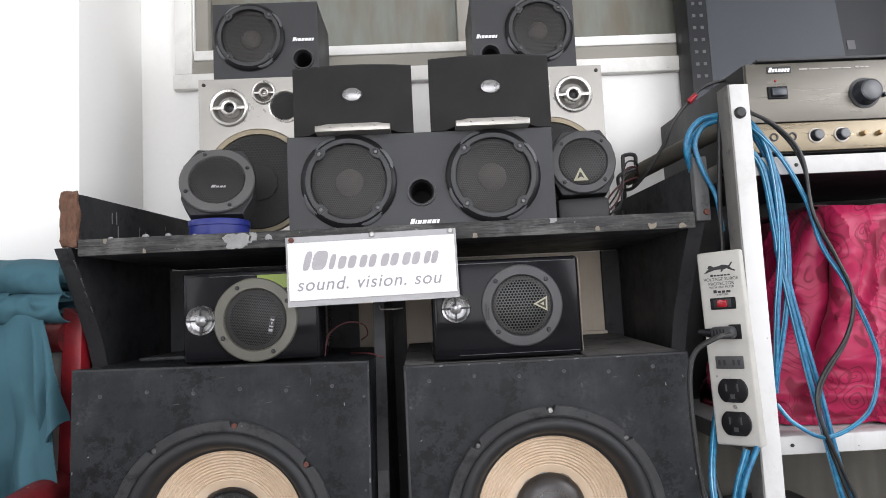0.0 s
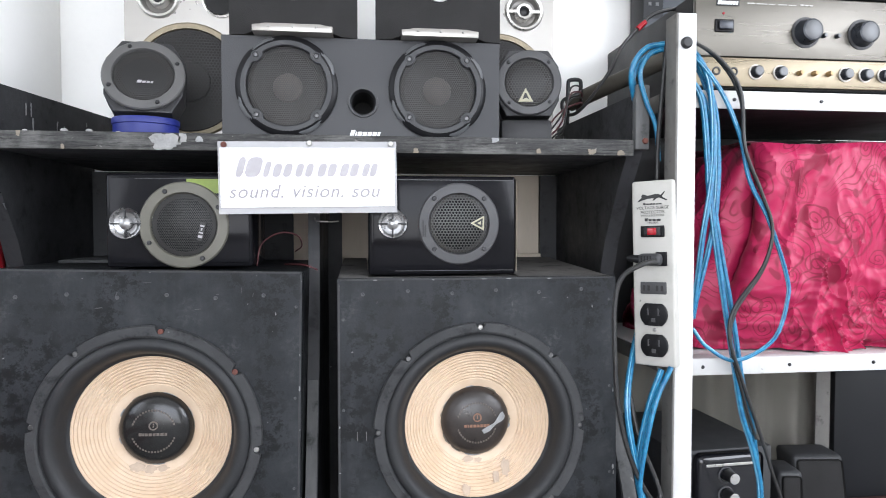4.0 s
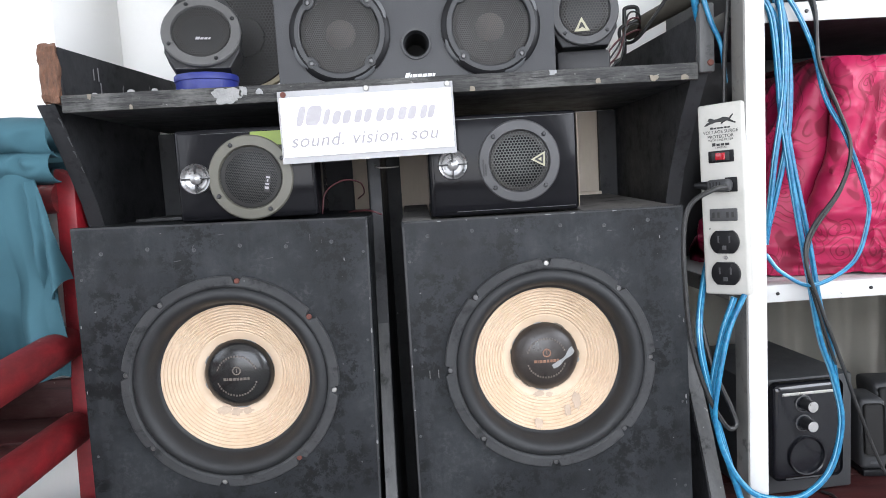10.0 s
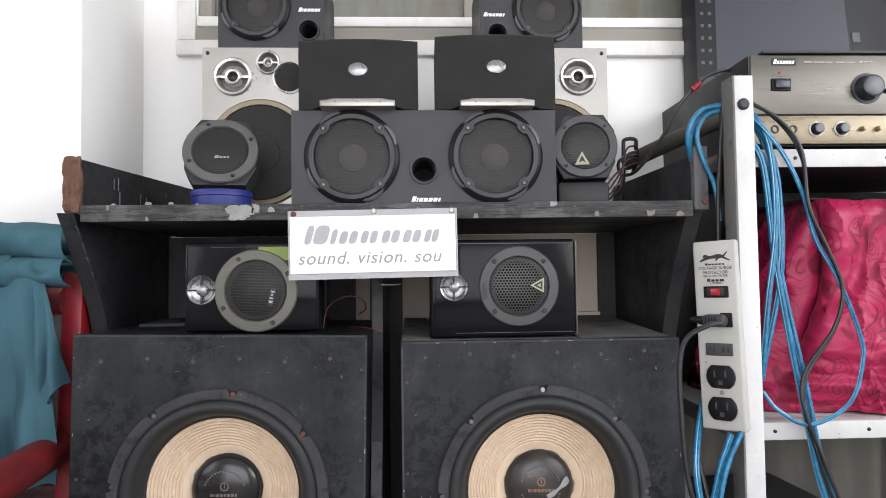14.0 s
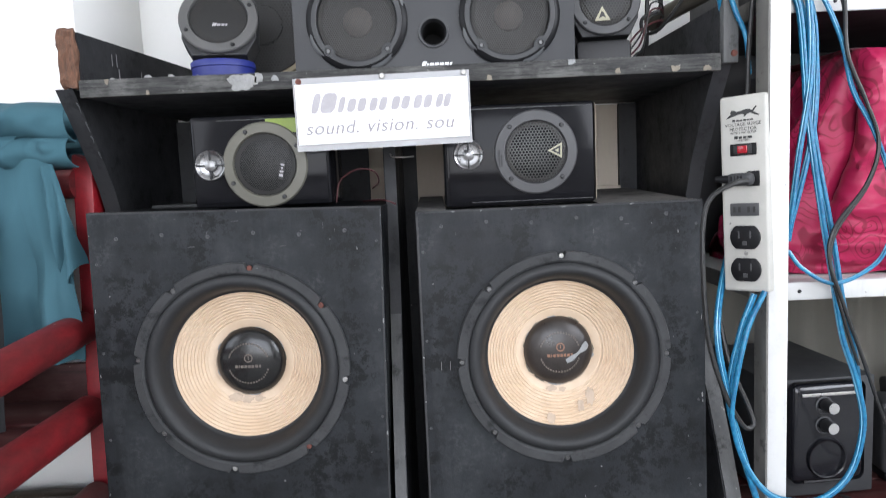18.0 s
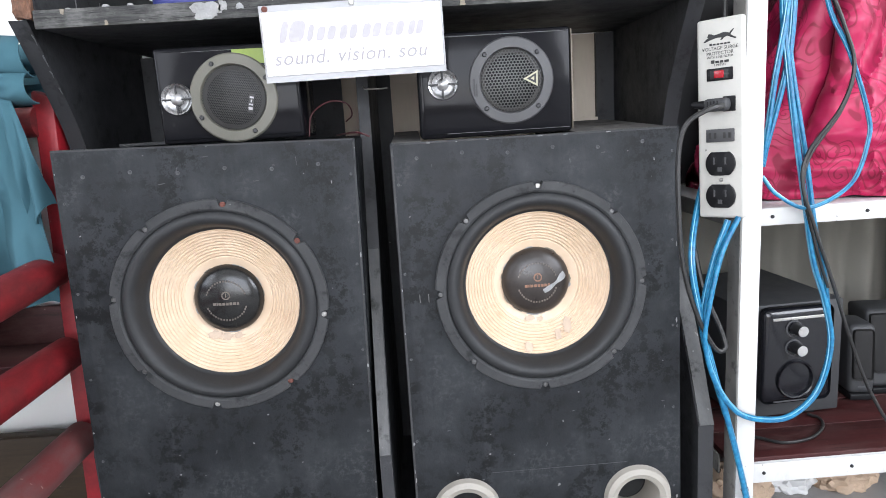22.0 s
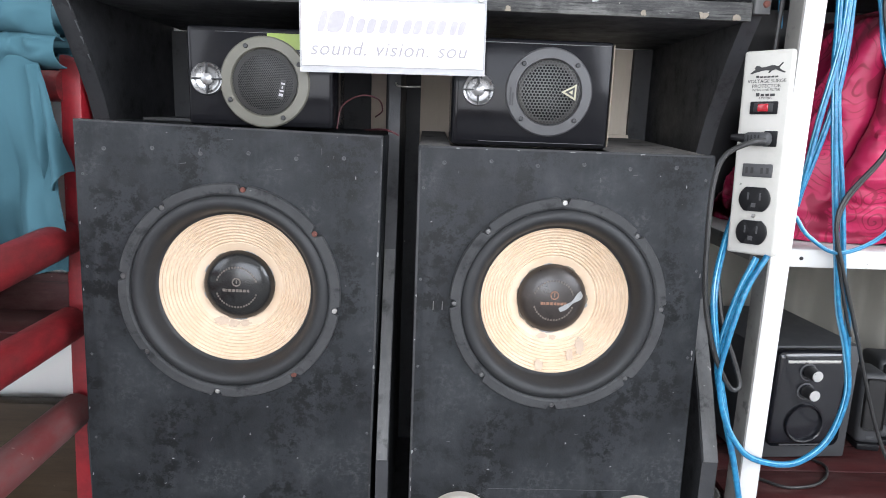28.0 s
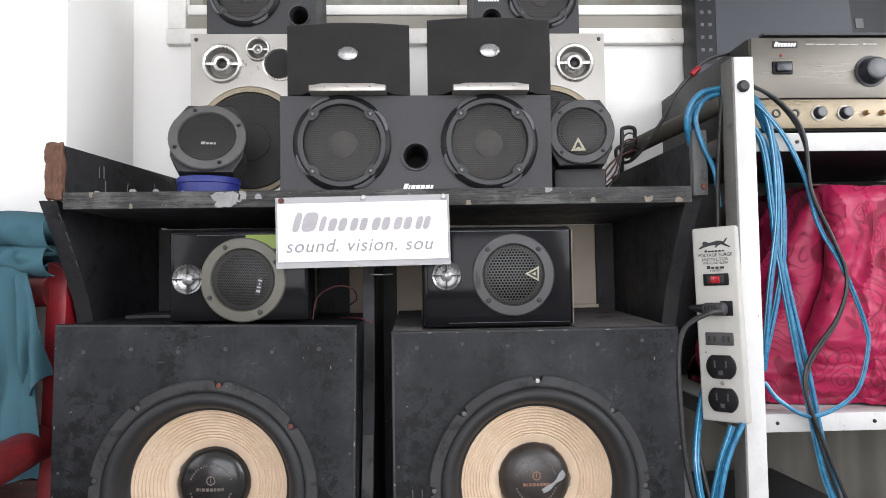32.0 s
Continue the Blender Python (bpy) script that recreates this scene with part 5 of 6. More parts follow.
# ---- small gloss speakers on the subwoofers ----
def gloss_speaker(at, w, h, ring, tw, dr, mark, pitch, label):
    s = thing("small_speaker", at, label, "speaker", "small gloss speakers")
    bm = box(-w / 2, w / 2, 0.0, 0.13, 0.0, h, 0.005, None, 3)
    part("cabinet_body", bm, M_GLOSS, s)
    part("front_panel", box(-w / 2 + 0.007, w / 2 - 0.004, -0.0025, -0.0002, 0.006, h - 0.006, 0.001), M_GLOSS, s, "glossy black front panel")
    tx, tz = tw
    part("tweeter_ring", lathe([(0.0225, 0.002), (0.0225, -0.004), (0.0212, -0.006), (0.0190, -0.005), (0.016, -0.002)], 40, None, (tx, -0.002, tz)), M_TWEET, s, "satin metal tweeter ring")
    part("tweeter_dish", lathe([(0.0207, -0.004), (0.0135, -0.001), (0.007, -0.0005)], 36, None, (tx, -0.002, tz)), M_TWEET, s)
    part("tweeter_dome", lathe([(0.009, -0.002), (0.008, -0.006), (0.004, -0.008), (0, -0.0085)], 24, None, (tx, -0.002, tz)), M_TWEET, s)
    for k in range(4):
        bm = box(-0.0011, 0.0011, -0.0070, -0.0035, 0.007, 0.0203, 0.0005)
        bmesh.ops.rotate(bm, matrix=Matrix.Rotation(k * math.pi / 2, 3, "Y"), verts=bm.verts)
        bmesh.ops.translate(bm, vec=(tx, -0.002, tz), verts=bm.verts)
        part("tweeter_spoke", bm, M_STEEL_BLK, s)
    mid_driver(s, dr[0], -0.0035, dr[1], dr[2], ring, pitch, mark, 4, 2.06 if mark == "tag" else 0.785)
    return s


gl = gloss_speaker((-0.1885, 1.02, 0.7035), 0.202, 0.134, M_KHAKI, (-0.0725, 0.0625), (0.0075, 0.0605, 0.0620), "tag", 0.0026, "small glossy black speaker with a khaki driver ring")
part("sticker", box(0.011, 0.078, -0.004, -0.003, 0.106, 0.1265), M_GREEN, gl, "olive green label", False)
gr = gloss_speaker((0.194, 1.03, 0.6880), 0.226, 0.150, M_GREYRING, (-0.077, 0.0775), (0.0235, 0.0775, 0.0620), "triangle", 0.0048, "small glossy black speaker with hexagon mesh driver")
for bx in ((-0.074, 0.108, -0.0032, -0.0027, 0.1432, 0.1442), (-0.074, 0.108, -0.0032, -0.0027, 0.0060, 0.0068)):
    part("edge_trim", box(*bx), M_GREYRING, gr, "thin grey worn panel edge", False)
part("edge_trim", box(-0.060, 0.020, -0.0032, -0.0027, 0.1262, 0.1269), M_GREYRING, gl, "thin grey worn panel edge", False)
part("side_trim", box(0.1135, 0.1145, 0.0, 0.128, 0.004, 0.146), M_CHIP, gr, "bare wood side")


# ---- white steel rack ----
rack = thing("steel_rack", (0.5255, 0.95, 0.0), "white painted slotted-angle steel rack with worn posts", "rack")
PY = 0.0
part("post", box(0.003, 0.031, 0.0, 0.003, 0.0, 1.071, 0.001), M_WORN_WHITE, rack)
# Side flange, side bars and back post carry their shade as grey colour.
part("post_flange", box(0.0, 0.003, 0.0, 0.035, 0.0, 1.071, 0.0008), M_POST_SIDE, rack, "worn side flange of the white post, greyed for shade")
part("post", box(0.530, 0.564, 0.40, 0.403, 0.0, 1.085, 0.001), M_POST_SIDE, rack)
part("post", box(0.003, 0.036, 0.40, 0.403, 0.0, 0.53, 0.001), M_WHITE, rack)
part("post", box(0.70, 0.734, 0.0, 0.003, 0.0, 1.071, 0.001), M_WHITE, rack)
for z0, z1 in ((0.939, 0.966), (0.534, 0.560), (0.121, 0.154)):
    bar = part("shelf_bar", box(0.036, 0.70, 0.024, 0.027, z0, z1, 0.001), M_WORN_WHITE, rack)
    part("shelf_bar", box(0.036, 0.70, 0.0275, 0.06, z1 - 0.003, z1, 0.0008), M_WHITE, rack)
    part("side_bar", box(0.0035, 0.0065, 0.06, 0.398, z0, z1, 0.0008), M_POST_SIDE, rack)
    for k in range(4):
        screw(bar, 0.060 + 0.1425 * k + 0.045 * (z0 > 0.9), 0.024, (z0 + z1) / 2, 0.0028, M_STEEL_BLK, "rivet")
part("shelf_panel", box(0.012, 0.72, 0.062, 0.398, 0.946, 0.952), M_STEEL_BLK, rack, "dark shelf board")
part("shelf_panel", box(0.012, 0.72, 0.062, 0.398, 0.549, 0.559), M_WHITE, rack)
for k in range(4):
    part("plank", box(0.010, 0.72, 0.031 + 0.0925 * k, 0.121 + 0.0925 * k, 0.149, 0.161, 0.002), M_MAROON, rack, "dark red-brown plank")
# Added black sheet that stands for the deep shade inside the middle compartment.
part("back_panel", box(-0.045, 0.70, 0.392, 0.398, 0.562, 0.944), M_STEEL_BLK, rack, "dark sheet added for the shade at the middle shelf's back")
part("post_bolt", lathe([(0, -0.006), (0.006, -0.0055), (0.0085, -0.003), (0.0088, 0.001)], 20, None, (0.015, 0.0, 1.028)), M_STEEL_BLK, rack)
part("post_bolt", lathe([(0, -0.004), (0.005, -0.0035), (0.006, 0.0)], 16, None, (0.017, 0.0, 0.128)), M_RUST, rack)

# ---- surge protector on the post ----
sp = thing("surge_protector", (0.481, 0.985, 0.5515), "ivory metal voltage surge protector strip with black sockets", "power strip", "", "", -46, 0, -1.6)
bm = box(0.0, 0.064, 0.0, 0.050, 0.0, 0.277, 0.004, None, 3)
part("housing", bm, M_SURGE, sp)


def sx(z):
    return 0.0325


bm = prism([((px - 200) * 0.00036, (437 - pz) * 0.00040) for px, pz in ((137, 453), (150, 443), (157, 440), (152, 436), (158, 427), (168, 428), (178, 433), (195, 431), (212, 427), (225, 428), (236, 432), (244, 424), (250, 419), (253, 421), (246, 429), (240, 437), (250, 444), (263, 450), (258, 453), (244, 448), (228, 441), (215, 445), (208, 452), (202, 451), (207, 444), (195, 443), (180, 444), (170, 447), (158, 449), (145, 454))], -0.0006, 0.0)
bmesh.ops.translate(bm, vec=(sx(0.255), 0, 0.253), verts=bm.verts)
part("emblem", bm, M_INK, sp, "", False)
bars(sp, "word_bar", (sx(0.243), -0.0002, 0.2425), 0.028, 0.003, M_INK, (3, 1, 3, 1, 3, 1, 3, 1, 3, 1, 3))
letters("VOLTAGE SURGE", 0.0064, M_INK, sp, (sx(0.237), -0.0004, 0.2365))
letters("PROTECTOR", 0.0064, M_INK, sp, (sx(0.230), -0.0004, 0.2300))
letters("WITH LINE FILTER", 0.0044, M_INK, sp, (sx(0.225), -0.0004, 0.2250))
bars(sp, "word_bar", (sx(0.219), -0.0002, 0.2190), 0.024, 0.0045, M_INK, (3, 1, 3, 1, 3, 1, 4))
letters("3 METERS", 0.0040, M_INK, sp, (sx(0.214), -0.0004, 0.2142))
part("switch_bezel", box(sx(0.2) - 0.018, sx(0.2) + 0.018, -0.003, 0.0, 0.193, 0.210, 0.0015), M_PLASTIC, sp)
part("rocker_end", box(sx(0.2) - 0.0125, sx(0.2) + 0.0125, -0.0042, -0.0031, 0.1955, 0.2075, 0.0005), M_STEEL_BLK, sp)
bm = box(-0.0066, 0.0066, -0.0030, 0.003, -0.0052, 0.0052, 0.0012)
bmesh.ops.rotate(bm, matrix=Matrix.Rotation(radians(7), 3, "Z"), verts=bm.verts)
bmesh.ops.translate(bm, vec=(sx(0.2), -0.004, 0.2015), verts=bm.verts)
part("rocker_switch", bm, M_REDLED, sp, "glossy red rocker switch")
plug = part("plug", box(sx(0.16) - 0.018, sx(0.16) + 0.016, -0.020, 0.0, 0.151, 0.169, 0.0065, None, 4), M_PLASTIC_DULL, sp, "black mains plug")
part("strain_relief", tube([(sx(0.16) - 0.014, -0.012, 0.160), (sx(0.16) - 0.024, -0.014, 0.1615), (sx(0.16) - 0.034, -0.016, 0.1625)], 0.0074, 12, 3, None, 0.0036), M_PLASTIC, plug)
for k in range(4):
    part("grip_rib", box(sx(0.16) - 0.011 + 0.0045 * k, sx(0.16) - 0.0092 + 0.0045 * k, -0.0206, -0.0196, 0.1545, 0.1655, 0.0003), M_PLASTIC, plug)
part("socket", box(sx(0.16) + 0.004, sx(0.16) + 0.021, -0.0025, 0.0, 0.150, 0.171, 0.001), M_PLASTIC, sp)
sk = part("socket", box(sx(0.118) - 0.0195, sx(0.118) + 0.0195, -0.0035, 0.0, 0.1085, 0.1265, 0.0012), M_GREYRING, sp, "dark grey two-pin socket")
for d in (-0.010, 0.010):
    bm = bmesh.new()
    for s2 in (-1, 1):
        box(sx(0.118) + d + s2 * 0.0036 - 0.0017, sx(0.118) + d + s2 * 0.0036 + 0.0017, -0.0040, -0.0036, 0.1135, 0.1215, 0, bm)
    part("slot", bm, M_INK, sk, "", False)
for z in (0.078, 0.032):
    bm = lathe([(0.0205, 0.0), (0.0205, -0.0035), (0.019, -0.0045), (0, -0.0045)], 40)
    for v in bm.verts:
        v.co.z = max(-0.0165, min(0.0165, v.co.z))
    bmesh.ops.translate(bm, vec=(sx(z), 0, z), verts=bm.verts)
    so = part("socket", bm, M_PLASTIC, sp, "black grounded socket")
    bm = bmesh.new()
    box(sx(z) - 0.0090, sx(z) - 0.0068, -0.0051, -0.0046, z - 0.001, z + 0.009, 0, bm)
    box(sx(z) + 0.0068, sx(z) + 0.0090, -0.0051, -0.0046, z - 0.001, z + 0.009, 0, bm)
    box(sx(z) - 0.003, sx(z) + 0.003, -0.0051, -0.0046, z - 0.011, z - 0.005, 0, bm)
    part("slot", bm, M_GREYRING, so, "", False)
screw(sp, sx(0.055), 0.0, 0.055, 0.003, M_SCREW)
for z in (0.235, 0.055):
    bm = lathe([(0, -0.002), (0.003, -0.0015), (0.0035, 0.001)], 12)
    bmesh.ops.rotate(bm, matrix=Matrix.Rotation(radians(90), 3, "Z"), verts=bm.verts)
    bmesh.ops.translate(bm, vec=(0.064, 0.022, z), verts=bm.verts)
    part("side_screw", bm, M_STEEL_BLK, sp)

# ---- amplifier ----
amp = thing("amplifier", (0.602, 1.04, 0.981), "champagne and grey brushed stereo amplifier with dark knobs", "amplifier")
part("cover", box(0.0, 0.43, 0.010, 0.38, 0.004, 0.153, 0.002), M_STEEL_BLK, amp, "black steel cover")
part("top_lip", box(0.018, 0.43, -0.004, 0.012, 0.1532, 0.1575, 0.001), M_PLASTIC_DULL, amp)
part("front_panel", box(0.0, 0.43, 0.0, 0.0095, 0.054, 0.151, 0.0015), M_AMP_TOP, amp, "grey brushed front panel")
part("lower_panel", box(0.0, 0.43, 0.0, 0.0095, 0.006, 0.0525, 0.0015), M_AMP, amp, "champagne lower panel")
part("foot", box(0.03, 0.07, 0.02, 0.06, -0.015, 0.004, 0.003), M_PLASTIC, amp)
part("foot", box(0.36, 0.40, 0.02, 0.06, -0.015, 0.004, 0.003), M_PLASTIC, amp)
part("nameplate", box(0.034, 0.074, -0.0012, 0.0, 0.134, 0.145, 0.0008), M_INK, amp, "black nameplate")
bars(amp, "wordmark", (0.054, -0.0014, 0.1395), 0.034, 0.0075, M_WHITEINK, (4, 1, 3, 1, 3, 1, 4, 1, 3, 1, 3, 1, 3))
bars(amp, "word_bar", (0.130, -0.0003, 0.1395), 0.085, 0.0022, M_SILVER_DK, (5, 1, 7, 1, 4, 2, 6, 1, 5))
bars(amp, "word_bar", (0.191, -0.0003, 0.1400), 0.022, 0.0026, M_SILVER_DK, (3, 1, 3, 1, 3))
part("power_switch", box(0.032, 0.064, -0.0035, 0.0, 0.092, 0.112, 0.0012), M_PLASTIC, amp)
part("switch_button", box(0.036, 0.060, -0.009, -0.0036, 0.095, 0.1085, 0.002), M_KNOB, amp, "dark grey glossy power button")
part("indicator_lamp", lathe([(0, -0.002), (0.0018, -0.0015), (0.002, 0.0)], 12, None, (0.047, 0.0, 0.122)), M_REDLED, amp)


def knob(parent, x, z, r, depth, collar=None):
    k = part("knob", lathe([(0, -depth), (r * 0.78, -depth), (r * 0.86, -depth + 0.001), (r * 0.95, -0.003), (r, 0.0)], 36, None, (x, 0, z)), M_KNOB, parent)
    part("knob_face", lathe([(0, -depth - 0.0012), (r * 0.66, -depth - 0.0010), (r * 0.74, -depth - 0.0002)], 30, None, (x, 0, z)), M_FACET, k, "grey-blue satin knob face")
    if collar:
        part("collar", lathe([(r * 1.22, 0.0), (r * 1.22, -0.0015), (r * 1.0, -0.002)], 36, None, (x, 0, z)), collar, k)
    return k


knob(amp, 0.190, 0.096, 0.0205, 0.020, M_STEEL_BLK)
knob(amp, 0.290, 0.096, 0.0205, 0.020, M_STEEL_BLK)
for kx in (0.222, 0.246):
    knob(amp, kx, 0.092, 0.0040, 0.006)
for kx in (0.104, 0.146, 0.262, 0.298, 0.332, 0.362):
    knob(amp, kx, 0.030, 0.0100, 0.011, M_SILVER)
for kx in (0.036, 0.066):
    part("jack", lathe([(0.007, 0.0), (0.007, -0.0015), (0.0045, -0.002), (0.004, 0.004), (0, 0.004)], 24, None, (kx, 0, 0.030)), M_STEEL_BLK, amp)
for kx in (0.180, 0.206, 0.232):
    part("toggle", lathe([(0.0045, 0.0), (0.004, -0.004), (0.003, -0.009), (0, -0.0095)], 16, None, (kx, 0, 0.030)), M_GOLDINK, amp, "small brass toggle")

# ---- printed carton behind the amplifier ----
M_ICON = surface("grey_printed_icon", (0.045, 0.047, 0.050), 0.4, 0, 0.4, 90, 300, 0.0)
ct = thing("printed_carton", (0.647, 1.34, 0.952), "large black printed carton with grey panel and icon column", "carton")
part("box_body", box(0.0, 0.44, 0.0, 0.068, 0.0, 0.66, 0.003), M_CARTON, ct)
part("grey_panel", prism([(0.042, 0.24), (0.335, 0.21), (0.300, 0.62), (0.042, 0.62)], -0.0012, -0.0004), M_CARTON_GREY, ct, "printed grey screen panel", False)
part("grey_panel", prism([(0.004, 0.14), (0.33, 0.14), (0.33, 0.205), (0.042, 0.236), (0.004, 0.236)], -0.0012, -0.0004), M_CARTON_GREY, ct, "", False)
for k in range(8):
    for j in range(2):
        part("icon", box(0.010 + 0.016 * j, 0.017 + 0.016 * j, -0.0014, -0.0004, 0.262 + 0.026 * k, 0.269 + 0.026 * k, 0.0004), M_ICON, ct, "", False)
part("badge", prism([(0.335, 0.31), (0.352, 0.31), (0.350, 0.33), (0.333, 0.33)], -0.0012, -0.0004), M_GREYRING, ct, "", False)

# ---- crimson cloth on the middle shelf ----
bm = bmesh.new()
NU, NV = 300, 120
x0, x1, yf, yb = 0.700, 1.10, 1.022, 1.30
per = []
CR = 0.035
for i in range(NU + 1):
    q = i / NU
    if q < 0.26:
        per.append((x0, yb + (yf + CR - yb) * q / 0.26, -1.0, 0.0))
    elif q < 0.32:
        a = (q - 0.26) / 0.06 * math.pi / 2
        per.append((x0 + CR - CR * math.cos(a), yf + CR - CR * math.sin(a), -math.cos(a), -math.sin(a)))
    elif q < 0.80:
        per.append((x0 + CR + (x1 - x0 - CR) * (q - 0.32) / 0.48, yf, 0.0, -1.0))
    else:
        per.append((x1, yf + (yb - yf) * (q - 0.80) / 0.20, 1.0, 0.0))
grid = []
for i, (px, py, nx, ny) in enumerate(per):
    col = []
    for j in range(NV + 1):
        v = j / NV
        z = 0.897 - 0.337 * v
        w = i * 0.04
        crease = 1 - abs(noise.noise((w * 0.9 + v * 1.4, v * 2.6 - w * 0.4, 4.4)) * 2.2)
        crease2 = 1 - abs(noise.noise((w * 2.0 - v * 2.0, v * 5.0 + w * 0.3, 9.1)) * 2.2)
        fold = 0.022 * noise.noise((w, v * 1.2, 3.1)) * (0.15 + v) + 0.024 * max(0, crease) ** 3 * (0.3 + 0.8 * v) + 0.010 * max(0, crease2) ** 4 * (0.4 + 0.6 * v)
        left = max(0.0, -nx)
        spread = (0.095 * v ** 0.9) * left ** 0.7 + 0.006 * v
        sag = 0.008 * noise.noise((px * 9, py * 9, 2.0)) * (1 - v)
        rnd = -0.012 * max(0.0, 1 - v * 10) ** 2
        q = i / NU
        valley = -0.070 * math.exp(-((q - 0.279 + 0.012 * v) / 0.017) ** 2) * min(1.0, v * 4) * min(1.0, (1.0 - v) * 3.0)
        shelfy = 0.012 * math.sin((v - 0.30) * 3.1) * math.exp(-((q - 0.20) / 0.06) ** 2)
        low = max(0.0, (v - 0.52) / 0.48)
        ridge = low * (0.0095 * math.sin(v * 38 + 5.5 * noise.noise((w * 0.5, v * 2.0, 7.7)) + 0.7 * math.sin(w * 0.5)) + 0.004 * math.sin(v * 81 + 3.0 * noise.noise((w * 0.8, 1.1, v * 3))))
        broad = 0.012 * math.sin(7.0 * v + w * 0.75 + 3.0 * noise.noise((w * 0.35, v * 1.5, 6.2))) * min(1.0, 3 * v)
        crease3 = 1 - abs(noise.noise((w * 3.4 + v * 3.0, v * 9.0 - w * 1.1, 2.7)) * 2.4)
        fine = 0.0022 * max(0.0, crease3) ** 3 * (0.25 + 0.75 * min(1.0, 1.6 * v))
        fold = broad + fine + fold * (1 - 0.15 * max(0.0, -ny)) + valley + shelfy + ridge
        amt = spread + fold + rnd
        lift = 0.010 * max(0.0, noise.noise((i * 0.06, 1.7, 5.0))) * (v > 0.97)
        col.append(bm.verts.new((px + nx * amt, max(0.984, min(py + ny * (fold + rnd + 0.012 * v), 1.33)), z + sag + lift)))
    grid.append(col)
for a, b in zip(grid, grid[1:]):
    for j in range(NV):
        bm.faces.new((a[j], a[j + 1], b[j + 1], b[j]))
n1, n2 = int(NU * 0.26), int(NU * 0.80)
top_rows = []
for i in range(n1, n2 + 1):
    f = grid[i][0]
    k = (i - n1) / (n2 - n1)
    row = [f]
    for j in range(1, 9):
        row.append(bm.verts.new((f.co.x, f.co.y + (yb - f.co.y) * j / 8, f.co.z + 0.006 * noise.noise((i * 0.1, j * 0.6, 1.0)) + 0.004)))
    top_rows.append(row)
for a, b in zip(top_rows, top_rows[1:]):
    for j in range(8):
        bm.faces.new((a[j], b[j], b[j + 1], a[j + 1]))
bmesh.ops.recalc_face_normals(bm, faces=bm.faces)
bmesh.ops.solidify(bm, geom=bm.faces[:], thickness=0.0015)
for v in bm.verts:
    v.co = (min(1.12, max(0.592, v.co.x)), min(1.335, max(0.98, v.co.y)), min(0.905, max(0.5605, v.co.z)))
cloth = part("satin_cloth", bm, M_SATIN, None)
tagged(cloth, "crimson satin cloth with woven scrolls draped over a box", "cloth")
cbx = part("covered_box", box(0.735, 1.085, 1.055, 1.29, 0.5600, 0.872, 0.004), M_STEEL_BLK, None)
tagged(cbx, "dark box hidden under the crimson cloth", "box")

# ---- computer speakers on the bottom shelf ----
pc = thing("computer_subwoofer", (0.606, 1.098, 0.1615), "black computer subwoofer with two silver knobs and port", "subwoofer", "", "", 4)
part("cabinet_body", box(0.0, 0.188, 0.0, 0.24, 0.006, 0.211, 0.004), M_PLASTIC_DULL, pc)
part("front_panel", box(0.030, 0.160, -0.018, -0.0005, 0.036, 0.208, 0.014, None, 5), M_GLOSS_PC, pc, "glossy black control panel")
part("panel_strip", box(0.046, 0.140, -0.0192, -0.0178, 0.1865, 0.1915, 0.0006), M_SILVER_RIM, pc)
for z in (0.171, 0.137):
    k = part("knob", lathe([(0, -0.020), (0.009, -0.020), (0.0098, -0.018), (0.0105, 0.0)], 28, None, (0.088, -0.0183, z)), M_STEEL_BLK, pc, "black knob with a spun silver face")
    part("knob_face", lathe([(0, -0.0212), (0.0084, -0.0210), (0.0092, -0.0202)], 28, None, (0.088, -0.0183, z)), M_KNOBFACE, k, "spun silver face")
    part("dial_mark", lathe([(0.015, 0.0), (0.015, -0.0005), (0.0125, -0.0008)], 28, None, (0.085, -0.0182, z)), M_GREYRING, pc)
part("bass_port", lathe([(0.0345, 0.0), (0.0345, -0.003), (0.0330, -0.0055), (0.0305, -0.0045), (0.0275, 0.003), (0.021, 0.012), (0.017, 0.0155), (0, 0.0160)], 40, None, (0.090, -0.0182, 0.0800)), M_GLOSS_PC, pc, "black flared port")
part("panel_strip", box(0.052, 0.130, -0.0192, -0.0178, 0.0395, 0.0420), M_GREYRING, pc)
for k in range(4):
    part("foot", box(0.015 + 0.12 * (k % 2), 0.03 + 0.12 * (k % 2), 0.01 + 0.2 * (k // 2), 0.03 + 0.2 * (k // 2), 0.0, 0.006), M_PLASTIC, pc)
for at, w, h, rz, lean in (((0.838, 1.150, 0.1615), 0.047, 0.143, -8, 0.06), ((0.894, 1.168, 0.1615), 0.100, 0.156, -6, 0.22)):
    s = thing("desktop_speaker", at, "small black desktop satellite speaker on the rack's bottom shelf", "speaker", "desktop satellite speakers", "", rz)
    pieces = (("cabinet_body", box(0.0, w, 0.0, 0.07, 0.012, h, 0.010, None, 3), M_PLASTIC_DULL), ("grille", box(0.006, w - 0.006, -0.004, 0.0002, 0.040, h - 0.008, 0.006, None, 3), M_CLOTH_BLK), ("brand_bar", box(w * 0.36, w * 0.64, -0.0012, -0.0003, 0.024, 0.028), M_ICON))
    for nm, bm, mat in pieces:
        for v in bm.verts:
            v.co.y += lean * v.co.z
        part(nm, bm, mat, s)
    part("foot", box(0.004, w - 0.004, 0.0, 0.075, 0.0, 0.0125, 0.003), M_PLASTIC, s)

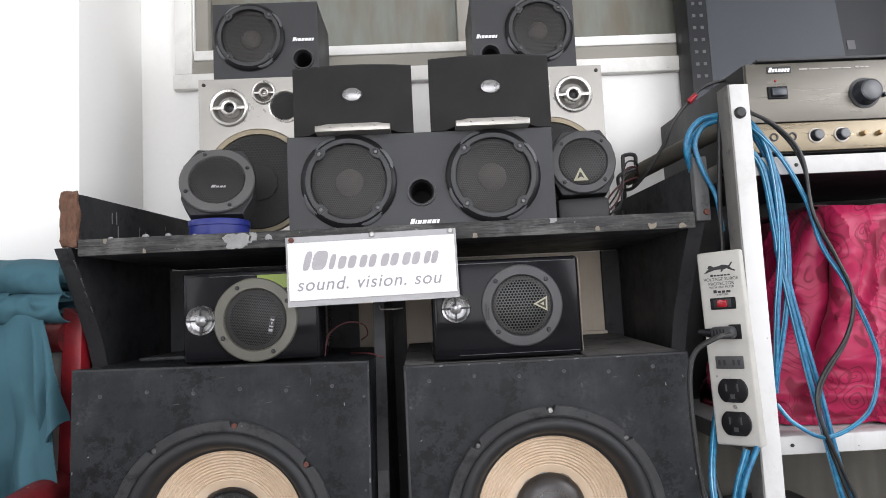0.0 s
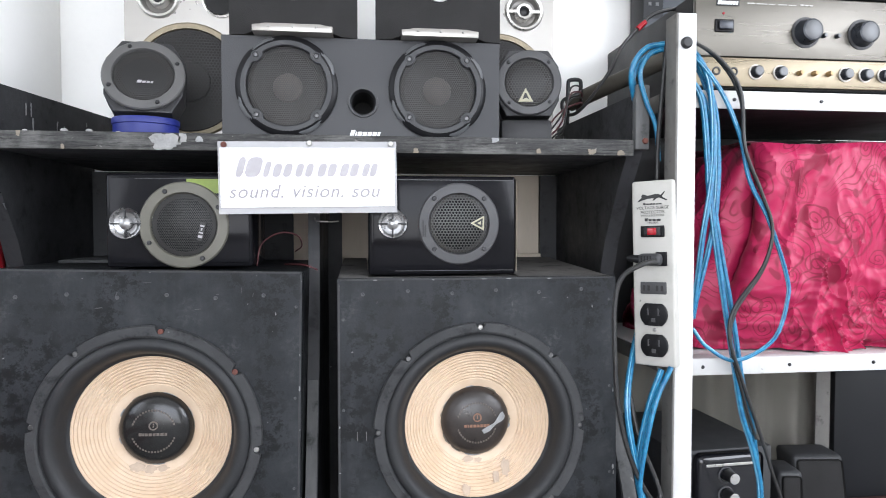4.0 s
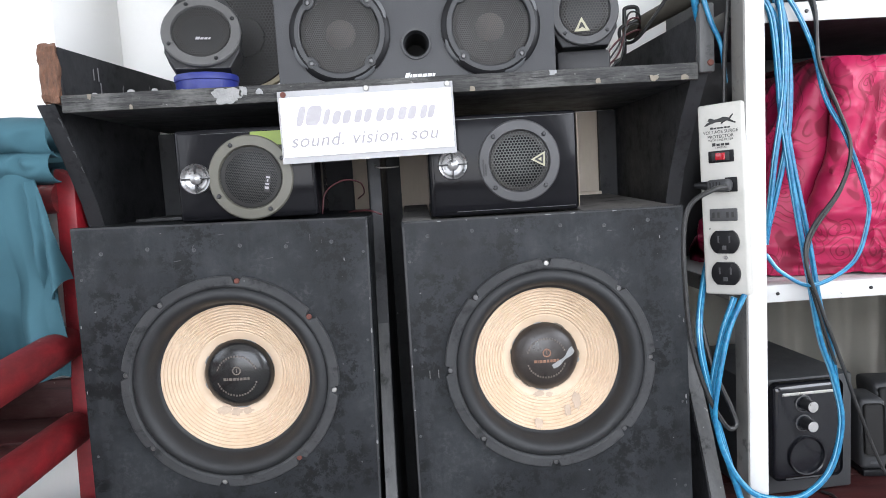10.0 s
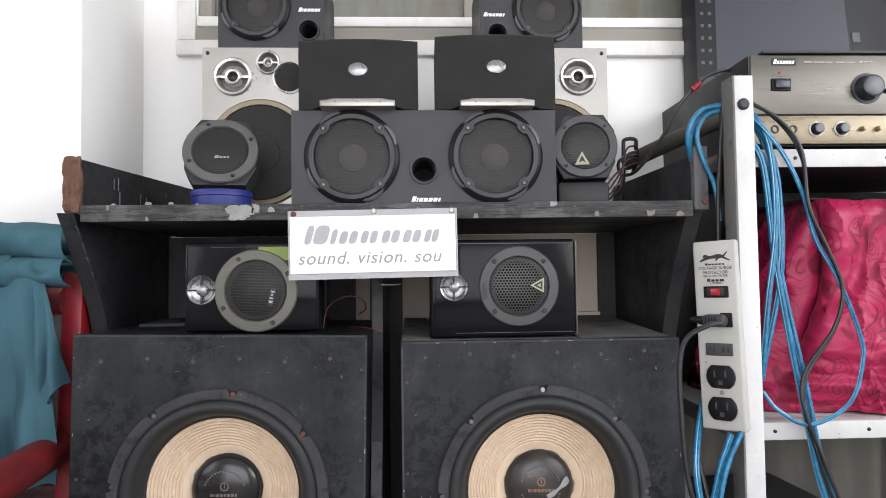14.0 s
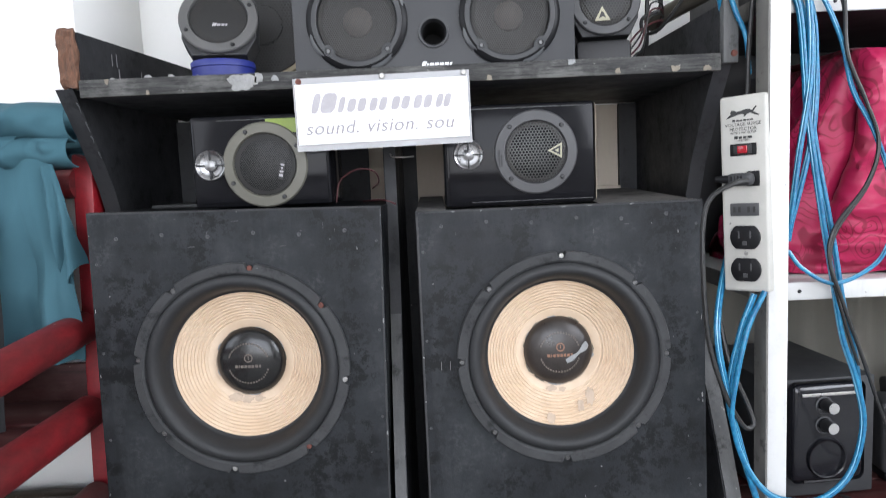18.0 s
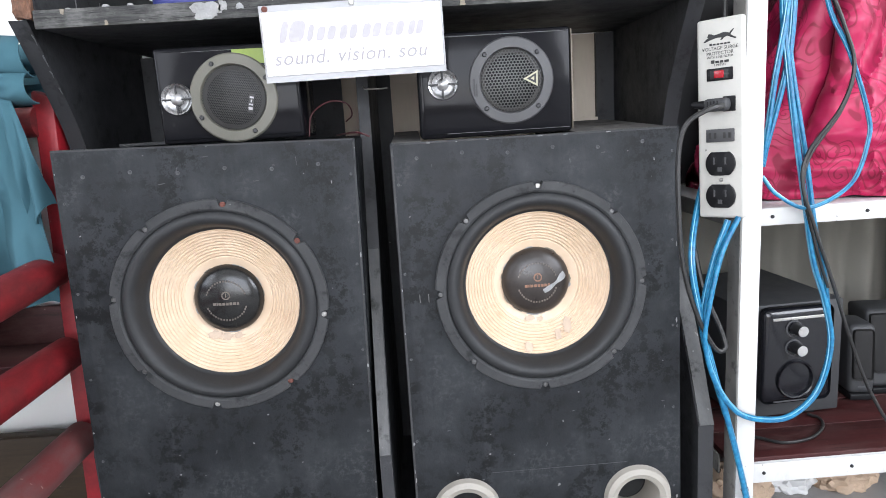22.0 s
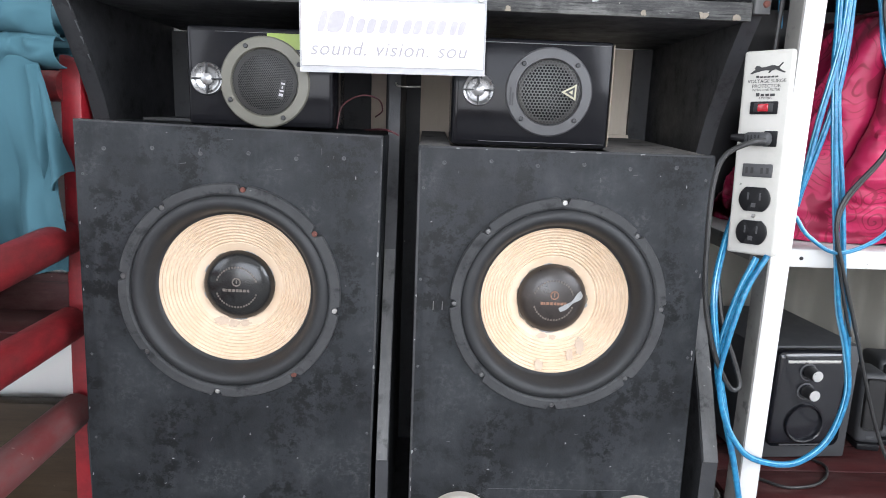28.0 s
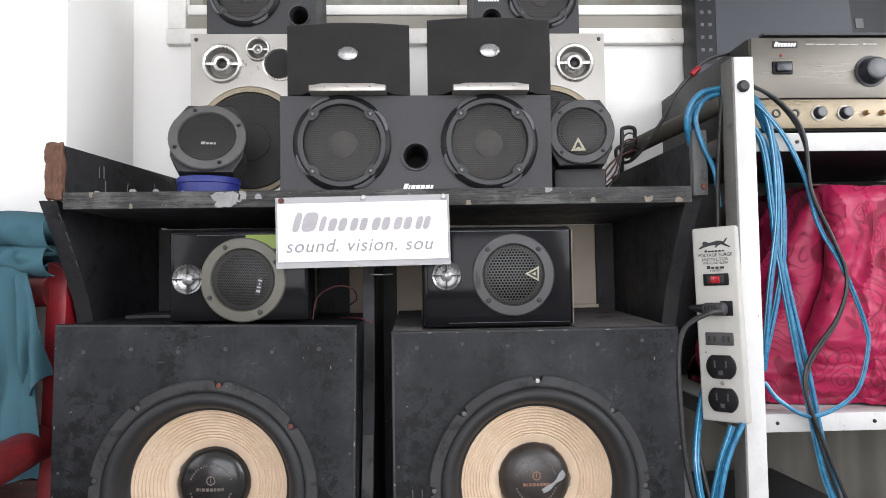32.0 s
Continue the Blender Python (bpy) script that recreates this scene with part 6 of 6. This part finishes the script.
# ---- red bench beside the cabinet ----
bench = thing("red_bench", (-0.487, 1.10, 0.0), "red painted wooden bench with round side rails", "bench")
bm = box(-0.023, 0.009, -0.018, 0.018, 0.0, 0.797, 0.004)
for v in bm.verts:
    v.co.y += -0.03 + 0.05 * v.co.z / 0.79
    if v.co.z > 0.7 and v.co.x > 0:
        v.co.z -= 0.012
part("post", bm, M_RED_POST, bench, "flat red post")
for z, xo, m in ((0.519, -0.006, M_RED_WOOD), (0.392, -0.008, M_RED_WOOD), (0.250, -0.008, M_DUSTY_RED)):
    part("side_rail", tube([(xo, -0.045, z + (0.008 if z > 0.5 else 0.0)), (xo - 0.005, -0.35, z - (0.014 if z > 0.5 else 0.006)), (xo - 0.02, -0.75, z - (0.032 if z > 0.5 else 0.014))], 0.0265, 24, 4, None, 0.028), m, bench, "round red rail" if m is M_RED_WOOD else "round red rail grey with dust")
part("post", tube([(-0.02, -0.75, 0.0), (-0.02, -0.75, 0.56)], 0.026, 20, 1), M_RED_WOOD, bench)
part("top_rail", tube([(-0.018, 0.004, 0.750), (-0.5, 0.004, 0.750)], 0.023, 20, 1), M_RED_WOOD, bench)
part("post", tube([(-1.1, -0.03, 0.0), (-1.1, 0.02, 0.785)], 0.022, 20, 1), M_RED_WOOD, bench)
part("top_rail", tube([(-0.5, 0.004, 0.750), (-1.09, 0.004, 0.750)], 0.023, 20, 1), M_RED_WOOD, bench)
for k in range(3):
    part("seat_plank", box(-1.09, -0.02, -0.10 - 0.12 * k, 0.01 - 0.12 * k, 0.375, 0.395, 0.003), M_MAROON, bench, "dark maroon seat plank")
part("back_board", box(-1.09, -0.02, 0.012, 0.026, 0.37, 0.455, 0.003), M_MAROON, bench)
part("foot_board", box(-1.09, -0.02, 0.0, 0.03, 0.0, 0.235, 0.004), M_BROWN, bench, "brown wooden board")


# ---- clothes ----
garment = thing("draped_garment", (-0.560, 1.06, 0.752), "teal cotton garment bundled and draped over the red bench", "clothing")
GX, GY, GZ = 0.560, -1.06, -0.752


def sheet(fn, nu, nv, thick=0.002):
    bm = bmesh.new()
    rows = [[bm.verts.new(fn(i / nu, j / nv)) for i in range(nu + 1)] for j in range(nv + 1)]
    for a, b in zip(rows, rows[1:]):
        for i in range(nu):
            bm.faces.new((a[i], a[i + 1], b[i + 1], b[i]))
    bmesh.ops.recalc_face_normals(bm, faces=bm.faces)
    bmesh.ops.solidify(bm, geom=bm.faces[:], thickness=thick)
    return bm


def fold_wave(q):
    """Round ridges with narrow valleys."""
    return math.cos(2 * q) * 0.7 + 0.3 * (1 - 2 * abs(math.sin(q)))


def front_fall(u, v):
    z = 0.800 - (0.310 + 0.012 * math.sin(u * 14) + 0.006 * math.sin(u * 37)) * v
    right = -0.503 + 0.026 * min(1.0, v * 1.9) + 0.004 * math.sin(v * 9)
    x = -0.86 + (right + 0.86) * u
    w1 = noise.noise((x * 5, z * 3.5, 5.0))
    w2 = noise.noise((x * 11 + 3, z * 6, 1.5))
    d = (x + 0.60) * 26 - (z - 0.62) * 9 + 1.6 * w1
    d2 = (x + 0.55) * 17 + (z - 0.70) * 15 + 2.0 * w2
    grow = 0.25 + 0.85 * min(1.0, v * 1.6)
    f = (0.0150 * fold_wave(d * 0.8) + 0.0060 * fold_wave(d2 + 0.8)) * grow * (1 - 0.8 * u ** 8)
    f += 0.010 * w1 * v + 0.004 * w2
    f += 0.016 * max(0.0, 1 - abs(x + 0.508 + 0.03 * (1 - v)) / 0.020) ** 0.7 * v
    return (x + GX, 1.028 - 0.006 * v - f + GY, z + GZ)


def side_tail(u, v):
    xi, zi = -0.510 + 0.010 * v, 0.776 - 0.185 * v
    xo, zo = -0.498 + 0.034 * v ** 0.8, 0.776 - 0.150 * v
    bow = 0.013 * math.sin(math.pi * u) + 0.010 * math.sin(u * 7 + v * 3) * (0.4 + v) + 0.004 * noise.noise((u * 3, v * 5, 2.2))
    return (xi + (xo - xi) * u + GX, 1.030 - bow + GY, zi + (zo - zi) * u + 0.006 * math.sin(u * 9) * v + GZ)


def roll(z0, h, bulge, x0, x1, slope, seed):
    def fn(u, v):
        a = math.pi * (0.05 + 0.95 * v)
        x = x0 + (x1 - x0) * u
        w = noise.noise((x * 16, v * 1.5, seed))
        w2 = max(0.0, 1 - abs(noise.noise((x * 9 + v * 0.8, v * 1.2 - x * 5, seed + 3))) * 4) ** 2
        near = min(1.0, max(0.0, (x1 - x) / 0.06))
        env = 0.55 + 0.45 * math.sin(math.pi * near / 2)
        x += 0.004 * v * u ** 6
        cre = fold_wave(x * 20 + v * 2.6 + 2.4 * w + seed) * 0.5 + 0.5
        low = fold_wave(v * 3.1 + x * 9 + 1.5 * w2) * 0.5 + 0.5
        deep = (0.014 * w + 0.010 * w2 + 0.011 * (1 - cre) + 0.009 * (1 - low)) * near
        return (x + GX, 1.050 - bulge * env * math.sin(a) + deep + GY, z0 + slope * u + h * (0.85 + 0.15 * env) * math.cos(a) + 0.006 * w * near + GZ)
    return fn


part("front_panel", sheet(front_fall, 150, 90), M_TEAL, garment, "hanging front of the garment in soft folds")
part("side_tail", sheet(side_tail, 24, 30), M_TEAL, garment, "loose tail hanging in front of the red post")
part("upper_fold", sheet(roll(0.854, 0.031, 0.050, -0.86, -0.4740, -0.014, 1.0), 130, 30), M_TEAL, garment, "thick rolled upper fold")
part("lower_fold", sheet(roll(0.797, 0.025, 0.052, -0.568, -0.4740, 0.000, 6.0), 60, 30), M_TEAL, garment, "second rolled fold under the first")
def behind(fn, back):
    """The same fold, set further back."""
    def moved(u, v):
        x, y, z = fn(u, v)
        return (x, y + back, z)
    return moved


part("rear_fold", sheet(behind(roll(0.850, 0.034, 0.040, -0.640, -0.4735, -0.006, 15.0), 0.115), 60, 24), M_TEAL, garment, "fold tucked behind the first")
part("rear_fold", sheet(behind(roll(0.800, 0.030, 0.040, -0.640, -0.4735, 0.000, 19.0), 0.110), 60, 24), M_TEAL, garment, "fold tucked behind the second")
part("waist_fold", sheet(roll(0.806, 0.027, 0.058, -0.86, -0.548, -0.004, 11.0), 110, 30), M_TEAL, garment, "creased fold with a frayed seam")
bm = bmesh.new()
rg = random.Random(8)
for k in range(26):
    fx = -0.640 + 0.0036 * k
    fz = 0.786 + 0.010 * math.sin(k * 0.21)
    tube([(fx + GX, 0.986 + GY, fz + GZ), (fx + rg.uniform(-0.002, 0.002) + GX, 0.983 + GY, fz - rg.uniform(0.003, 0.007) + GZ)], 0.0005, 4, 1, bm)
tagged(part("frayed_seam", bm, M_TEAL, garment, "frayed teal thread ends"), kind="stuff")

shirt = thing("black_shirt", (-0.66, 0.968, 0.56), "black cotton shirt with bold white print hanging on the bench", "clothing")


def shirt_y(x, z):
    return 0.008 * math.sin(x * 30 + z * 9) + 0.010 * noise.noise((x * 12, z * 7, 8.0)) - 0.006


def shirt_front(u, v):
    right = -0.576 + 0.012 * min(1.0, v * 7) - 0.010 * v
    x = -0.86 + (right + 0.86) * u
    z = 0.728 - 0.10 * max(0.0, -0.60 - x) - 0.012 * max(0.0, u - 0.9) * 10 - (0.345 - 0.02 * u) * v
    return (x + 0.66, shirt_y(x, z) + 0.05 * max(0.0, u - 0.9) * 4, z - 0.56)


part("shirt_body", sheet(shirt_front, 60, 50), M_SHIRT, shirt)


def print_piece(x0, x1, z0, z1):
    """A flat white stroke of the print, following the cloth."""
    def fn(u, v):
        x, z = x0 + (x1 - x0) * u, z0 + (z1 - z0) * v
        x -= 0.14 * (0.63 - z)
        return (x + 0.66, shirt_y(x, z) - 0.0026, z - 0.56)
    part("print_stroke", sheet(fn, 8, 8, 0.0004), M_WHITEINK, shirt, "white printed stroke")


for z0, z1 in ((0.575, 0.628), (0.495, 0.545)):
    print_piece(-0.610, -0.597, z0, z1)
    print_piece(-0.675, -0.6105, z1 - 0.012, z1)
    print_piece(-0.675, -0.6105, z0, z0 + 0.012)
    print_piece(-0.655, -0.642, z0 + 0.0125, z1 - 0.0125)

dark = part("dark_board", box(1.105, 1.40, 1.355, 1.372, 0.0, 0.52, 0.002), M_CARTON, None)
tagged(dark, "dark grey board standing behind the rack", "board")

# ---- laminated sign on the shelf edge ----
sign = thing("laminated_sign", (-0.002, 0.990, 0.8325), "white laminated paper sign screwed to the shelf edge", "sign", "", "", 0.0, 0.0, -0.7)
part("laminate", box(-0.1265, 0.1235, 0.0016, 0.0028, -0.052, 0.050), M_FILM, sign, "clear plastic laminate", False)
part("paper", box(-0.1235, 0.1205, 0.0, 0.0014, -0.043, 0.041), M_PAPER, sign, "white printed paper", False)
strokes = ((-0.104, 0.010, 1.18), (-0.0915, 0.021, 1.18), (-0.066, 0.008, 0.92), (-0.053, 0.011, 0.78), (-0.0385, 0.011, 0.78), (-0.0215, 0.010, 0.78), (-0.0080, 0.010, 0.78), (0.0095, 0.011, 0.78), (0.0235, 0.011, 0.78), (0.0410, 0.011, 0.78), (0.0550, 0.011, 0.78), (0.0725, 0.009, 0.78), (0.0835, 0.009, 0.78))
for gx, gw, gh in strokes:
    hgt, sh, n = 0.0235 * gh, 0.28, 16
    outline = []
    for k in range(n):
        a = 2 * math.pi * (k + 0.5) / n
        cx, cz = math.cos(a), math.sin(a)
        sq = (abs(cx) ** 4 + abs(cz) ** 4) ** -0.25
        pz = hgt / 2 * (1 + cz * sq)
        outline.append((gx + gw / 2 * (1 + cx * sq) + sh * pz, pz))
    part("word_bar", prism(outline, -0.0006, -0.0002), M_PALEINK, sign, "grey stroke of the word mark", False)
# Slogan in glare-paled ink; the last letter, lost in glare, is left out.
letters("sound. vision. sou", 0.0262, M_GREYINK, sign, (-0.0075, -0.0004, -0.0215), "slogan", 0.25, 1.10)
for gx, gz, m in ((-0.118, 0.0455, M_RUST), (0.0, 0.0475, M_SCREW), (0.1155, 0.0465, M_SCREW)):
    screw(sign, gx, 0.0012, gz, 0.0042, m)

# ---- speaker cables on the rack ----


def twin_lead(points, r):
    """A flat two-core lead: two round lobes side by side, twisting slowly along its way."""
    bm = bmesh.new()
    pts = spline(points, 10)
    up = Vector((0.13, 0.9, 0.31)).normalized()
    rings = []
    far = 0.0
    for i, q in enumerate(pts):
        d = (pts[min(i + 1, len(pts) - 1)] - pts[max(i - 1, 0)]).normalized()
        side = d.cross(up).normalized()
        up = side.cross(d).normalized()
        far += (pts[i] - pts[i - 1]).length if i else 0.0
        tw = 0.5 * math.sin(far * 9 + points[0][0] * 70)
        ring = []
        for k in range(16):
            a = 2 * math.pi * k / 16
            rr = r * (0.60 + 0.46 * abs(math.cos(a)) ** 0.8)
            ring.append(bm.verts.new(q + rr * (math.cos(a + tw) * side + math.sin(a + tw) * up)))
        rings.append(ring)
    for a, b in zip(rings, rings[1:]):
        for k in range(16):
            f = bm.faces.new((a[k], a[(k + 1) % 16], b[(k + 1) % 16], b[k]))
            # Pale faces at the waist: two-tone stripe and painted highlight in one.
            f.material_index = 1 if k in (3, 11) else 0
    bm.faces.new(rings[0][::-1])
    bm.faces.new(rings[-1])
    bmesh.ops.recalc_face_normals(bm, faces=bm.faces)
    return bm


def cable(points, r, material, label, name="speaker_cable", category="cable", group="blue speaker cables"):
    ob = part(name, twin_lead(points, r) if material is M_CABLE else tube(points, r, 8, 10), material, None)
    if material is M_CABLE:
        ob.data.materials.append(M_CABLE_PALE)
    return tagged(ob, label, category, group)


BL = "glossy blue speaker cable looped over the rack"
cable([(0.545, 1.00, 1.035), (0.561, 0.968, 1.02), (0.586, 0.965, 0.969), (0.592, 0.965, 0.855), (0.577, 0.965, 0.741), (0.566, 0.968, 0.644), (0.560, 0.985, 0.60)], 0.0042, M_CABLE, BL)
cable([(0.545, 1.01, 1.03), (0.566, 0.974, 1.012), (0.598, 0.972, 0.938), (0.603, 0.972, 0.839), (0.597, 0.972, 0.757), (0.572, 0.975, 0.643), (0.566, 0.99, 0.60)], 0.0042, M_CABLE, BL)
cable([(0.545, 1.0, 0.99), (0.557, 0.972, 0.98), (0.576, 0.968, 0.946), (0.586, 0.968, 0.855), (0.590, 0.968, 0.806), (0.609, 0.966, 0.675), (0.626, 0.960, 0.560), (0.638, 0.955, 0.48), (0.655, 0.95, 0.42), (0.664, 0.945, 0.355), (0.648, 0.945, 0.285), (0.608, 0.942, 0.249), (0.565, 0.940, 0.246), (0.522, 0.938, 0.263), (0.488, 0.936, 0.312), (0.471, 0.936, 0.373), (0.477, 0.937, 0.432), (0.495, 0.94, 0.506), (0.520, 0.944, 0.555)], 0.0044, M_CABLE, BL)
cable([(0.545, 1.01, 0.985), (0.560, 0.980, 0.977), (0.587, 0.976, 0.939), (0.596, 0.976, 0.831), (0.609, 0.974, 0.740), (0.628, 0.966, 0.625), (0.640, 0.958, 0.528), (0.655, 0.956, 0.463), (0.664, 0.955, 0.40)], 0.0042, M_CABLE, BL)
cable([(0.545, 1.0, 1.03), (0.562, 0.966, 1.012), (0.601, 0.962, 0.964), (0.632, 0.962, 0.900), (0.650, 0.962, 0.830), (0.681, 0.962, 0.772), (0.711, 0.962, 0.690), (0.713, 0.960, 0.650), (0.690, 0.958, 0.590), (0.628, 0.955, 0.560), (0.583, 0.958, 0.581), (0.562, 0.962, 0.608)], 0.0032, M_CABLE, BL)
cable([(0.550, 1.01, 1.028), (0.572, 0.978, 1.0), (0.606, 0.978, 0.90), (0.606, 0.978, 0.78), (0.585, 0.98, 0.69), (0.575, 0.985, 0.62)], 0.0032, M_CABLE, BL)
cable([(0.530, 0.992, 1.038), (0.498, 0.990, 1.030), (0.476, 0.985, 1.005), (0.474, 0.990, 0.980), (0.487, 1.010, 0.958), (0.496, 1.03, 0.94)], 0.0040, M_CABLE, BL)
cable([(0.536, 0.994, 1.032), (0.506, 0.994, 1.023), (0.489, 0.992, 0.993), (0.498, 0.990, 0.951), (0.514, 0.990, 0.912), (0.519, 0.99, 0.86)], 0.0040, M_CABLE, BL)
cable([(0.533, 1.000, 1.034), (0.500, 1.000, 1.018), (0.482, 0.998, 0.990), (0.486, 1.005, 0.970), (0.496, 1.03, 0.94)], 0.0036, M_CABLE, BL)
cable([(0.505, 1.015, 0.62), (0.482, 0.995, 0.560), (0.458, 0.955, 0.495), (0.466, 0.943, 0.416), (0.487, 0.941, 0.328), (0.512, 0.938, 0.236), (0.538, 0.935, 0.121), (0.552, 0.93, 0.01)], 0.0046, M_CABLE, BL)
cable([(0.505, 0.944, 0.552), (0.487, 0.950, 0.49), (0.472, 0.950, 0.40), (0.492, 0.945, 0.31), (0.518, 0.942, 0.22), (0.545, 0.938, 0.10), (0.558, 0.935, 0.01)], 0.0042, M_CABLE, BL)
BK = "thin black cable hanging from the rack"
cable([(0.545, 0.99, 1.04), (0.556, 0.962, 1.033), (0.598, 0.956, 1.006), (0.630, 0.956, 0.960), (0.638, 0.956, 0.878), (0.665, 0.956, 0.813), (0.684, 0.956, 0.756), (0.668, 0.954, 0.700), (0.622, 0.951, 0.640), (0.613, 0.948, 0.596), (0.632, 0.946, 0.533), (0.668, 0.946, 0.435), (0.697, 0.95, 0.359), (0.741, 0.958, 0.265), (0.80, 0.965, 0.18), (0.86, 0.99, 0.158)], 0.0028, M_WIRE_BLK, BK, "black_cable", "cable", "black cables")
cable([(0.545, 0.99, 1.045), (0.560, 0.966, 1.036), (0.604, 0.962, 1.000), (0.633, 0.962, 0.950), (0.643, 0.962, 0.870), (0.671, 0.962, 0.806), (0.688, 0.962, 0.750), (0.672, 0.960, 0.695), (0.627, 0.957, 0.632), (0.620, 0.955, 0.58), (0.64, 0.952, 0.50), (0.66, 0.952, 0.44)], 0.0022, M_WIRE_BLK, BK, "black_cable", "cable", "black cables")
cable([(0.492, 0.938, 0.711), (0.470, 0.930, 0.708), (0.441, 0.935, 0.690), (0.431, 0.938, 0.653), (0.431, 0.938, 0.583), (0.438, 0.938, 0.494), (0.459, 0.938, 0.418), (0.487, 0.938, 0.365), (0.503, 0.940, 0.364), (0.498, 0.945, 0.390), (0.476, 0.955, 0.451), (0.466, 0.97, 0.52)], 0.0036, M_WIRE_BLK, "black mains lead looping down from the plug", "black_cable", "cable", "black cables")
cable([(0.514, 0.985, 0.828), (0.516, 0.985, 0.90), (0.524, 0.985, 1.0), (0.534, 0.99, 1.065)], 0.0034, M_WIRE_BLK, "black flex rising behind the rack post", "black_cable", "cable", "black cables")
cable([(0.66, 1.15, 1.141), (0.600, 1.11, 1.130), (0.562, 1.11, 1.119), (0.532, 1.11, 1.092), (0.504, 1.11, 1.058), (0.489, 1.12, 1.022), (0.450, 1.15, 0.964), (0.432, 1.18, 0.962), (0.428, 1.18, 0.985), (0.457, 1.18, 0.998)], 0.0030, M_WIRE_BLK, "thin black lead drooping behind the amplifier", "black_cable", "cable", "black cables")
for k, m in enumerate((M_WIRE_RED, M_WIRE_BLK, M_WIRE_RED, M_WIRE_BLK)):
    cable([(0.352 + 0.01 * k, 1.15, 0.897), (0.372 + 0.008 * k, 1.12, 0.915), (0.405 + 0.004 * k, 1.14, 0.952 - 0.006 * k), (0.435, 1.16, 0.972 + 0.01 * k), (0.470, 1.20, 0.985 + 0.008 * k), (0.475, 1.25, 0.975)], 0.0016, m, "thin speaker wire pair curling on the shelf", "speaker_wire", "wire", "thin wires")
cable([(0.57, 1.06, 0.1645), (0.605, 1.040, 0.1645), (0.640, 1.014, 0.1645), (0.690, 1.022, 0.1645), (0.729, 1.053, 0.1645), (0.745, 1.085, 0.1645), (0.735, 1.105, 0.1645)], 0.0026, M_WIRE_BLK, "black lead lying on the bottom shelf", "black_cable", "cable", "black cables")
cable([(-0.086, 1.05, 0.703), (-0.079, 1.05, 0.735), (-0.052, 1.05, 0.752), (-0.027, 1.06, 0.748), (-0.022, 1.08, 0.732), (-0.034, 1.10, 0.722)], 0.0011, M_WIRE_RED, "thin red and black wire arching over the box", "speaker_wire", "wire", "thin wires")
cable([(-0.05, 1.10, 0.702), (-0.018, 1.03, 0.705), (-0.004, 1.01, 0.703), (0.006, 1.015, 0.698)], 0.0014, M_WIRE_RED, "red wire end lying between the subwoofers", "speaker_wire", "wire", "thin wires")
cable([(-0.004, 1.112, 0.775), (0.0, 1.10, 0.770), (0.020, 1.10, 0.769), (0.034, 1.105, 0.770)], 0.0012, M_SILVER, "stripped bare wire end by the partition", "speaker_wire", "wire", "thin wires")

# ---- dark pole and hook behind the cabinet side ----
M_POLE = surface("worn_grey_brown_tube", (0.062, 0.056, 0.045), 0.55, 0, 0.4, 14, 200, 0.3)
conn = part("cable_connector", tube([(0.535, 1.108, 1.094), (0.541, 1.107, 1.100), (0.548, 1.106, 1.106)], 0.0052, 12, 3, None, 0.0042), M_REDLED, None)
tagged(conn, "small red plug on the thin black lead", "connector")
pole = part("pole", tube([(0.476, 1.285, 1.000), (0.585, 1.10, 1.045)], 0.0150, 20, 1), M_POLE, None)
tagged(pole, "dark grey rolled tube resting on the cabinet side", "pole")
hook = part("wall_hook", tube([(0.485, 1.405, 0.95), (0.487, 1.345, 0.96), (0.487, 1.335, 1.04), (0.490, 1.335, 1.056), (0.512, 1.335, 1.056), (0.513, 1.335, 1.035)], 0.004, 8, 4), M_STEEL_BLK, None)
tagged(hook, "small dark metal bracket on the wall", "bracket")

# ---- small odds and ends ----
batten = part("batten", box(0.375, 0.452, 1.318, 1.330, 0.6785, 0.690, 0.001), M_WHITE, None)
tagged(batten, "short white batten lying on the subwoofer top", "batten")
offcut = part("board_offcut", box(-0.405, -0.300, 1.14, 1.30, 0.7035, 0.7090, 0.001), M_FRAME, None)
tagged(offcut, "grey board offcut lying on the subwoofer", "board")


def crumpled(at, w, d, h, seed, material, label):
    bm = bmesh.new()
    bmesh.ops.create_icosphere(bm, subdivisions=4, radius=1.0)
    for v in bm.verts:
        n = v.co.normalized()
        r = 0.75 + 0.35 * abs(noise.noise(n * 2.2 + Vector((seed, 0, 0)))) + 0.18 * abs(noise.noise(n * 6 + Vector((0, seed, 0))))
        v.co = Vector((n.x * w * r, n.y * d * r, max(-0.0, (n.z + 0.35) * h * r)))
    ob = part("crumpled_bag", bm, material, None)
    ob.location = at
    return tagged(ob, label, "bag", "bags under the rack")


M_BAG = surface("beige_crumpled_paper", (0.42, 0.31, 0.22), 0.7, 0, 0.35, 18, 200, 0.4)
crumpled((0.62, 1.12, 0.0), 0.07, 0.05, 0.06, 1.0, M_BAG, "crumpled beige paper bag on the floor")
crumpled((0.73, 1.16, 0.0), 0.06, 0.05, 0.05, 5.0, M_WHITE, "crumpled white plastic bag on the floor")
crumpled((0.83, 1.15, 0.0), 0.07, 0.05, 0.045, 8.0, M_BAG, "crumpled brown paper bag on the floor")
